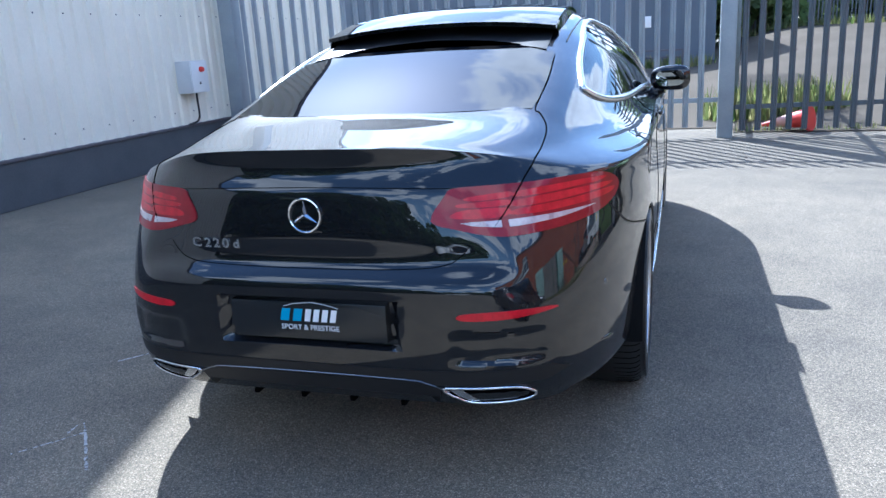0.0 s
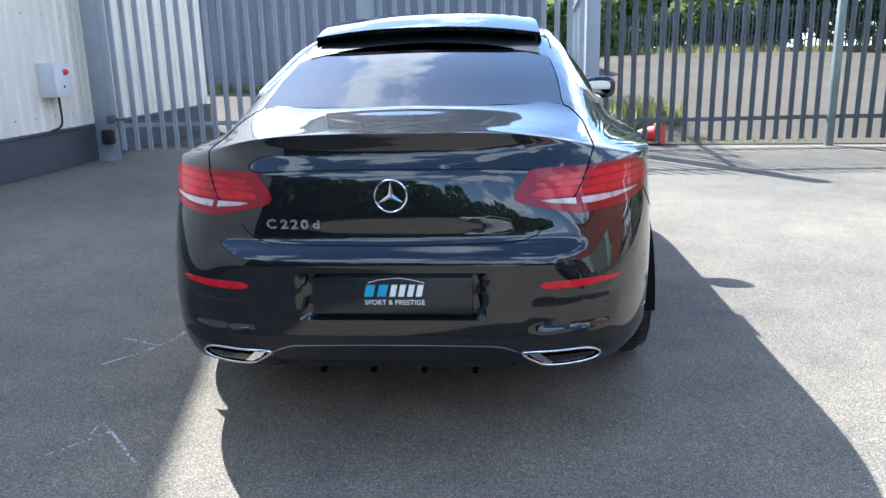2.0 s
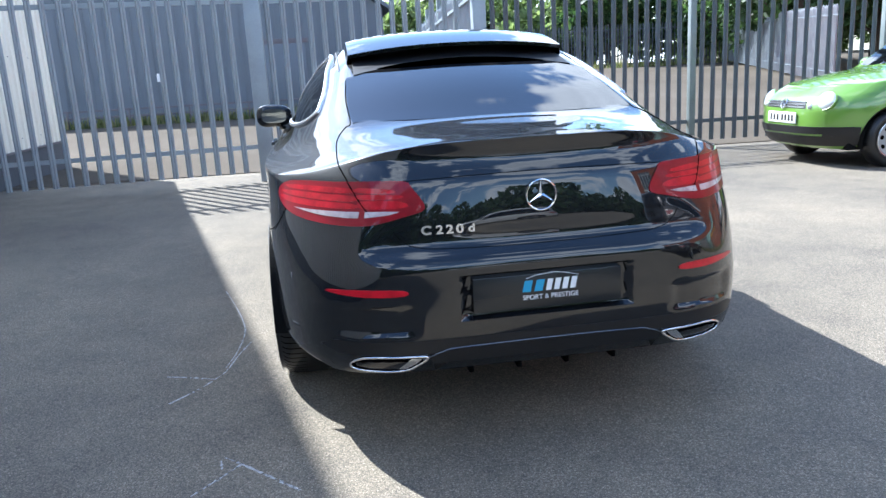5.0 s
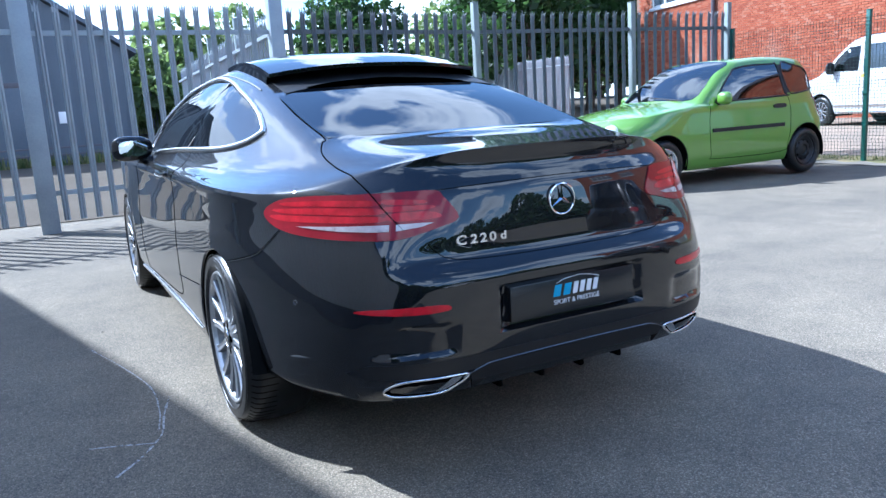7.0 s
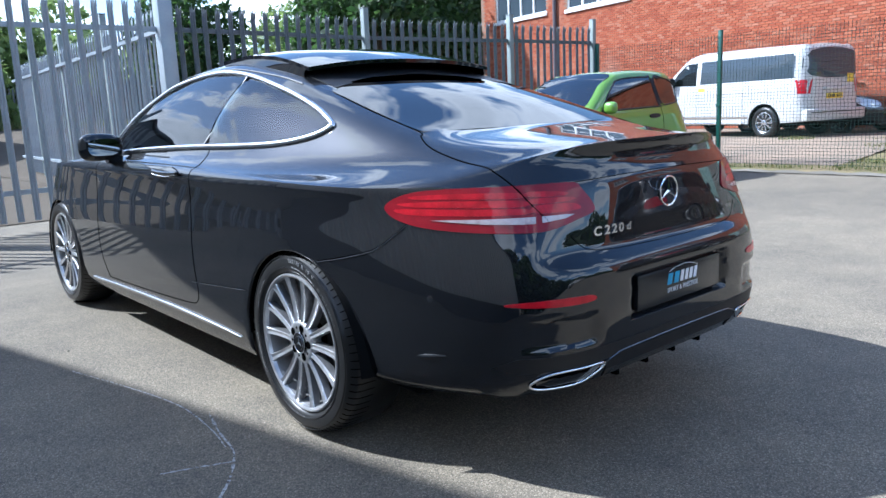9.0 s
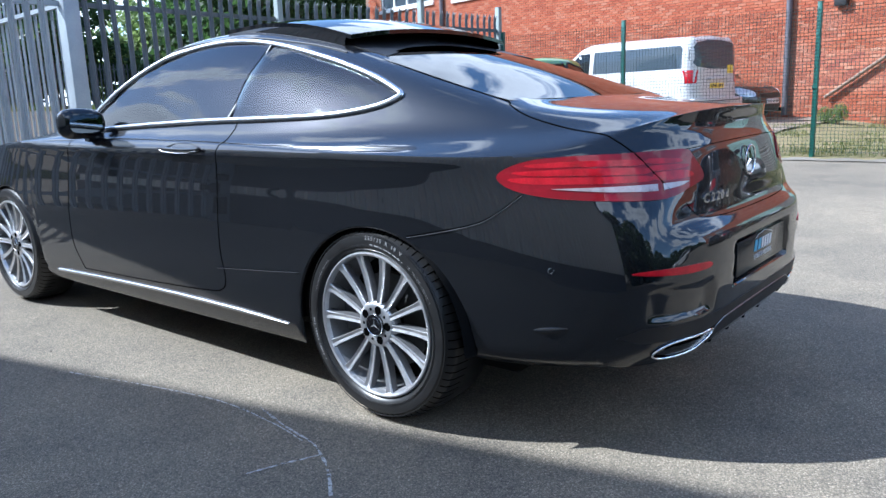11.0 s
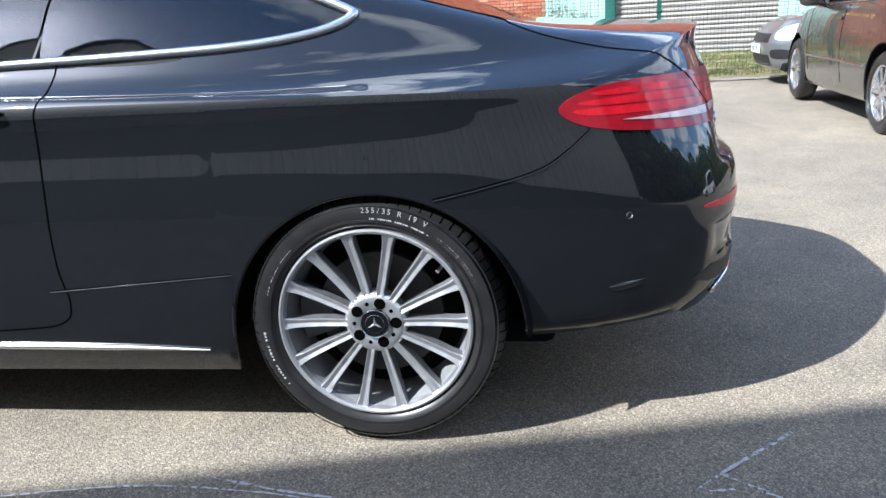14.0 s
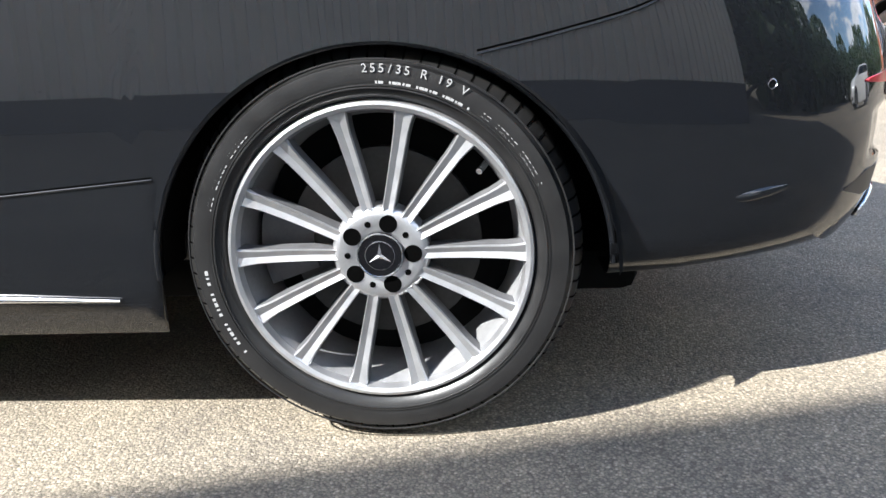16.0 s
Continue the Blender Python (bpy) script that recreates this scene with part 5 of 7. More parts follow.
# ---- fences ----
def pale_mesh(mat, height=2.40, width=0.068):
    """One palisade pale: a folded strip with a three-pointed splayed head, standing from z 0."""
    bm = bmesh.new()
    w = width / 2
    prof = [(-w, 0.006), (-w * 0.45, -0.010), (0, -0.001), (w * 0.45, -0.010), (w, 0.006)]
    th = 0.004
    z1 = height - 0.13
    for z_lo, z_hi in ((0, z1),):
        a = [bm.verts.new((x, y, z_lo)) for x, y in prof] + [bm.verts.new((x, y + th, z_lo)) for x, y in prof[::-1]]
        b = [bm.verts.new((x, y, z_hi)) for x, y in prof] + [bm.verts.new((x, y + th, z_hi)) for x, y in prof[::-1]]
        n = len(a)
        for i in range(n):
            bm.faces.new((a[i], a[(i + 1) % n], b[(i + 1) % n], b[i]))
        bm.faces.new(a[::-1])
        bm.faces.new(b)
    for x0, x1, tip in ((-w, -w * 0.36, (-w * 1.25, -0.022, height - 0.02)), (-w * 0.36, w * 0.36, (0, 0.006, height)), (w * 0.36, w, (w * 1.25, -0.022, height - 0.02))):
        f = [bm.verts.new((x0, -0.006, z1 - 0.002)), bm.verts.new((x1, -0.006, z1 - 0.002)), bm.verts.new((x1, 0.004, z1 - 0.002)), bm.verts.new((x0, 0.004, z1 - 0.002))]
        mx = (x0 + x1) / 2 * 1.08
        hw = (x1 - x0) * 0.40
        g = [bm.verts.new((mx - hw, -0.008, z1 + 0.06)), bm.verts.new((mx + hw, -0.008, z1 + 0.06)), bm.verts.new((mx + hw, 0.002, z1 + 0.06)), bm.verts.new((mx - hw, 0.002, z1 + 0.06))]
        t = bm.verts.new(tip)
        for i in range(4):
            bm.faces.new((f[i], f[(i + 1) % 4], g[(i + 1) % 4], g[i]))
            bm.faces.new((g[i], g[(i + 1) % 4], t))
    bmesh.ops.recalc_face_normals(bm, faces=bm.faces)
    me = bpy.data.meshes.new("pale")
    bm.to_mesh(me)
    bm.free()
    me.materials.append(mat)
    return me


def palisade(name, a, b, mat, label, category="fence", pitch=0.168, low=0.11, height=2.40, rails=(0.43, 2.17), face=-1, first=0.09):
    """A run of pales between two points of the plan, on two rails."""
    a, b = Vector((*a, 0)), Vector((*b, 0))
    run = thing(name, label, category, Matrix.Translation(a) @ Matrix.Rotation(math.atan2((b - a).y, (b - a).x), 4, "Z"))
    length = (b - a).length
    me = pale_mesh(mat, height)
    k = first
    rng = random.Random(len(name) * 7 + int(length * 10))
    while k < length - 0.05:
        piece("pale", me, run, Matrix.Translation((k, face * 0.03, low)) @ Matrix.Rotation(radians(rng.uniform(-0.35, 0.35)), 4, "Y") @ Matrix.Rotation(radians(rng.uniform(-2, 2)), 4, "Z"))
        k += pitch
    for z in rails:
        bm = bmesh.new()
        prism(bm, [(0, z - 0.025), (0.045, z - 0.025), (0.045, z + 0.022), (0.006, z + 0.028), (0, z + 0.028)], 0, length)
        part("rail", bm, mat, run)
    return run


def fence_post(at, size, height, mat, label, turn=0.0, name="fence_post"):
    p = thing(name, label, "post", Matrix.Translation((*at, 0)) @ Matrix.Rotation(turn, 4, "Z"))
    part("shaft", boxed((-size / 2, -size / 2, fall(at[0]) - 0.02), (size / 2, size / 2, height), 0.006), mat, p)
    part("cap", boxed((-size / 2 - 0.004, -size / 2 - 0.004, height), (size / 2 + 0.004, size / 2 + 0.004, height + 0.012), 0.004), mat, p)
    return p


palisade("gate_leaf", (-4.53, 6.33), (-1.42, 6.62), GALV, "grey galvanised palisade gate leaf, shut", "gate", low=0.12)
palisade("gate_leaf", (-1.24, 6.76), (1.40, 6.82), GALV, "grey galvanised palisade gate leaf, shut", "gate", low=0.12)
palisade("palisade_fence", (1.58, 6.80), (4.49, 7.05), GALV_DARK, "dark grey palisade fence beside the gate", low=0.07, rails=(0.34, 2.17))
palisade("palisade_fence", (4.585, 7.05), (7.328, 6.86), GALV_DARK, "dark grey palisade fence with splayed pale heads", low=0.07, rails=(0.34, 2.17))
palisade("palisade_fence", (7.395, 6.853), (9.43, 6.772), GALV_DARK, "dark grey palisade fence with splayed pale heads", low=0.07, rails=(0.34, 2.17))
fence_post((-4.62, 6.28), 0.20, 3.2, GALV, "square galvanised gate post by the wall", name="gate_post")
fence_post((-1.33, 6.68), 0.19, 3.0, GALV, "square galvanised middle gate post", name="gate_post")
fence_post((1.48, 6.80), 0.17, 3.0, GALV, "square galvanised gate post with a bright edge", name="gate_post")
for x, y in ((4.545, 7.05), (7.365, 6.855), (9.46, 6.77)):
    fence_post((x, y), 0.09, 2.58, GALV_POST, "slim pale weathered fence post")

# ---- the cream clad building by the gate ----
def build_cladding(name, x, y_lo, y_hi, z_lo, height, mat, label, facing=1, pitch=0.19, deep=0.028):
    """A wall of ribbed sheets in the plane of x; height gives its top by y."""
    bm = bmesh.new()
    ys = []
    k = y_lo
    while k < y_hi:
        for f, d in ((0.0, 0), (0.42, 0), (0.52, 1), (0.90, 1), (1.0, 0)):
            if k + f * pitch <= y_hi and (not ys or k + f * pitch > ys[-1][0] + 1e-4):
                ys.append((k + f * pitch, d))
        k += pitch
    lo = [bm.verts.new((x + facing * deep * d, y, z_lo)) for y, d in ys]
    hi = [bm.verts.new((x + facing * deep * d, y, height(y))) for y, d in ys]
    lo2 = [bm.verts.new((x - facing * 0.16, y, z_lo)) for y, d in ys]
    hi2 = [bm.verts.new((x - facing * 0.16, y, height(y))) for y, d in ys]
    n = len(ys)
    for i in range(n - 1):
        for a, b in ((lo, hi), (hi, hi2), (hi2, lo2), (lo2, lo)):
            bm.faces.new((a[i], a[i + 1], b[i + 1], b[i]))
    bm.faces.new((lo[0], hi[0], hi2[0], lo2[0]))
    bm.faces.new((lo[-1], lo2[-1], hi2[-1], hi[-1]))
    bmesh.ops.recalc_face_normals(bm, faces=bm.faces)
    return tagged(finish(name, bm, mat), label, "wall", kind="structure")


def gable_top(y):
    return 7.482 - 0.5538 * (y - 3.489) if y > 3.489 else 7.482 - 0.4333 * (3.489 - y)


build_cladding("wall_west", -4.86, -6.0, 10.4, 0.46, gable_top, CLADDING, "cream ribbed metal cladding of a shed")
bm = bmesh.new()
for a, b in ((-6.0, 3.489), (3.489, 10.4)):
    prism(bm, [(a, gable_top(a) - 0.16), (b, gable_top(b) - 0.16), (b, gable_top(b) + 0.004), (a, gable_top(a) + 0.004)], -5.04, -4.829)
tagged(finish("trim", bm, PIPE_GREY), "folded grey flashing along the top of the gable", "trim", kind="structure")
bm = boxed((-5.2, -6.0, 0.0), (-4.82, 10.4, 0.44), 0.01)
tagged(finish("wall_west_plinth", bm, PLINTH), "dark grey painted plinth under the cladding", "wall", kind="structure")
bm = boxed((-5.0, -6.0, 0.435), (-4.80, 10.4, 0.462), 0.004)
tagged(finish("trim", bm, PIPE_GREY), "dark drip flashing along the foot of the cladding", "trim", kind="structure")
# the rest of the shed behind that wall
bm = bmesh.new()
prism(bm, [(-6.0, 0.0), (10.4, 0.0), (10.4, 3.55), (3.489, 7.38), (-6.0, 3.27)], -12.0, -5.03)
tagged(finish("wall_shed_body", bm, CLADDING), "cream metal shed body behind the clad gable", "wall", kind="structure")


def build_control_box():
    b = thing("control_box", "grey steel gate control box with a red button", "control box", pose(-4.84, 5.46, 0.84))
    part("casing", boxed((0.0, -0.17, 0.0), (0.20, 0.17, 0.38), 0.008), BOX_GREY, b)
    door = part("door", boxed((0.20, -0.165, 0.006), (0.222, 0.165, 0.374), 0.006), WINDOW_WHITE, b, "paler lid")
    bm = bmesh.new()
    lathe(bm, [(0.0, 0.034), (0.016, 0.034), (0.022, 0.028), (0.03, 0.03), (0.042, 0.026), (0.046, 0.0)], 20)
    o = part("push_button", bm, RED_PLASTIC, door, "red mushroom button", 40)
    o.matrix_basis = Matrix.Translation((0.222, 0.02, 0.275))
    part("key_lock", boxed((0.222, -0.03, 0.10), (0.228, 0.0, 0.13), 0.004), DARK_INK, door)
    bm = bmesh.new()
    tube(bm, smooth_line([(0.10, 0.05, 0.0), (0.10, 0.05, -0.10), (0.09, 0.07, -0.24), (0.07, 0.08, -0.32), (0.06, 0.02, -0.36), (0.05, -0.10, -0.375)], 6), 0.013, 8)
    part("cable", bm, BLACK_PLASTIC, b, "black cable run down to the plinth", 60)


build_control_box()


def build_hinges():
    h = thing("gate_hinge_set", "dark steel adjustable hinges on the gate post", "hinge", pose(-4.62, 6.18, 0))
    for z in (0.52, 2.05):
        part("bracket", boxed((0.08, -0.05, z - 0.05), (0.17, 0.03, z + 0.05), 0.01), PIPE_GREY, h)
        bm = bmesh.new()
        tube(bm, [(0.10, -0.03, z), (0.34, -0.03, z)], 0.014, 8)
        for x in (0.17, 0.20, 0.30):
            tube(bm, [(x, -0.03, z), (x + 0.02, -0.03, z)], 0.026, 6)
        part("eye_bolt", bm, PIPE_GREY, h)
    part("motor", boxed((0.02, -0.12, 0.22), (0.16, -0.10 + 0.09, 0.40), 0.02), BLACK_PLASTIC, h, "black gate motor cover")


build_hinges()


def build_cone():
    c = thing("traffic_cone", "faded red and white traffic cone lying on its side", "traffic cone", Matrix.Translation((2.42, 7.16, 0.157)) @ pose(0, 0, 0, 0, 0, 148) @ pose(0, 0, 0, 0, 11, 0) @ Matrix.Scale(0.8, 4))
    part("base", lathe(bmesh.new(), [(-0.035, 0.14), (-0.035, 0.195), (-0.030, 0.20), (-0.005, 0.20), (0.0, 0.195), (0.0, 0.13)], 36), CONE_RED, c, smooth=40)
    lathe_b = lathe(bmesh.new(), [(0.0, 0.155), (0.02, 0.145), (0.22, 0.112)], 28)
    part("lower_cone", lathe_b, CONE_RED, c, smooth=40)
    part("sleeve", lathe(bmesh.new(), [(0.22, 0.114), (0.50, 0.062)], 28), CONE_WHITE, c, "dirty white reflective sleeve", 40)
    part("tip", lathe(bmesh.new(), [(0.50, 0.060), (0.70, 0.028), (0.71, 0.0)], 28), CONE_RED, c, smooth=40)
    part("socket", lathe(bmesh.new(), [(-0.036, 0.14), (-0.037, 0.0)], 28), RED_PLASTIC, c)


build_cone()


# ---- the open yard beyond the gate ----
def yard_height(x, y):
    side = min(1.0, max(0.0, (x - 1.0) / 5.0))
    side = side * side * (3 - 2 * side)
    return 0.012 + fall(x) + side * max(0.0, y - 9.0) * 0.038


def sheet(name, x0, x1, y0, y1, step, height, mat, label, category="ground"):
    nx, ny = int((x1 - x0) / step) + 1, int((y1 - y0) / step) + 1
    xs, ys = np.linspace(x0, x1, nx), np.linspace(y0, y1, ny)
    vs = [(x, y, height(x, y)) for y in ys for x in xs]
    fs = [(j * nx + i, j * nx + i + 1, (j + 1) * nx + i + 1, (j + 1) * nx + i) for j in range(ny - 1) for i in range(nx - 1)]
    me = bpy.data.meshes.new(name)
    me.from_pydata(vs, [], fs)
    for p in me.polygons:
        p.use_smooth = True
    me.materials.append(mat)
    return tagged(new(name, me), label, category, kind="structure")


sheet("yard", -14.0, 1.6, 7.6, 25.0, 0.8, lambda x, y: 0.012, YARD, "pale worn concrete yard behind the gate")
sheet("yard_slope", 1.6, 48.0, 7.15, 44.0, 1.0, yard_height, YARD, "pale bare yard rising behind the fence")
palisade("boundary_fence", (1.50, 6.95), (2.25, 18.0), GALV, "grey galvanised palisade fence running back from the gate", low=0.10)
for y in (9.8, 12.8, 15.8):
    fence_post((1.56 + (y - 6.95) * 0.068, y), 0.09, 2.7, GALV_POST, "slim pale fence post with a sunlit edge")


def blades(name, spots, mat, label, seed=3, high=(0.08, 0.25), wide=0.012):
    """Loose blades of grass or weeds: spots are (x, y, z, reach, count)."""
    rng = np.random.RandomState(seed)
    vs, fs = [], []
    for x, y, z, reach, count in spots:
        for _ in range(count):
            a, r = rng.uniform(0, 6.283), reach * math.sqrt(rng.uniform(0, 1))
            px, py = x + r * math.cos(a), y + r * math.sin(a)
            h = rng.uniform(*high)
            t, lean = rng.uniform(0, 6.283), rng.uniform(0.0, 0.5) * h
            dx, dy = wide * math.cos(t), wide * math.sin(t)
            b = len(vs)
            vs += [(px - dx, py - dy, z), (px + dx, py + dy, z), (px + lean * math.sin(t), py + lean * math.cos(t), z + h)]
            fs.append((b, b + 1, b + 2))
    me = bpy.data.meshes.new(name)
    me.from_pydata(vs, [], fs)
    me.materials.append(mat)
    return tagged(new(name, me), label, "grass", kind="stuff")


def leaf_cloud(bm_lists, centre, radii, count, size, rng):
    """Small leaves scattered through a lobe, denser near its skin."""
    vs, fs = bm_lists
    for _ in range(count):
        d = rng.normal(size=3)
        d /= np.linalg.norm(d)
        r = rng.uniform(0.55, 1.0) ** 0.5 * rng.uniform(0.85, 1.12)
        p = np.array(centre) + d * np.array(radii) * r
        u = rng.normal(size=3)
        u /= np.linalg.norm(u)
        v = np.cross(u, rng.normal(size=3))
        v /= np.linalg.norm(v)
        s = size * rng.uniform(0.6, 1.4)
        b = len(vs)
        vs += [tuple(p - u * s), tuple(p + v * s * 0.5), tuple(p + u * s), tuple(p - v * s * 0.5)]
        fs.append((b, b + 1, b + 2, b + 3))


def tree(at, height, spread, mat, label, seed, leaves=3800, size=0.16, low=0.25):
    rng = np.random.RandomState(seed)
    t = thing("tree", label, "tree", Matrix.Translation(at))
    bm = bmesh.new()
    top = height * 0.8
    spine = [(0.15 * math.sin(k * 1.7 + seed), 0.15 * math.cos(k * 1.3 + seed), top * k / 6) for k in range(7)]
    spine[0] = (0, 0, -0.05)
    tube(bm, spine, [0.16 * height / 7 * (1 - 0.13 * k) for k in range(7)], 8)
    lobes = []
    for k in range(9):
        a = k * 2.4 + seed
        z0 = height * (low + 0.06 * k)
        ln = spread * (0.75 - 0.035 * k) * rng.uniform(0.8, 1.1)
        tip = (ln * math.cos(a), ln * math.sin(a), z0 + height * 0.16)
        tube(bm, [(0, 0, z0), (tip[0] * 0.5, tip[1] * 0.5, z0 + height * 0.06), tip], [0.06 * height / 7, 0.045 * height / 7, 0.02], 6)
        lobes.append((tip, spread * rng.uniform(0.36, 0.52)))
    lobes.append(((0, 0, height * 0.86), spread * 0.42))
    part("trunk", bm, BARK, t, smooth=60)
    vs, fs = [], []
    for c, r in lobes:
        leaf_cloud((vs, fs), c, (r, r, r * 0.8), leaves // len(lobes), size, rng)
    me = bpy.data.meshes.new("crown")
    me.from_pydata(vs, [], fs)
    me.materials.append(mat)
    o = new("crown", me)
    o.parent = t
    return t


for i, (x, y, h, sp) in enumerate(((18.4, 25.4, 9.0, 3.2), (24.3, 28.6, 10.5, 3.6), (27.6, 30.2, 10.5, 3.8), (20.6, 30.0, 9.5, 3.6), (22.5, 34.0, 10.0, 4.0), (17.0, 42.0, 9.0, 4.0))):
    tree((x, y, yard_height(x, y)), h, sp, LEAF_DARK, "dense dark green tree in leaf behind the fence", 11 + i, 6500, 0.20, 0.06)
for i, (x, y, h, sp) in enumerate(((6.0, 46.0, 5.5, 3.4), (12.0, 49.0, 7.0, 4.2), (19.0, 50.0, 7.0, 4.4), (27.0, 48.0, 7.5, 4.4), (35.0, 46.0, 8.0, 4.6), (43.0, 42.0, 8.0, 4.6), (4.2, 39.0, 4.0, 2.4), (8.5, 44.0, 5.0, 3.0))):
    tree((x, y, yard_height(x, min(44, y))), h, sp, LEAF_LIGHT, "light green tree at the far edge of the yard", 31 + i, 3200, 0.26, 0.0)
for i, x in enumerate((2.5, 6.8, 10.4, 14.2, 18.0, 22.4, 26.5, 31.0, 36.0)):
    y = 43.0 + 1.4 * math.sin(i * 2.1)
    tree((x, y, yard_height(x, y)), 4.6 + 1.2 * math.sin(i * 1.7), 2.9, LEAF_LIGHT, "bushy light green tree behind the far fence", 81 + i, 2600, 0.24, 0.0)


def far_palisade(name, pts, mat, label, height=2.3, pitch=0.17):
    """A fence too far off to take pale by pale."""
    bm = bmesh.new()
    for (x0, y0, z0), (x1, y1, z1) in zip(pts, pts[1:]):
        ln = math.hypot(x1 - x0, y1 - y0)
        n = int(ln / pitch)
        for k in range(n):
            f = k / n
            x, y, z = x0 + (x1 - x0) * f, y0 + (y1 - y0) * f, z0 + (z1 - z0) * f
            prism(bm, [(x - 0.035, z + 0.1), (x + 0.035, z + 0.1), (x + 0.035, z + height - 0.1), (x, z + height), (x - 0.035, z + height - 0.1)], y - 0.008, y + 0.008, "y")
        for h in (0.4, height - 0.3):
            tube(bm, [(x0, y0, z0 + h), (x1, y1, z1 + h)], 0.025, 4)
    ob = finish(name, bm, mat)
    return tagged(ob, label, "fence", kind="stuff")


fy = [(3.0, 38.0), (12.0, 40.0), (22.0, 37.0)]
far_palisade("far_fence", [(x, y, yard_height(x, y)) for x, y in fy], GALV_DARK, "far dark palisade fence at the back of the yard")
fy = [(22.0, 37.0), (14.0, 17.0)]
far_palisade("far_fence", [(x, y, yard_height(x, y)) for x, y in fy], GALV, "far grey palisade fence coming forward along the yard")
blades("yard_grass", [(x, 37.2 + 0.5 * math.sin(x), yard_height(x, 37.2), 0.9, 90) for x in np.arange(3, 22, 1.1)] + [(x, 24.9, 0.0, 0.7, 120) for x in np.arange(-13, 2, 0.9)] + [(1.75 + 0.3 * k, 8.6 + 0.35 * k, 0.02, 0.5, 160) for k in range(5)], GRASS, "rough grass and weeds at the edges of the yard", 5, (0.15, 0.5), 0.03)
blades("fence_weeds", [(x, 7.22, 0.01, 0.10, 14) for x in np.arange(1.6, 4.4, 0.16)], GRASS, "thin weeds along the foot of the fence", 9, (0.03, 0.12), 0.006)


def build_low_rail():
    r = thing("low_railing", "low black railing along the back of the yard", "railing", pose(-13.0, 24.6, 0.0))
    for k in range(8):
        part("post", boxed((k * 2.0 - 0.03, -0.03, 0), (k * 2.0 + 0.03, 0.03, 0.62), 0.008), PIPE_GREY, r)
    for z in (0.35, 0.58):
        part("rail", boxed((0, -0.02, z - 0.03), (14.0, 0.02, z + 0.03), 0.008), PIPE_GREY, r)


build_low_rail()


def build_far_shed():
    s = thing("metal_shed", "large slate-blue metal shed with a pitched roof behind the yard", "shed", pose(0, 27.0, 0))
    out = [(-14.0, 0.0), (2.1, 0.0), (2.1, 3.75), (-5.9, 9.2), (-14.0, 3.75)]
    bm = bmesh.new()
    prism(bm, out, 0.0, 26.0, "y")
    part("wall", bm, SHED_GREY, s)
    rib_me = bpy.data.meshes.new("rib")
    b2 = boxed((-0.02, -0.03, 0.0), (0.02, 0.0, 1.0), 0.0)
    b2.to_mesh(rib_me)
    b2.free()
    rib_me.materials.append(SHED_GREY)
    x = -13.8
    while x < 2.0:
        top = 3.75 + (9.2 - 3.75) * (1 - abs(x + 5.9) / 8.05)
        piece("rib", rib_me, s, Matrix.Translation((x, 0, 0.05)) @ Matrix.Diagonal((1, 1, max(0.5, top - 0.15), 1)))
        x += 0.32
    for side in (-1, 1):
        bm = bmesh.new()
        a, b = ((-5.9, 9.2), (2.4, 3.62)) if side > 0 else ((-5.9, 9.2), (-14.3, 3.62))
        prism(bm, [a, b, (b[0], b[1] + 0.16), (a[0], a[1] + 0.16)], -0.3, 26.3, "y")
        part("roof", bm, SHED_GREY, s)
    d = part("door", boxed((-2.9, -0.08, 0.0), (-0.9, -0.035, 2.6), 0.01), SHED_GREY, s, "slate roller door")
    part("door_frame", boxed((-3.0, -0.07, 2.6), (-0.8, -0.02, 2.78), 0.01), PIPE_GREY, d)
    part("notice", boxed((-0.35, -0.05, 1.35), (-0.12, -0.03, 1.75), 0.004), WHITE_INK, s, "small white notice")
    part("notice", boxed((-6.4, -0.05, 1.45), (-6.1, -0.03, 1.75), 0.004), WHITE_INK, s, "small white notice")


build_far_shed()

# ---- mesh fence, verge and brick building ----
def eased(v):
    v = min(1.0, max(0.0, v))
    return v * v * (3 - 2 * v)


def verge_height(x, y):
    """The strip behind the mesh fence, banked up where the van stands."""
    return fall(x) + (0.03 + 0.02 * min(1.0, max(0.0, (x - 9.2) / 1.2)) if x > 9.2 else 0.002) + 0.23 * eased((x - 10.2) / 3.2) * eased((y - 0.8) / 2.4)


sheet("verge", 9.18, 30.0, -16.0, 6.7, 0.9, verge_height, DIRT, "dry grass and dirt verge before the brick building")
sheet("gravel_strip", 9.0, 9.5, -16.0, 6.75, 0.25, lambda x, y: fall(x) + 0.008 + 0.01 * math.sin(7 * y + 40 * x) ** 2, GRAVEL, "loose gravel along the foot of the mesh fence")
sheet("gravel_patch", 10.1, 18.9, 2.6, 11.4, 0.7, lambda x, y: verge_height(x, y) + 0.004 + 0.018 * eased((x - 10.1) / 0.8), EARTH, "gravel standing under the van")


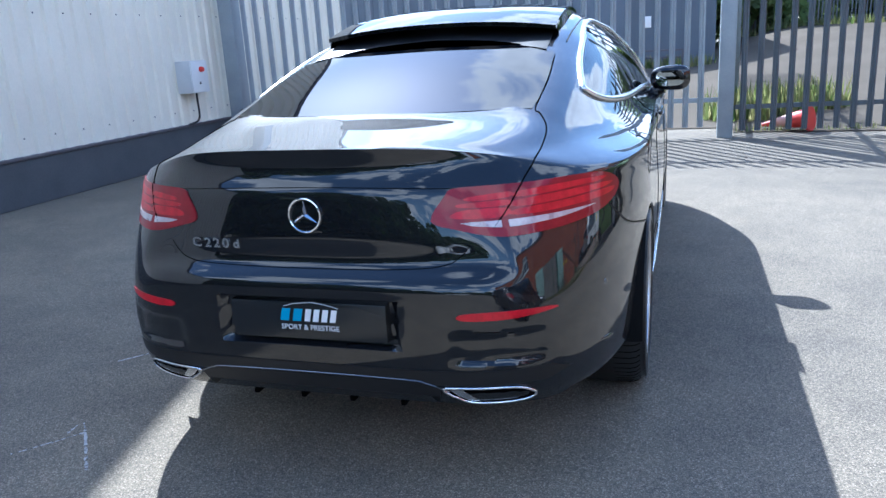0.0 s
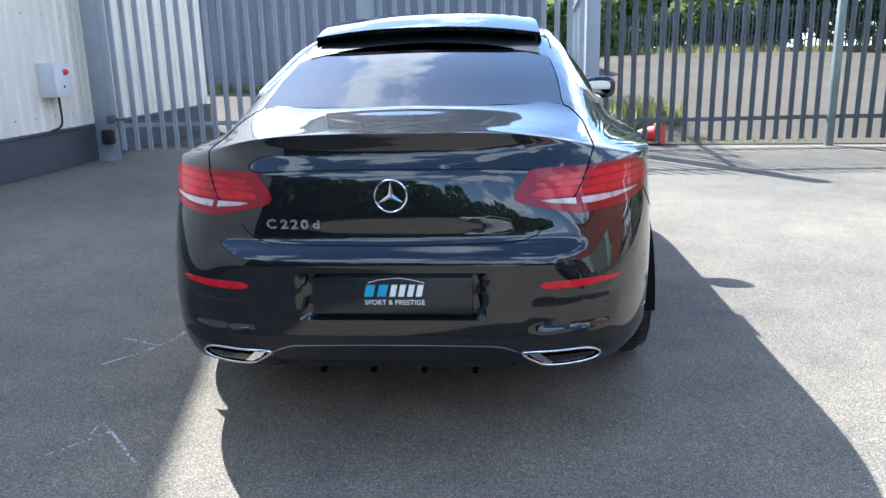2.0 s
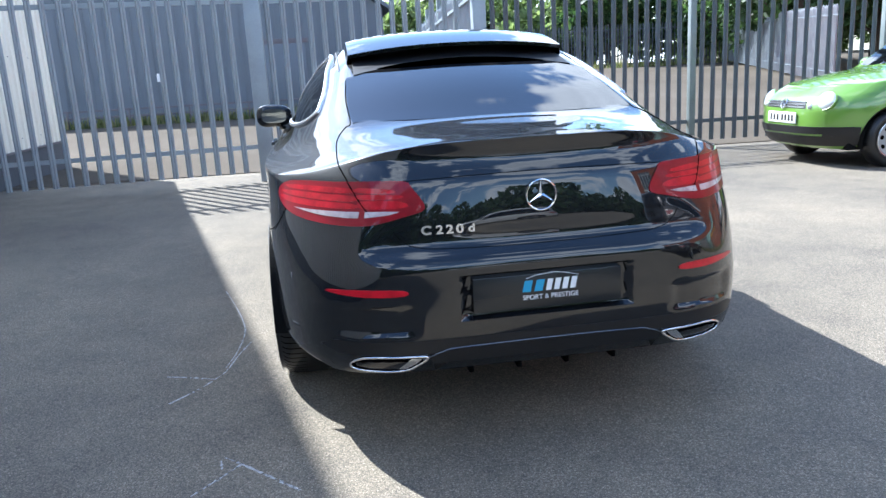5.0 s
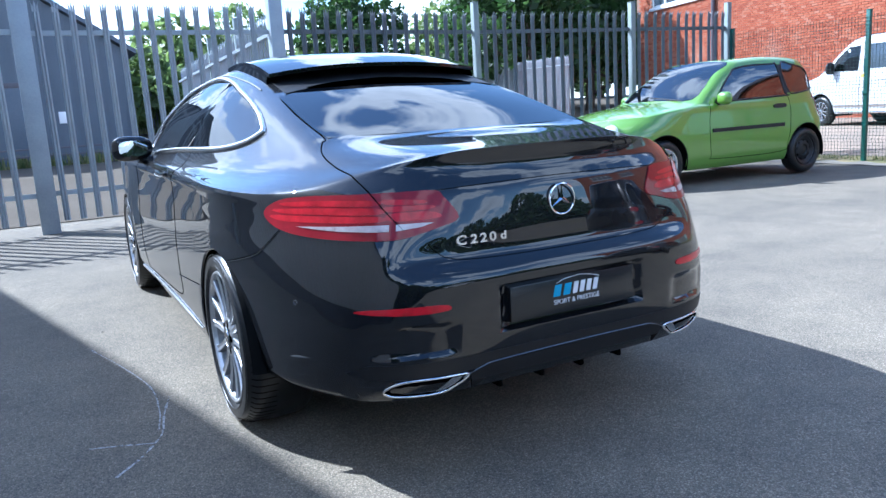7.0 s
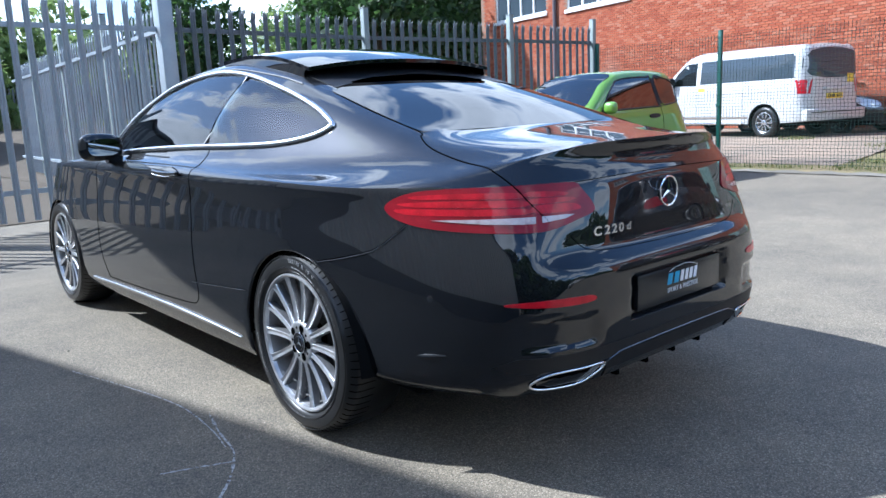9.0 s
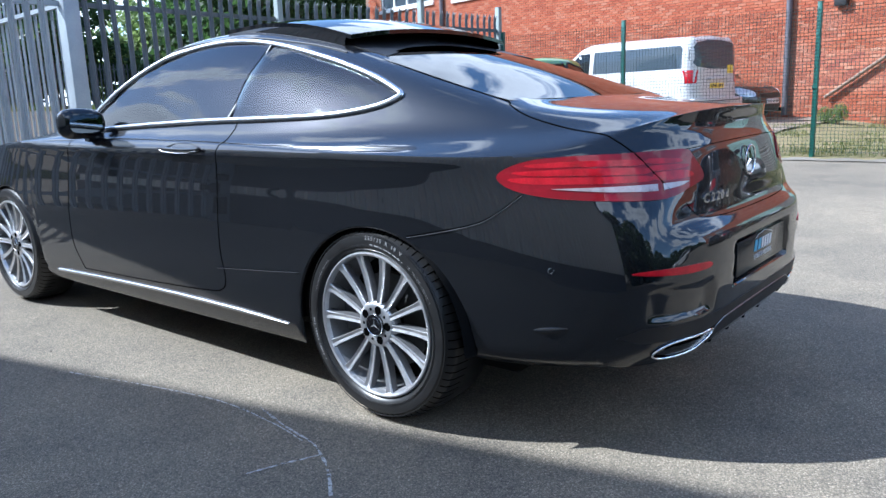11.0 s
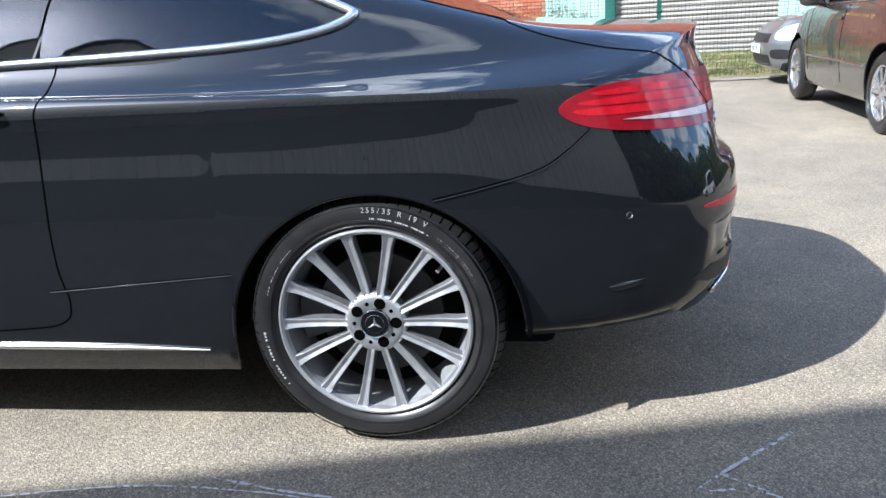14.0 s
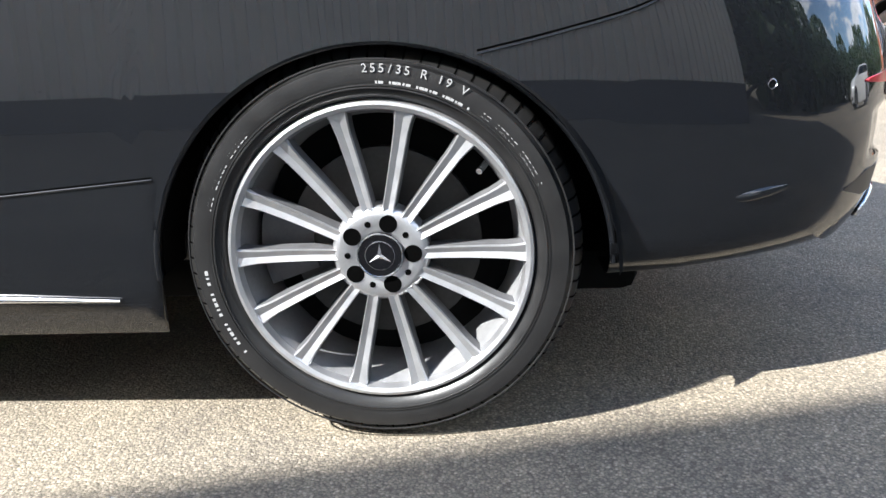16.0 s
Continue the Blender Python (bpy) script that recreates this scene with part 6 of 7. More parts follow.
def build_mesh_fence(a, b, label):
    a, b = Vector((*a, 0)), Vector((*b, 0))
    ln = (b - a).length
    f = thing("mesh_fence", label, "fence", Matrix.Translation(a + Vector((0, 0, fall(a.x)))) @ Matrix.Rotation(math.atan2((b - a).y, (b - a).x), 4, "Z"), "mesh fence panels")
    p = part("post", boxed((-0.03, -0.03, -0.02), (0.03, 0.03, 2.20), 0.004), GREEN_STEEL, f, "green square post")
    part("post_cap", boxed((-0.033, -0.033, 2.20), (0.033, 0.033, 2.215), 0.004), GREEN_STEEL, p)
    part("clamp", boxed((-0.038, -0.045, 1.0), (0.038, 0.0, 1.05), 0.004), GREEN_STEEL, p)
    fold = [(0.08, 0), (0.30, 0), (0.35, 0.03), (0.40, 0), (1.0, 0), (1.05, 0.03), (1.10, 0), (1.75, 0), (1.80, 0.03), (1.85, 0), (2.14, 0)]
    bm = bmesh.new()
    k = 0.05
    while k < ln:
        tube(bm, [(k, -0.04 - d, z) for z, d in fold], 0.003, 3)
        k += 0.052
    tagged(part("mesh_infill", bm, WIRE_STEEL, f), kind="stuff")
    bm = bmesh.new()
    for k in range(41):
        z = 0.10 + 0.05 * k
        d = 0.03 if k in (5, 19, 34) else 0.0
        tube(bm, [(0, -0.04 - d, z), (ln, -0.04 - d, z)], 0.003, 3)
    tagged(part("cross_wire_grid", bm, WIRE_STEEL, f), kind="stuff")
    return f


posts = [(9.50, 6.70), (9.55, 4.28), (9.52, 1.24), (9.30, -2.06), (9.25, -5.4), (9.2, -8.8)]
for a, b in zip(posts, posts[1:]):
    build_mesh_fence(a, b, "green welded mesh fence panel with its post")


def build_brick_building():
    ux, uy = 0.2148, 0.9766
    at = Matrix(((ux, -uy, 0, 17.2), (uy, ux, 0, 0), (0, 0, 1, 0), (0, 0, 0, 1)))
    b = thing("brick_building", "red brick works building with white windows and a roller shutter", "building", at)
    u0, u1, top = -17.4, 23.4, 7.0
    holes = [(13.9, 17.3, 4.50, 6.3), (18.6, 22.2, 4.58, 6.3), (-1.88, -0.42, -0.2, 3.4), (-5.69, -1.88, -0.2, 3.4), (-7.74, -5.69, -0.2, 3.4)]
    holes += [(u, u + 2.6, z, z + 1.6) for u in (-12.0, -16.2) for z in (1.0, 4.4)]
    # wall with its openings, strip by strip
    bm = boxed((u0, -8.0, -0.3), (u1, -0.30, top), 0.0)
    cuts = sorted({u0, u1} | {u for h in holes for u in h[:2]})
    for lo, hi in zip(cuts, cuts[1:]):
        z = -0.3
        for h in sorted((h for h in holes if h[0] < (lo + hi) / 2 < h[1]), key=lambda h: h[2]):
            if h[2] > z + 0.01:
                box(bm, (lo, -0.299, z), (hi, -0.012, h[2]))
            z = h[3]
        box(bm, (lo, -0.299, z), (hi, -0.012, top))
    part("wall", bm, MORTAR, b, smooth=None)
    # bricks, course by course
    L, H = 0.225, 0.075
    vs, fs, keep = [], [], []
    rng = np.random.RandomState(4)
    for r in range(-3, int(top / H)):
        z = r * H
        off = 0.5 * L if r % 2 else 0.0
        for k in range(int((u1 - u0) / L) - 1):
            u = u0 + off + k * L
            c, m = u + 0.107, z + 0.033
            if any(h[0] - 0.06 < c < h[1] + 0.06 and h[2] - 0.02 < m < h[3] + 0.02 for h in holes):
                continue
            d = rng.uniform(-0.002, 0.003)
            if 0.2 < c < 3.4 and 0.75 < m < 1.75:
                keep.append((u, z, d))
                continue
            base = len(vs)
            y0, y1 = -0.012, d
            vs += [(u, y0, z), (u + 0.215, y0, z), (u + 0.215, y0, z + 0.065), (u, y0, z + 0.065), (u + 0.003, y1, z + 0.003), (u + 0.212, y1, z + 0.003), (u + 0.212, y1, z + 0.062), (u + 0.003, y1, z + 0.062)]
            fs += [(base + 4, base + 7, base + 6, base + 5), (base, base + 4, base + 5, base + 1), (base + 1, base + 5, base + 6, base + 2), (base + 2, base + 6, base + 7, base + 3), (base + 3, base + 7, base + 4, base)]
    me = bpy.data.meshes.new("brickwork")
    me.from_pydata(vs, [], fs)
    me.materials.append(BRICK)
    o = new("brickwork", me)
    o.parent = b
    tagged(o, kind="stuff")
    for i, (lo, hi, z0, z1) in enumerate(holes):
        if z0 > 0.5:
            w = part("window", boxed((lo, -0.14, z0), (hi, -0.10, z1), 0.0), WINDOW_GLASS, b, "white-framed window")
            n = 4
            for k in range(n + 1):
                x = lo + (hi - lo) * k / n
                part("window_bar", boxed((x - 0.045, -0.10, z0), (x + 0.045, -0.04, z1), 0.006), WINDOW_WHITE, w)
            for z in (z0 + 0.04, z0 + (z1 - z0) * 0.62, z1 - 0.04):
                part("window_bar", boxed((lo, -0.098, z - 0.04), (hi, -0.045, z + 0.04), 0.006), WINDOW_WHITE, w)
            part("sill", boxed((lo - 0.08, -0.09, z0 - 0.12), (hi + 0.08, 0.07, z0), 0.012), WINDOW_WHITE, b, "pale window sill")
    # teal boarding, green stanchion, roller shutter
    for k in range(8):
        x = -1.88 + k * 0.1825
        part("board", boxed((x + 0.003, -0.06, -0.15), (x + 0.1795, -0.005, 3.4), 0.006), TEAL, b, "faded teal board")
    for k in range(10):
        x = -7.74 + k * 0.205
        part("board", boxed((x + 0.003, -0.06, -0.15), (x + 0.202, -0.005, 3.4), 0.006), TEAL, b, "faded teal board")
    part("stanchion", boxed((-2.12, -0.05, -0.2), (-1.88, 0.10, 3.5), 0.01), GREEN_STEEL, b, "green steel stanchion")
    sh = part("roller_shutter", boxed((-5.69, -0.12, -0.2), (-2.12, -0.09, 3.4), 0.0), SHUTTER, b, "grey roller shutter, shut")
    sl = bpy.data.meshes.new("slat")
    b2 = bmesh.new()
    prism(b2, [(-0.09, 0.0), (-0.055, 0.02), (-0.045, 0.05), (-0.06, 0.085), (-0.09, 0.105)], -5.69, -2.12)
    b2.to_mesh(sl)
    b2.free()
    sl.materials.append(SHUTTER)
    for k in range(32):
        piece("slat", sl, sh, Matrix.Translation((0, 0, k * 0.11 - 0.13)))
    part("electric_box", boxed((-1.86, 0.0, 0.45), (-1.66, 0.10, 0.75), 0.01), PIPE_GREY, b, "dark switch box")
    # pipes and the leaning bar
    bm = bmesh.new()
    tube(bm, [(4.10, 0.09, 0.2), (4.10, 0.09, 7.4)], 0.075, 12)
    for z in (1.6, 3.6, 5.6):
        tube(bm, [(4.10, 0.09, z), (4.10, 0.09, z + 0.07)], 0.09, 12)
    part("downpipe", bm, PIPE_GREY, b, "dark grey downpipe", 50)
    bm = bmesh.new()
    tube(bm, [(17.95, 0.09, 0.2), (17.95, 0.09, 7.4)], 0.075, 12)
    part("downpipe", bm, PIPE_GREY, b, "dark grey downpipe", 50)
    bm = bmesh.new()
    tube(bm, [(3.1, 0.10, 0.62), (-0.6, 0.06, 3.12)], 0.045, 8)
    part("slanted_pipe", bm, RUST, b, "rusty pipe fixed aslant on the brickwork", 50)
    part("wall_lamp", boxed((2.70, 0.0, 2.72), (3.0, 0.16, 3.0), 0.03), DARK_INK, b, "dark bulkhead lamp")
    part("roof_edge", boxed((u0 - 0.1, -8.1, top), (u1 + 0.1, 0.12, top + 0.22), 0.01), PIPE_GREY, b)
    bk = bpy.data.meshes.new("brick")
    b2 = bmesh.new()
    prism(b2, [(0, 0), (0.215, 0), (0.215, 0.065), (0, 0.065)], -0.012, -0.003, "y")
    inner = [b2.verts.new((x, 0.0, z)) for x, z in ((0.003, 0.003), (0.212, 0.003), (0.212, 0.062), (0.003, 0.062))]
    b2.faces.new(inner[::-1])
    ring = [v for v in b2.verts if abs(v.co.y + 0.003) < 1e-5]
    ring.sort(key=lambda v: math.atan2(v.co.z - 0.0325, v.co.x - 0.1075))
    inner.sort(key=lambda v: math.atan2(v.co.z - 0.0325, v.co.x - 0.1075))
    for i in range(4):
        b2.faces.new((ring[i], ring[(i + 1) % 4], inner[(i + 1) % 4], inner[i]))
    bmesh.ops.recalc_face_normals(b2, faces=b2.faces)
    b2.to_mesh(bk)
    b2.free()
    bk.materials.append(BRICK)
    bk2 = bk.copy()
    bk2.materials[0] = BRICK_ALONE
    for u, z, d in keep:
        piece("brick", bk2, b, Matrix.Translation((u, d, z)))
    sg = thing("direction_sign", "yellow wall sign with dark capitals fixed to the brickwork", "sign", at @ Matrix.Translation((0.04, 0.02, 1.84)))
    part("board", boxed((-0.49, 0.0, -0.105), (0.49, 0.012, 0.105), 0.004), SIGN_YELLOW, sg)
    me = letters("DIRECTOR", 0.158, 0.002, 0.005)
    me.transform(Matrix.Translation((0, 0.014, 0)) @ Matrix.Rotation(math.pi, 4, "Z") @ Matrix.Rotation(math.pi / 2, 4, "X"))
    bm = bmesh.new()
    bm.from_mesh(me)
    bpy.data.meshes.remove(me)
    part("lettering", bm, DARK_INK, sg, "dark capitals")


BRICK_ALONE = grained("single_brick", (0.48, 0.145, 0.07), (0.34, 0.09, 0.045), 3.0, 60, 0.85, 0.3, own=False, depth=0.004)
info = BRICK_ALONE.node_tree.nodes.new("ShaderNodeObjectInfo")
wire(BRICK_ALONE, ramp(BRICK_ALONE, info.outputs["Random"], [(0.0, (0.22, 0.06, 0.036)), (0.4, (0.33, 0.10, 0.053)), (0.8, (0.38, 0.14, 0.075)), (1.0, (0.42, 0.20, 0.12))]), bsdf(BRICK_ALONE).inputs["Base Color"])
build_brick_building()
spots = [(x, y, verge_height(x, y) - 0.005, r, int(420 * r)) for x, y, r in zip(np.random.RandomState(1).uniform(9.9, 16.4, 190), np.random.RandomState(2).uniform(-10, 3.0, 190), np.random.RandomState(8).uniform(0.15, 0.6, 190))]
spots += [(9.7, y, fall(9.7) + 0.03, 0.22, 40) for y in np.arange(-10, 6.5, 0.35)] + [(13.3, 4.7, verge_height(13.3, 4.7) + 0.01, 0.35, 260), (12.6, 2.4, verge_height(12.6, 2.4), 0.3, 120)]
blades("verge_grass", spots, GRASS, "patchy dry grass on the verge", 6, (0.02, 0.09), 0.007)
blades("dry_stalks", [(16.55 + 0.12 * math.sin(5 * y), y, fall(16.5) + 0.045, 0.28, 46) for y in np.arange(-1.6, 1.7, 0.16)] + [(16.5, y, fall(16.5) + 0.045, 0.2, 22) for y in np.arange(-8.0, -1.7, 0.4)] + [(x, -0.6 + 0.5 * math.sin(3 * x), fall(x) + 0.045, 0.5, 50) for x in np.arange(13.0, 16.4, 0.5)], DRY_GRASS, "tall dead grass at the foot of the brick wall", 11, (0.10, 0.52), 0.007)


def bush(at, size, mat, label, seed):
    rng = np.random.RandomState(seed)
    t = thing("bush", label, "bush", Matrix.Translation(at))
    bm = bmesh.new()
    vs, fs = [], []
    for k in range(7):
        a = k * 0.9 + seed
        tip = (0.5 * size * math.cos(a), 0.4 * size * math.sin(a), size * rng.uniform(0.5, 1.0))
        tube(bm, [(0, 0, -0.05), (tip[0] * 0.5, tip[1] * 0.5, tip[2] * 0.6), tip], [0.015, 0.01, 0.004], 5)
        leaf_cloud((vs, fs), tip, (0.28 * size, 0.28 * size, 0.34 * size), 340, 0.020, rng)
    part("stems", bm, BARK, t)
    me = bpy.data.meshes.new("leaves")
    me.from_pydata(vs, [], fs)
    me.materials.append(mat)
    o = new("leaves", me)
    o.parent = t


bush((16.55, -0.95, fall(16.5) + 0.05), 1.15, LEAF_DRY, "straggling dry bush against the teal boards", 2)
bush((16.6, -0.25, fall(16.5) + 0.05), 0.75, LEAF_DRY, "straggling dry bush against the brickwork", 5)
bush((16.2, 2.5, fall(16.5) + 0.05), 0.5, LEAF_LIGHT, "low pale flowering bush by the wall", 7)

# chalky scuff lines on the tarmac
def scuff(pts, width, label):
    line = smooth_line([(x, y, 0.004) for x, y in pts], 8)
    bm = bmesh.new()
    rows = []
    rng = random.Random(int(abs(pts[0][0]) * 1000))
    for i, p in enumerate(line):
        q = line[min(i + 1, len(line) - 1)] - line[max(i - 1, 0)]
        n = Vector((-q.y, q.x, 0)).normalized() * width * rng.uniform(0.25, 1.3)
        rows.append((bm.verts.new(p - n), bm.verts.new(p + n)))
    for a, b in zip(rows, rows[1:]):
        bm.faces.new((a[0], a[1], b[1], b[0]))
    tagged(finish("ground_mark", bm, CHALK), label, "ground mark", kind="structure")


scuff([(-1.29, 1.38), (-1.18, 0.95), (-1.11, 0.58), (-1.12, 0.27), (-1.15, 0.08)], 0.0035, "faint pale arc scuffed on the tarmac")
scuff([(-1.06, 0.42), (-1.11, 0.22), (-1.14, 0.05), (-1.18, -0.04), (-1.24, -0.14), (-1.33, -0.25)], 0.0055, "pale scuffed line scratched across the tarmac")
scuff([(-1.18, -0.04), (-1.29, 0.01), (-1.39, 0.05)], 0.0055, "pale scuffed line scratched across the tarmac")
scuff([(-0.81, -1.03), (-0.91, -0.92), (-1.0, -0.82), (-1.06, -0.76)], 0.0055, "pale scuffed line scratched across the tarmac")
scuff([(-1.07, -0.78), (-1.06, -0.84)], 0.0055, "pale scuffed line scratched across the tarmac")
scuff([(-1.0, -0.82), (-1.09, -0.93), (-1.15, -1.0)], 0.0055, "pale scuffed line scratched across the tarmac")


def loose_stones():
    """Small stones and crumbs scattered over the tarmac."""
    rng = np.random.RandomState(12)
    vs, fs = [], []
    for k in range(420):
        if k < 300:
            x, y = rng.uniform(-4.5, 8.5), rng.uniform(-4.0, 6.2)
        else:
            x, y = rng.uniform(-4.6, 9.0), 6.35 + 0.35 * rng.rand() ** 2
        if -1.0 < x < 1.0 and -1.0 < y < 3.8:
            continue
        r = 0.0025 + 0.006 * rng.rand() ** 3
        base = len(vs)
        a0 = rng.uniform(0, 6.28)
        ring = [(x + r * rng.uniform(0.7, 1.2) * math.cos(a0 + i * 1.2566), y + r * rng.uniform(0.7, 1.2) * math.sin(a0 + i * 1.2566), fall(x) - 0.0005) for i in range(5)]
        vs += ring + [(x + rng.uniform(-0.3, 0.3) * r, y + rng.uniform(-0.3, 0.3) * r, fall(x) + r * rng.uniform(0.6, 1.1))]
        fs += [(base + i, base + (i + 1) % 5, base + 5) for i in range(5)]
    me = bpy.data.meshes.new("loose_stones")
    me.from_pydata(vs, [], fs)
    me.materials.append(GRAVEL)
    tagged(new("loose_stones", me), "small loose stones scattered over the tarmac", "stones", kind="stuff")


loose_stones()

# fixings of the cladding
bm = bmesh.new()
for k in range(82):
    y = -6.0 + 0.19 * k + 0.71 * 0.19
    for z in (0.62, 1.75, 2.9):
        if z < gable_top(y) - 0.2 and k % 2 == 0:
            box(bm, (-4.834, y - 0.007, z - 0.007), (-4.827, y + 0.007, z + 0.007))
screws = finish("cladding_screws", bm, PIPE_GREY)
screws.parent = bpy.data.objects["wall_west"]
tagged(screws, kind="stuff")


# ---- the other parked vehicles ----
def plate_bars(parent, y, z, mat, facing, label):
    p = part("number_plate", boxed((-0.26, min(y, y + facing * 0.012), z - 0.056), (0.26, max(y, y + facing * 0.012), z + 0.056), 0.003), mat, parent, label)
    bm = bmesh.new()
    for k in range(7):
        x = -0.20 + k * 0.062 + (0.025 if k > 3 else 0)
        box(bm, (x - 0.018, y + facing * 0.012, z - 0.032), (x + 0.018, y + facing * 0.0135, z + 0.032))
    tagged(part("plate_bars", bm, DARK_INK, p), kind="stuff")


def mirror_on(car, at, paint, s, size=(0.10, 0.07, 0.075)):
    bm = bmesh.new()
    bmesh.ops.create_uvsphere(bm, u_segments=18, v_segments=12, radius=1)
    for v in bm.verts:
        v.co = (math.copysign(abs(v.co.x) ** 0.7, v.co.x) * size[0] + at[0], v.co.y * size[1] * (1 if v.co.y > 0 else 0.5) + at[1], math.copysign(abs(v.co.z) ** 0.7, v.co.z) * size[2] + at[2])
    m = part("door_mirror", bm, paint, car, smooth=80)
    bm = bmesh.new()
    tube(bm, [(at[0] - s * 0.16, at[1] + 0.03, at[2] - size[2]), (at[0] - s * 0.03, at[1] + 0.02, at[2] - size[2] * 0.6)], 0.022, 8)
    part("mirror_arm", bm, BLACK_PLASTIC, m)


def wheels_on(car, axles, track, radius, rim, spokes, label, arch_r, sh, style="plain", liner_in=0.4, bare=()):
    for s in (-1, 1):
        for y in axles:
            wheel("wheel", car, (s * track, y, radius), radius, rim, 0.18, spokes, s, "steel" if y in bare else style, "bare black steel wheel" if y in bare else label)
            arc = [(y + arch_r * math.cos(a), radius + arch_r * math.sin(a)) for a in np.linspace(-0.1, math.pi + 0.1, 40)]
            part("arch_edge", tube(bmesh.new(), [(s * (sh.wall(yy, zz) - 0.006), yy, zz) for yy, zz in arc], 0.008, 6), LINER, car)
            bm = bmesh.new()
            prof = [(s * (track - 0.005), arch_r + 0.001), (s * liner_in, arch_r + 0.006)]
            rows = [[bm.verts.new((x, y + r * math.cos(a), radius + r * math.sin(a))) for x, r in prof] for a in np.linspace(-0.25, math.pi + 0.25, 24)]
            for i in range(23):
                bm.faces.new((rows[i][0], rows[i][1], rows[i + 1][1], rows[i + 1][0]))
            bm.faces.new([r[1] for r in rows])
            part("wheel_liner", bm, LINER, car)


def cabin(car, x, y0, y1, z0, z1):
    part("cabin_floor", boxed((-x, y0, z0), (x, y1, z0 + 0.05), 0.01), LINER, car)
    for s in (-1, 1):
        bm = bmesh.new()
        ym = y0 + (y1 - y0) * 0.52
        box(bm, (s * x * 0.5 - 0.22, ym, z0 + 0.1), (s * x * 0.5 + 0.22, ym + 0.5, z0 + 0.32), 0.05)
        box(bm, (s * x * 0.5 - 0.22, ym - 0.12, z0 + 0.2), (s * x * 0.5 + 0.22, ym + 0.04, z1), 0.06)
        part("seat", bm, LEATHER, car, smooth=50)


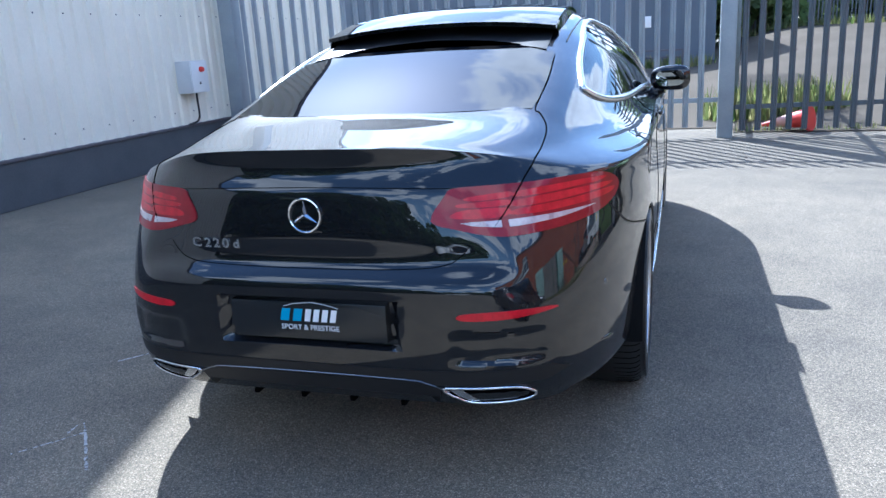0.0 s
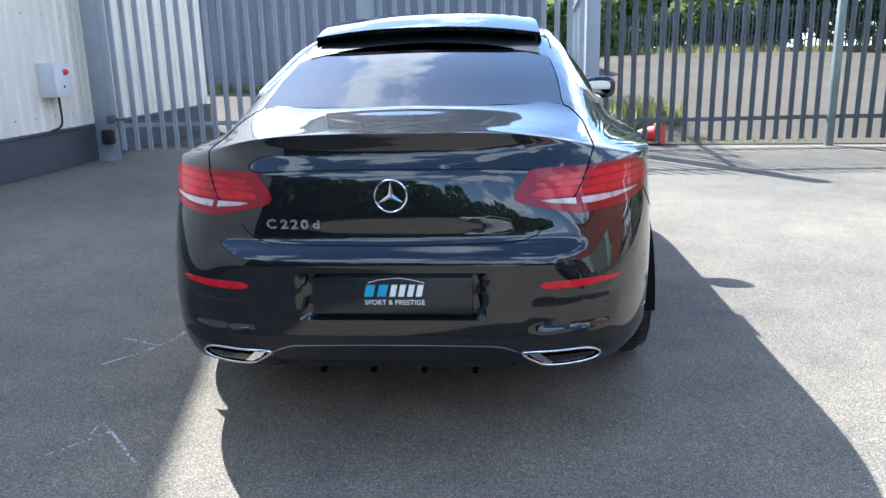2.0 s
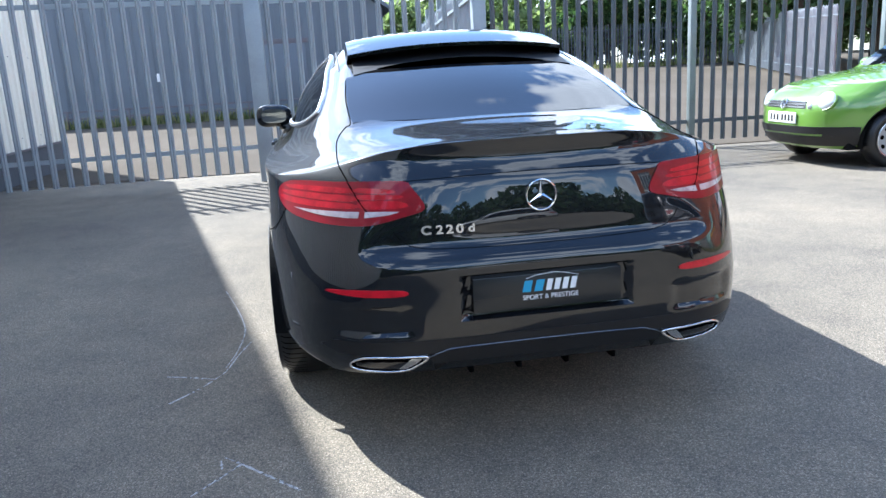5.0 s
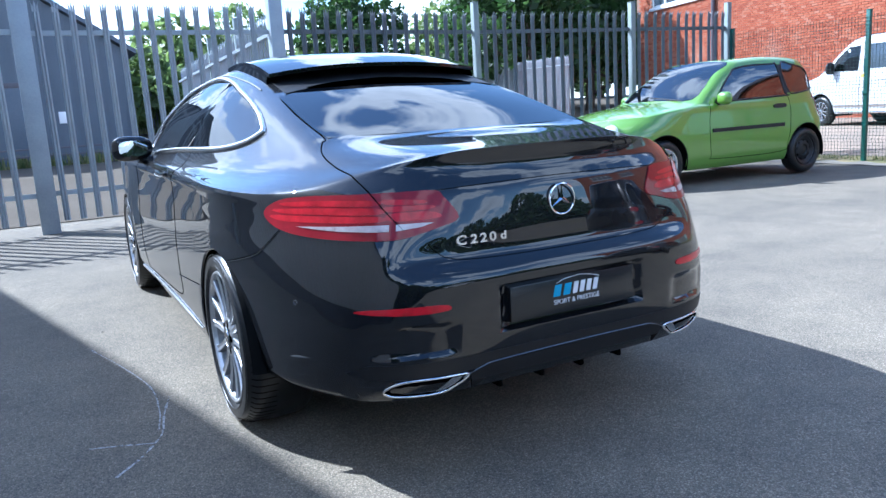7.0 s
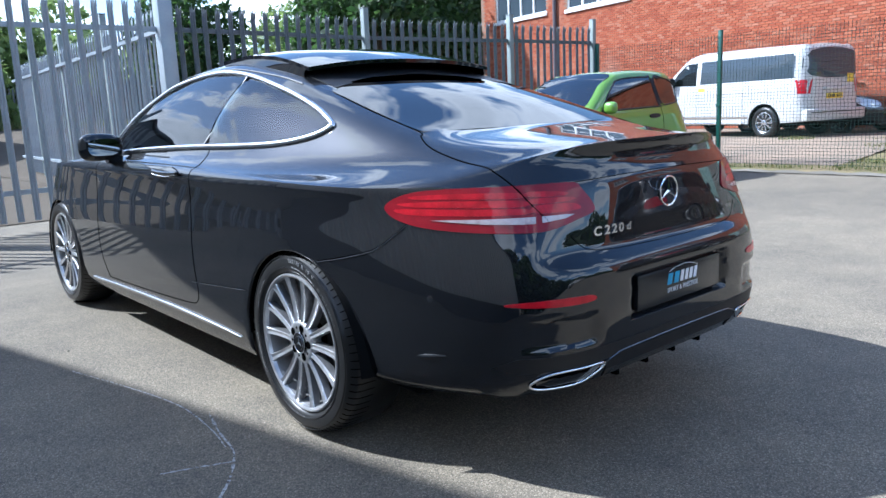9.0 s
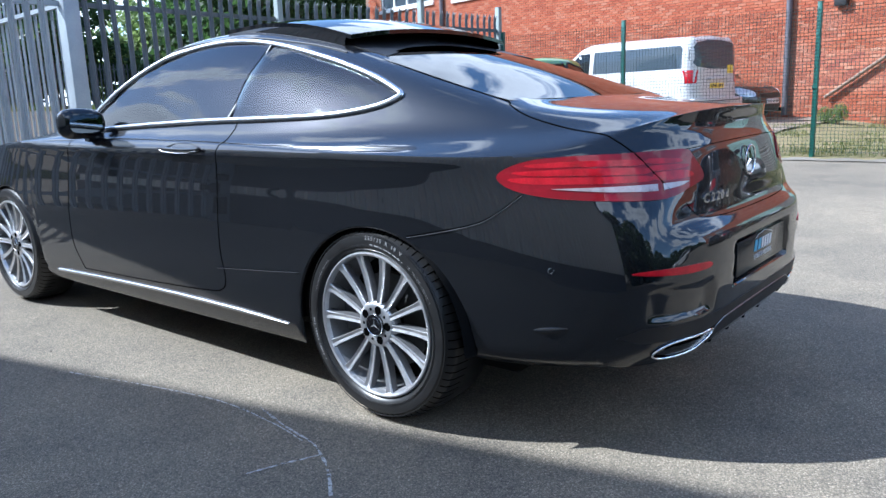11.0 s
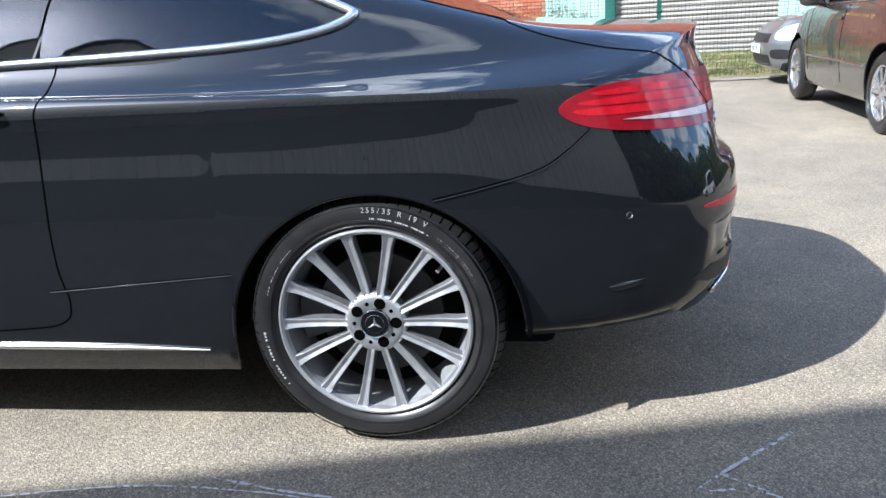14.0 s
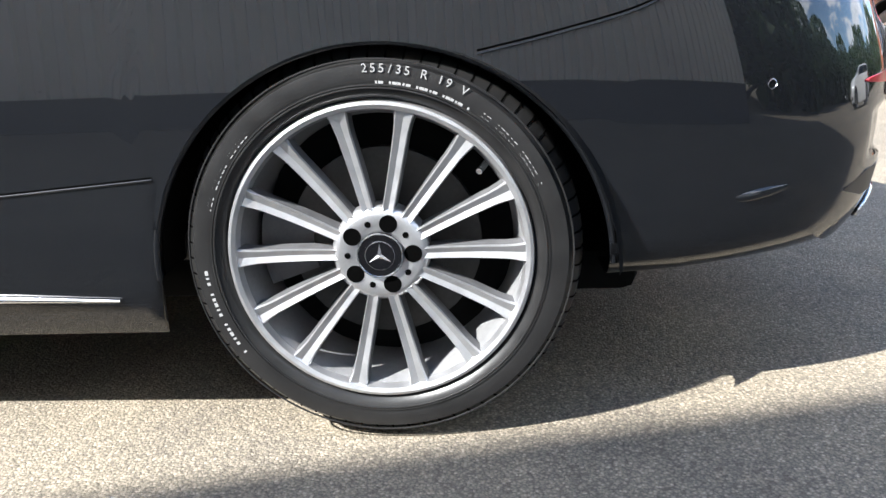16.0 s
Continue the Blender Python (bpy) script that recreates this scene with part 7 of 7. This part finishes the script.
def build_hatchback():
    car = thing("hatchback_car", "small bright green three-door hatchback parked by the fence", "car", pose(7.80, 4.80, fall(6.6), 0, 0, 88.0) @ Matrix.Diagonal((1.06, 1.06, 1.08, 1)))
    r, arch = 0.285, 0.335
    sh = Shell(
        width=curve((0.16, 0.72), (0.24, 0.785), (0.40, 0.812), (0.60, 0.82), (0.74, 0.812), (0.86, 0.80), (0.93, 0.775), (1.0, 0.75)),
        rear=curve((0.16, -0.40), (0.28, -0.50), (0.45, -0.535), (0.62, -0.53), (0.8, -0.50), (0.95, -0.46), (1.0, -0.45)),
        front=curve((0.16, 2.86), (0.26, 2.99), (0.42, 3.045), (0.56, 3.04), (0.66, 3.01), (0.74, 2.93), (0.80, 2.82), (0.95, 2.5)),
        square=curve((0.16, 4.6), (0.6, 4.8), (0.8, 3.4), (1.0, 3.0)), y0=0.25, y1=1.75,
        rim=curve((-0.52, 0.94), (0.0, 0.93), (1.6, 0.90), (2.2, 0.87), (2.7, 0.79), (2.95, 0.72), (3.05, 0.64)),
        top=curve((-0.52, 0.95), (-0.47, 1.02), (-0.40, 1.22), (-0.30, 1.38), (-0.10, 1.44), (0.5, 1.465), (0.95, 1.445), (1.25, 1.34), (1.55, 1.15), (1.82, 0.985), (2.0, 0.955), (2.4, 0.905), (2.75, 0.825), (2.95, 0.74), (3.05, 0.65)),
        belt_x=curve((-0.52, 0.76), (1.8, 0.765), (3.0, 0.70)), belt_z=curve((-0.52, 0.95), (0, 0.965), (1.7, 0.925), (2.2, 0.885), (2.7, 0.80), (2.95, 0.725), (3.05, 0.645)),
        rail_x=curve((-0.52, 0.60), (-0.2, 0.58), (0.8, 0.57), (1.2, 0.60), (1.6, 0.66), (1.9, 0.66), (3.0, 0.5)),
        rail_z=curve((-0.52, 0.95), (-0.42, 1.12), (-0.30, 1.30), (-0.1, 1.375), (0.5, 1.40), (0.95, 1.38), (1.25, 1.28), (1.55, 1.10), (1.82, 0.945), (2.2, 0.90), (2.7, 0.815), (2.95, 0.732), (3.05, 0.648)),
        under=curve((-0.6, 0.26), (0, 0.2), (2.4, 0.19), (3.0, 0.2)), wheels=(0.0, 2.323), arch=arch, hub=r, rows=24)
    door_glass = rounded([(1.50, 0.955), (1.36, 1.10), (1.16, 1.26), (0.98, 1.335), (0.42, 1.355), (0.36, 1.33), (0.34, 1.0), (0.38, 0.972), (1.4, 0.945)], 3)
    rear_glass = rounded([(0.26, 1.01), (0.28, 1.345), (0.10, 1.345), (-0.18, 1.28), (-0.27, 1.18), (-0.29, 1.07), (-0.22, 1.03)], 3)
    screen = rounded([(-0.60, 1.74), (0, 1.80), (0.60, 1.74), (0.55, 1.35), (0.50, 1.06), (0, 1.02), (-0.50, 1.06), (-0.55, 1.35)], 4)
    tail_glass = rounded([(-0.52, 1.05), (0.52, 1.05), (0.48, 1.30), (0, 1.33), (-0.48, 1.30)], 3)
    for s in (-1, 1):
        part("door_window", sh.patch(door_glass, "side", 0.002, 0.004, 0.08, s, fair=3), THIN_GLASS, car)
        part("quarter_window", sh.patch(rear_glass, "side", 0.002, 0.004, 0.08, s, fair=3), THIN_GLASS, car)
        part("window_seal", sh.line(door_glass[::2], "side", 0.011, 0.002, s, 3, True), BLACK_PLASTIC, car)
        part("window_seal", sh.line(rear_glass[::2], "side", 0.010, 0.002, s, 3, True), BLACK_PLASTIC, car)
        part("pillar_trim", sh.patch([(0.265, 1.0), (0.275, 1.345), (0.36, 1.345), (0.345, 0.99)], "side", 0.0015, 0.003, 0.08, s), BLACK_PLASTIC, car)
        part("rub_strip", sh.patch([(0.42, 0.605), (0.42, 0.648), (1.62, 0.648), (1.62, 0.605)], "side", 0.012, 0.016, 0.10, s), BLACK_PLASTIC, car, "dark side rub strip")
        part("door_gap", sh.line([(1.62, 0.93), (1.66, 0.7), (1.63, 0.36), (1.55, 0.30), (0.48, 0.30), (0.34, 0.40), (0.30, 0.7), (0.31, 0.98)], "side", 0.004, -0.001, s, 6), DEEP_BLACK, car)
        part("door_handle", sh.patch(rounded([(0.40, 0.83), (0.40, 0.872), (0.58, 0.872), (0.58, 0.83)], 4), "side", 0.014, 0.02, 0.05, s), BLACK_PLASTIC, car)
        mirror_on(car, (s * 0.86, 1.47, 0.985), GREEN_PAINT, s)
        p, nrm = sh.onto("front")(s * 0.53, 0.685)
        way = Vector((s * 0.22, 0.86, 0.46)).normalized()
        q = Matrix.Translation(p - way * 0.012) @ way.to_track_quat("Z", "Y").to_matrix().to_4x4()
        bm = bmesh.new()
        bmesh.ops.create_uvsphere(bm, u_segments=24, v_segments=12, radius=1, matrix=q @ Matrix.Diagonal((0.112, 0.098, 0.042, 1)))
        hl = part("headlamp", bm, LAMP_GLASS, car, "oval glass headlamp", 80)
        bm = bmesh.new()
        tube(bm, [q @ Vector((0.115 * math.cos(a), 0.101 * math.sin(a), 0.0)) for a in np.linspace(0, 2 * math.pi, 25)[:-1]], 0.009, 6, True)
        part("headlamp_ring", bm, GREEN_PAINT, hl)
        bm = bmesh.new()
        p2, n2 = sh.onto("front")(s * 0.40, 0.625)
        bmesh.ops.create_uvsphere(bm, u_segments=14, v_segments=8, radius=0.03, matrix=Matrix.Translation(p2 - n2 * 0.008))
        part("indicator", bm, LAMP_GLASS, car, smooth=80)
        part("tail_lamp", sh.patch(rounded([(s * 0.60, 0.72), (s * 0.72, 0.72), (s * 0.70, 0.95), (s * 0.60, 0.95)], 3), "rear", 0.006, 0.01, 0.06), RED_LENS, car)
    part("windscreen", sh.patch(screen, "top", 0.002, 0.004, 0.10, fair=4), CLEAR_GLASS, car)
    part("rear_window", sh.patch(tail_glass, "rear", 0.003, 0.004, 0.10), TINTED, car)
    part("grille", sh.patch([(-0.36, 0.60), (-0.34, 0.675), (0.34, 0.675), (0.36, 0.60)], "front", 0.004, 0.01, 0.06), BLACK_PLASTIC, car)
    for z in (0.613, 0.637, 0.661):
        part("grille_bar", sh.line([(-0.34, z), (0, z), (0.34, z)], "front", 0.005, 0.008, 1, 6), SATIN, car)
    part("round_badge", sh.line([(0.046 * math.cos(a), 0.640 + 0.046 * math.sin(a)) for a in np.linspace(0, 2 * math.pi, 19)[:-1]], "front", 0.006, 0.014, 1, 1, True), CHROME, car)
    part("front_bumper_strip", sh.patch([(-0.74, 0.355), (-0.74, 0.425), (0.74, 0.425), (0.74, 0.355)], "front", 0.012, 0.02, 0.08), BLACK_PLASTIC, car, "dark bumper strip")
    part("lower_intake", sh.patch([(-0.70, 0.235), (-0.70, 0.33), (0.70, 0.33), (0.70, 0.235)], "front", 0.008, 0.02, 0.08), BLACK_PLASTIC, car)
    for s in (-1, 1):
        part("bumper_end", sh.patch([(2.66, 0.24), (2.66, 0.42), (2.93, 0.42), (2.93, 0.24)], "side", 0.008, 0.02, 0.06, s), BLACK_PLASTIC, car)
    bm = bmesh.new()
    for k in (-1, 1):
        tube(bm, [Vector((k * 0.032, 0, 0.03)), Vector((k * 0.012, 0, -0.03)), Vector((0, 0, 0.004))], 0.0045, 5)
    pb, nb = sh.onto("front")(0, 0.640)
    bmesh.ops.transform(bm, matrix=Matrix.Translation(pb + nb * 0.014), verts=bm.verts)
    part("badge_bars", bm, CHROME, car)
    p, _ = sh.onto("front")(0, 0.505)
    plate_bars(car, p.y, 0.505, PLATE_WHITE, 1, "white number plate")
    bm = bmesh.new()
    tube(bm, [(-0.5, 1.80, 0.985), (0.1, 1.74, 1.03)], 0.008, 6)
    part("wiper", bm, BLACK_PLASTIC, car)
    for s in (-1, 1):
        sh.cut("side", door_glass, s)
        sh.cut("side", rear_glass, s)
    sh.cut("top", screen)
    part("body", sh.bm, GREEN_PAINT, car, "bright green bodywork", 40)
    wheels_on(car, (0.0, 2.323), 0.80, r, 0.185, 9, "small wheel with a silver-grey trim", arch, sh, "cover", bare=(0.0,))
    cabin(car, 0.66, 0.0, 1.75, 0.30, 1.02)
    part("underbody", boxed((-0.7, -0.35, 0.19), (0.7, 2.75, 0.27), 0.02), LINER, car)
    part("dashboard", boxed((-0.64, 1.45, 0.6), (0.64, 1.78, 0.93), 0.06), BLACK_PLASTIC, car)


build_hatchback()


def build_van():
    car = thing("passenger_van", "white passenger van with dark windows parked by the brick wall", "van", pose(14.77, 5.45, verge_height(14.77, 5.45), 0, 0, -13.2))
    r, arch = 0.34, 0.40
    sh = Shell(
        width=curve((0.22, 0.86), (0.35, 0.93), (0.6, 0.952), (0.95, 0.95), (1.12, 0.935), (1.2, 0.92)),
        rear=curve((0.22, -0.93), (0.35, -1.0), (0.5, -1.01), (0.62, -0.98), (1.2, -0.95)),
        front=curve((0.22, 3.72), (0.4, 3.88), (0.6, 3.90), (0.8, 3.86), (1.0, 3.72), (1.2, 3.5)),
        square=curve((0.2, 9.0), (1.2, 9.0)), y0=0.2, y1=2.6,
        rim=curve((-1.0, 1.15), (2.6, 1.12), (3.3, 1.05), (3.9, 0.85)),
        top=curve((-0.96, 1.15), (-0.93, 1.55), (-0.87, 1.86), (-0.74, 1.94), (1.8, 1.96), (2.2, 1.90), (2.6, 1.66), (3.0, 1.33), (3.25, 1.14), (3.5, 1.05), (3.9, 0.85)),
        belt_x=curve((-1.0, 0.92), (2.8, 0.915), (3.9, 0.8)), belt_z=curve((-0.96, 1.15), (-0.9, 1.22), (2.8, 1.18), (3.25, 1.09), (3.9, 0.85)),
        rail_x=curve((-1.0, 0.82), (1.8, 0.80), (2.3, 0.82), (3.0, 0.80), (3.9, 0.6)),
        rail_z=curve((-0.96, 1.15), (-0.93, 1.5), (-0.87, 1.78), (-0.74, 1.84), (1.8, 1.86), (2.2, 1.80), (2.6, 1.58), (3.0, 1.26), (3.25, 1.09), (3.9, 0.85)),
        under=curve((-1.0, 0.36), (0, 0.32), (3.0, 0.28), (3.9, 0.26)), wheels=(0.0, 3.0), arch=arch, hub=r, n=6.0, rows=24)
    for s in (-1, 1):
        for lab, o in (("front_window", [(2.80, 1.22), (2.56, 1.50), (2.28, 1.70), (1.95, 1.72), (1.95, 1.20)]), ("middle_window", [(1.82, 1.22), (1.82, 1.73), (-0.62, 1.73), (-0.68, 1.66), (-0.68, 1.24)])):
            part(lab, sh.patch(o, "side", 0.003, 0.006, 0.12, s), WINDOW_GLASS if lab != "front_window" else TINTED, car, "dark side glass")
        part("tail_lamp", sh.patch([(s * 0.80, 0.92), (s * 0.915, 0.92), (s * 0.905, 1.20), (s * 0.80, 1.20)], "rear", 0.008, 0.02, 0.06), RED_GLOW, car, "tall red tail lamp")
        part("tail_lamp_side", sh.patch([(-0.935, 0.92), (-0.935, 1.20), (-0.80, 1.20), (-0.84, 0.92)], "side", 0.006, 0.012, 0.05, s), RED_GLOW, car)
        part("side_step", boxed((s * 0.93 - 0.05, 0.55, 0.30), (s * 0.93 + 0.05, 2.45, 0.36), 0.02), SATIN, car)
        part("side_crease", sh.line([(-0.85, 0.98), (1.0, 0.98), (2.9, 0.94)], "side", 0.006, 0.002, s, 8), WHITE_PAINT, car)
        part("door_gap", sh.line([(1.88, 1.14), (1.88, 0.6), (1.86, 0.36)], "side", 0.004, 0, s, 5), DEEP_BLACK, car)
        part("door_gap", sh.line([(0.55, 1.14), (0.55, 0.7), (0.50, 0.36)], "side", 0.004, 0, s, 5), DEEP_BLACK, car)
        part("lower_trim", sh.patch([(0.42, 0.43), (0.42, 0.48), (2.58, 0.48), (2.58, 0.43)], "side", 0.006, 0.012, 0.12, s), SATIN, car)
        mirror_on(car, (s * 1.03, 2.62, 1.28), BLACK_PLASTIC, s, (0.11, 0.08, 0.13))
    part("rear_window", sh.patch(rounded([(-0.70, 1.28), (0.70, 1.28), (0.66, 1.78), (-0.66, 1.78)], 3), "rear", 0.006, 0.01, 0.12), WINDOW_GLASS, car, "dark tailgate window")
    part("windscreen", sh.patch(rounded([(-0.72, 3.1), (0, 3.16), (0.72, 3.1), (0.70, 2.5), (0, 2.3), (-0.70, 2.5)], 3), "top", 0.003, 0.004, 0.15), TINTED, car)
    part("tail_notice", sh.patch([(0.40, 1.12), (0.62, 1.12), (0.62, 1.30), (0.40, 1.30)], "rear", 0.016, 0.008, 0.2), PLATE_YELLOW, car, "yellow notice square")
    part("side_notice", sh.patch([(1.65, 1.05), (1.65, 1.12), (1.85, 1.12), (1.85, 1.05)], "side", 0.005, 0.004, 0.2, -1), PLATE_YELLOW, car, "small yellow notice")
    p, _ = sh.onto("rear")(0, 0.80)
    plate_bars(car, p.y, 0.86, PLATE_YELLOW, -1, "yellow number plate")
    part("rear_bumper", boxed((-0.93, -1.05, 0.36), (0.93, -0.90, 0.60), 0.04), WHITE_PAINT, car)
    part("bumper_step", boxed((-0.80, -1.056, 0.52), (0.80, -1.0, 0.545), 0.008), BLACK_PLASTIC, car)
    part("rear_handle", boxed((-0.35, -1.01, 0.98), (0.35, -0.955, 1.04), 0.02), WHITE_PAINT, car)
    part("body", sh.bm, WHITE_PAINT, car, "white bodywork", 40)
    wheels_on(car, (0.0, 3.0), 0.93, r, 0.215, 10, "silver alloy van wheel", arch, sh)
    part("underbody", boxed((-0.8, -0.85, 0.28), (0.8, 3.6, 0.4), 0.02), LINER, car)


build_van()


def build_estate(name, label, at, paint):
    car = thing(name, label, "car", at)
    r, arch = 0.325, 0.375
    sh = Shell(
        width=curve((0.16, 0.80), (0.26, 0.86), (0.45, 0.885), (0.62, 0.89), (0.80, 0.88), (0.92, 0.865), (1.0, 0.84)),
        rear=curve((0.16, -0.75), (0.30, -0.88), (0.6, -0.90), (0.9, -0.85), (1.0, -0.82)),
        front=curve((0.16, 3.20), (0.28, 3.36), (0.5, 3.40), (0.68, 3.33), (0.85, 3.12), (1.0, 2.8)),
        square=curve((0.16, 3.6), (0.6, 3.6), (0.85, 2.9), (1.0, 2.8)), y0=0.25, y1=2.1,
        rim=curve((-0.9, 0.97), (0.0, 0.97), (2.0, 0.95), (2.6, 0.88), (3.1, 0.78), (3.4, 0.64)),
        top=curve((-0.9, 0.98), (-0.82, 1.2), (-0.70, 1.48), (-0.4, 1.58), (0.6, 1.62), (1.2, 1.58), (1.6, 1.40), (2.0, 1.16), (2.3, 1.02), (2.7, 0.93), (3.1, 0.82), (3.4, 0.64)),
        belt_x=curve((-0.9, 0.82), (2.0, 0.83), (3.4, 0.75)), belt_z=curve((-0.9, 0.98), (0, 1.0), (2.0, 0.97), (2.6, 0.90), (3.1, 0.80), (3.4, 0.64)),
        rail_x=curve((-0.9, 0.64), (1.2, 0.63), (1.7, 0.70), (2.2, 0.74), (3.4, 0.5)),
        rail_z=curve((-0.9, 0.98), (-0.80, 1.2), (-0.65, 1.42), (-0.4, 1.50), (0.6, 1.53), (1.2, 1.49), (1.6, 1.31), (2.0, 1.09), (2.3, 0.97), (3.1, 0.82), (3.4, 0.64)),
        under=curve((-0.9, 0.26), (0, 0.22), (3.4, 0.2)), wheels=(0.0, 2.55), arch=arch, hub=r, rows=24)
    win = rounded([(1.98, 1.0), (1.70, 1.20), (1.40, 1.38), (1.1, 1.46), (0.0, 1.47), (-0.45, 1.40), (-0.55, 1.2), (-0.45, 1.05), (0.4, 1.02)], 4)
    for s in (-1, 1):
        part("side_window", sh.patch(win, "side", 0.003, 0.005, 0.10, s), TINTED, car)
        part("window_seal", sh.line(win[::2], "side", 0.009, 0.003, s, 3, True), SATIN, car)
        part("side_strip", sh.line([(0.30, 0.50), (1.2, 0.505), (2.1, 0.50)], "side", 0.012, 0.004, s, 8), paint, car)
        part("door_gap", sh.line([(1.02, 0.98), (1.06, 0.7), (1.02, 0.40), (1.0, 0.32)], "side", 0.004, -0.001, s, 6), DEEP_BLACK, car)
        part("door_gap", sh.line([(2.06, 0.95), (2.12, 0.7), (2.05, 0.36)], "side", 0.004, -0.001, s, 6), DEEP_BLACK, car)
        part("door_handle", sh.patch(rounded([(1.10, 0.85), (1.10, 0.885), (1.30, 0.885), (1.30, 0.85)], 4), "side", 0.014, 0.02, 0.05, s), paint, car)
        mirror_on(car, (s * 0.95, 1.80, 1.06), paint, s, (0.12, 0.09, 0.085))
        part("headlamp", sh.patch(rounded([(3.28, 0.60), (3.20, 0.72), (2.92, 0.80), (2.80, 0.79), (2.95, 0.66), (3.15, 0.585)], 4), "side", 0.006, 0.01, 0.06, s), LAMP_GLASS, car, "clear swept-back headlamp", 40)
        part("fog_lamp", sh.patch(rounded([(s * 0.52, 0.36), (s * 0.52, 0.46), (s * 0.74, 0.46), (s * 0.74, 0.36)], 3), "front", 0.004, 0.01, 0.05), BLACK_PLASTIC, car)
        part("tail_lamp", sh.patch(rounded([(s * 0.60, 0.80), (s * 0.76, 0.80), (s * 0.74, 0.95), (s * 0.60, 0.95)], 3), "rear", 0.006, 0.01, 0.06), RED_LENS, car)
    part("grille", sh.patch([(-0.45, 0.55), (-0.42, 0.66), (0.42, 0.66), (0.45, 0.55)], "front", 0.005, 0.01, 0.06), BLACK_PLASTIC, car)
    part("lower_intake", sh.patch([(-0.48, 0.26), (-0.46, 0.40), (0.46, 0.40), (0.48, 0.26)], "front", 0.005, 0.01, 0.06), BLACK_PLASTIC, car)
    p, _ = sh.onto("front")(0, 0.47)
    plate_bars(car, p.y, 0.47, PLATE_WHITE, 1, "white number plate")
    part("windscreen", sh.patch(rounded([(-0.66, 2.15), (0, 2.25), (0.66, 2.15), (0.60, 1.6), (0, 1.4), (-0.60, 1.6)], 3), "top", 0.003, 0.004, 0.12), TINTED, car)
    part("rear_window", sh.patch(rounded([(-0.58, 1.10), (0.58, 1.10), (0.54, 1.42), (-0.54, 1.42)], 3), "rear", 0.004, 0.006, 0.12), TINTED, car)
    part("body", sh.bm, paint, car, "dark metallic bodywork", 40)
    wheels_on(car, (0.0, 2.55), 0.875, r, 0.215, 10, "ten-spoke silver alloy wheel", arch, sh)
    part("underbody", boxed((-0.78, -0.7, 0.2), (0.78, 3.2, 0.3), 0.02), LINER, car)


build_estate("people_carrier", "dark grey-brown people carrier with silver alloy wheels", pose(3.70, -3.85, fall(5.0), 0, 0, -92.9), GREY_PAINT)
build_estate("saloon_car", "dark brown car parked nose out along the brick wall", pose(17.3, 7.2, verge_height(17.0, 5.5), 0, 0, 167), GREY_PAINT)
build_estate("family_car", "grey car parked nose out beyond the people carrier", pose(8.27, -6.62, fall(8.3), 0, 0, -3), STEEL_PAINT)

build_estate("parked_car", "white car parked across the yard before the trees", pose(3.6, -15.5, fall(2.0), 0, 0, 84), WHITE_PAINT)

# a line of trees far behind the walker, which shows in the paintwork
for i in range(17):
    x, y = -40.0 + 4.6 * i, -44.0 + 3.0 * math.sin(i * 1.9)
    tree((x, y, 0), 7.0 + 1.2 * math.sin(i * 2.3), 5.2, LEAF_DARK, "dark green tree in a row far across the yard", 61 + i, 2200, 0.5, 0.0)
# unseen trees, added to block low sky from the coupe's left rear reflections
for i, (x, y, h, sp) in enumerate(((-8.6, -10.5, 6.8, 3.2), (-7.8, -15.5, 7.4, 3.6), (-8.8, -21.0, 7.6, 3.8), (-7.4, -27.0, 8.0, 4.2), (-4.8, -33.0, 8.0, 4.2))):
    tree((x, y, 0), h, sp, LEAF_DARK, "dark green tree out of view past the shed, added to darken reflections", 131 + i, 4200, 0.34, 0.0)
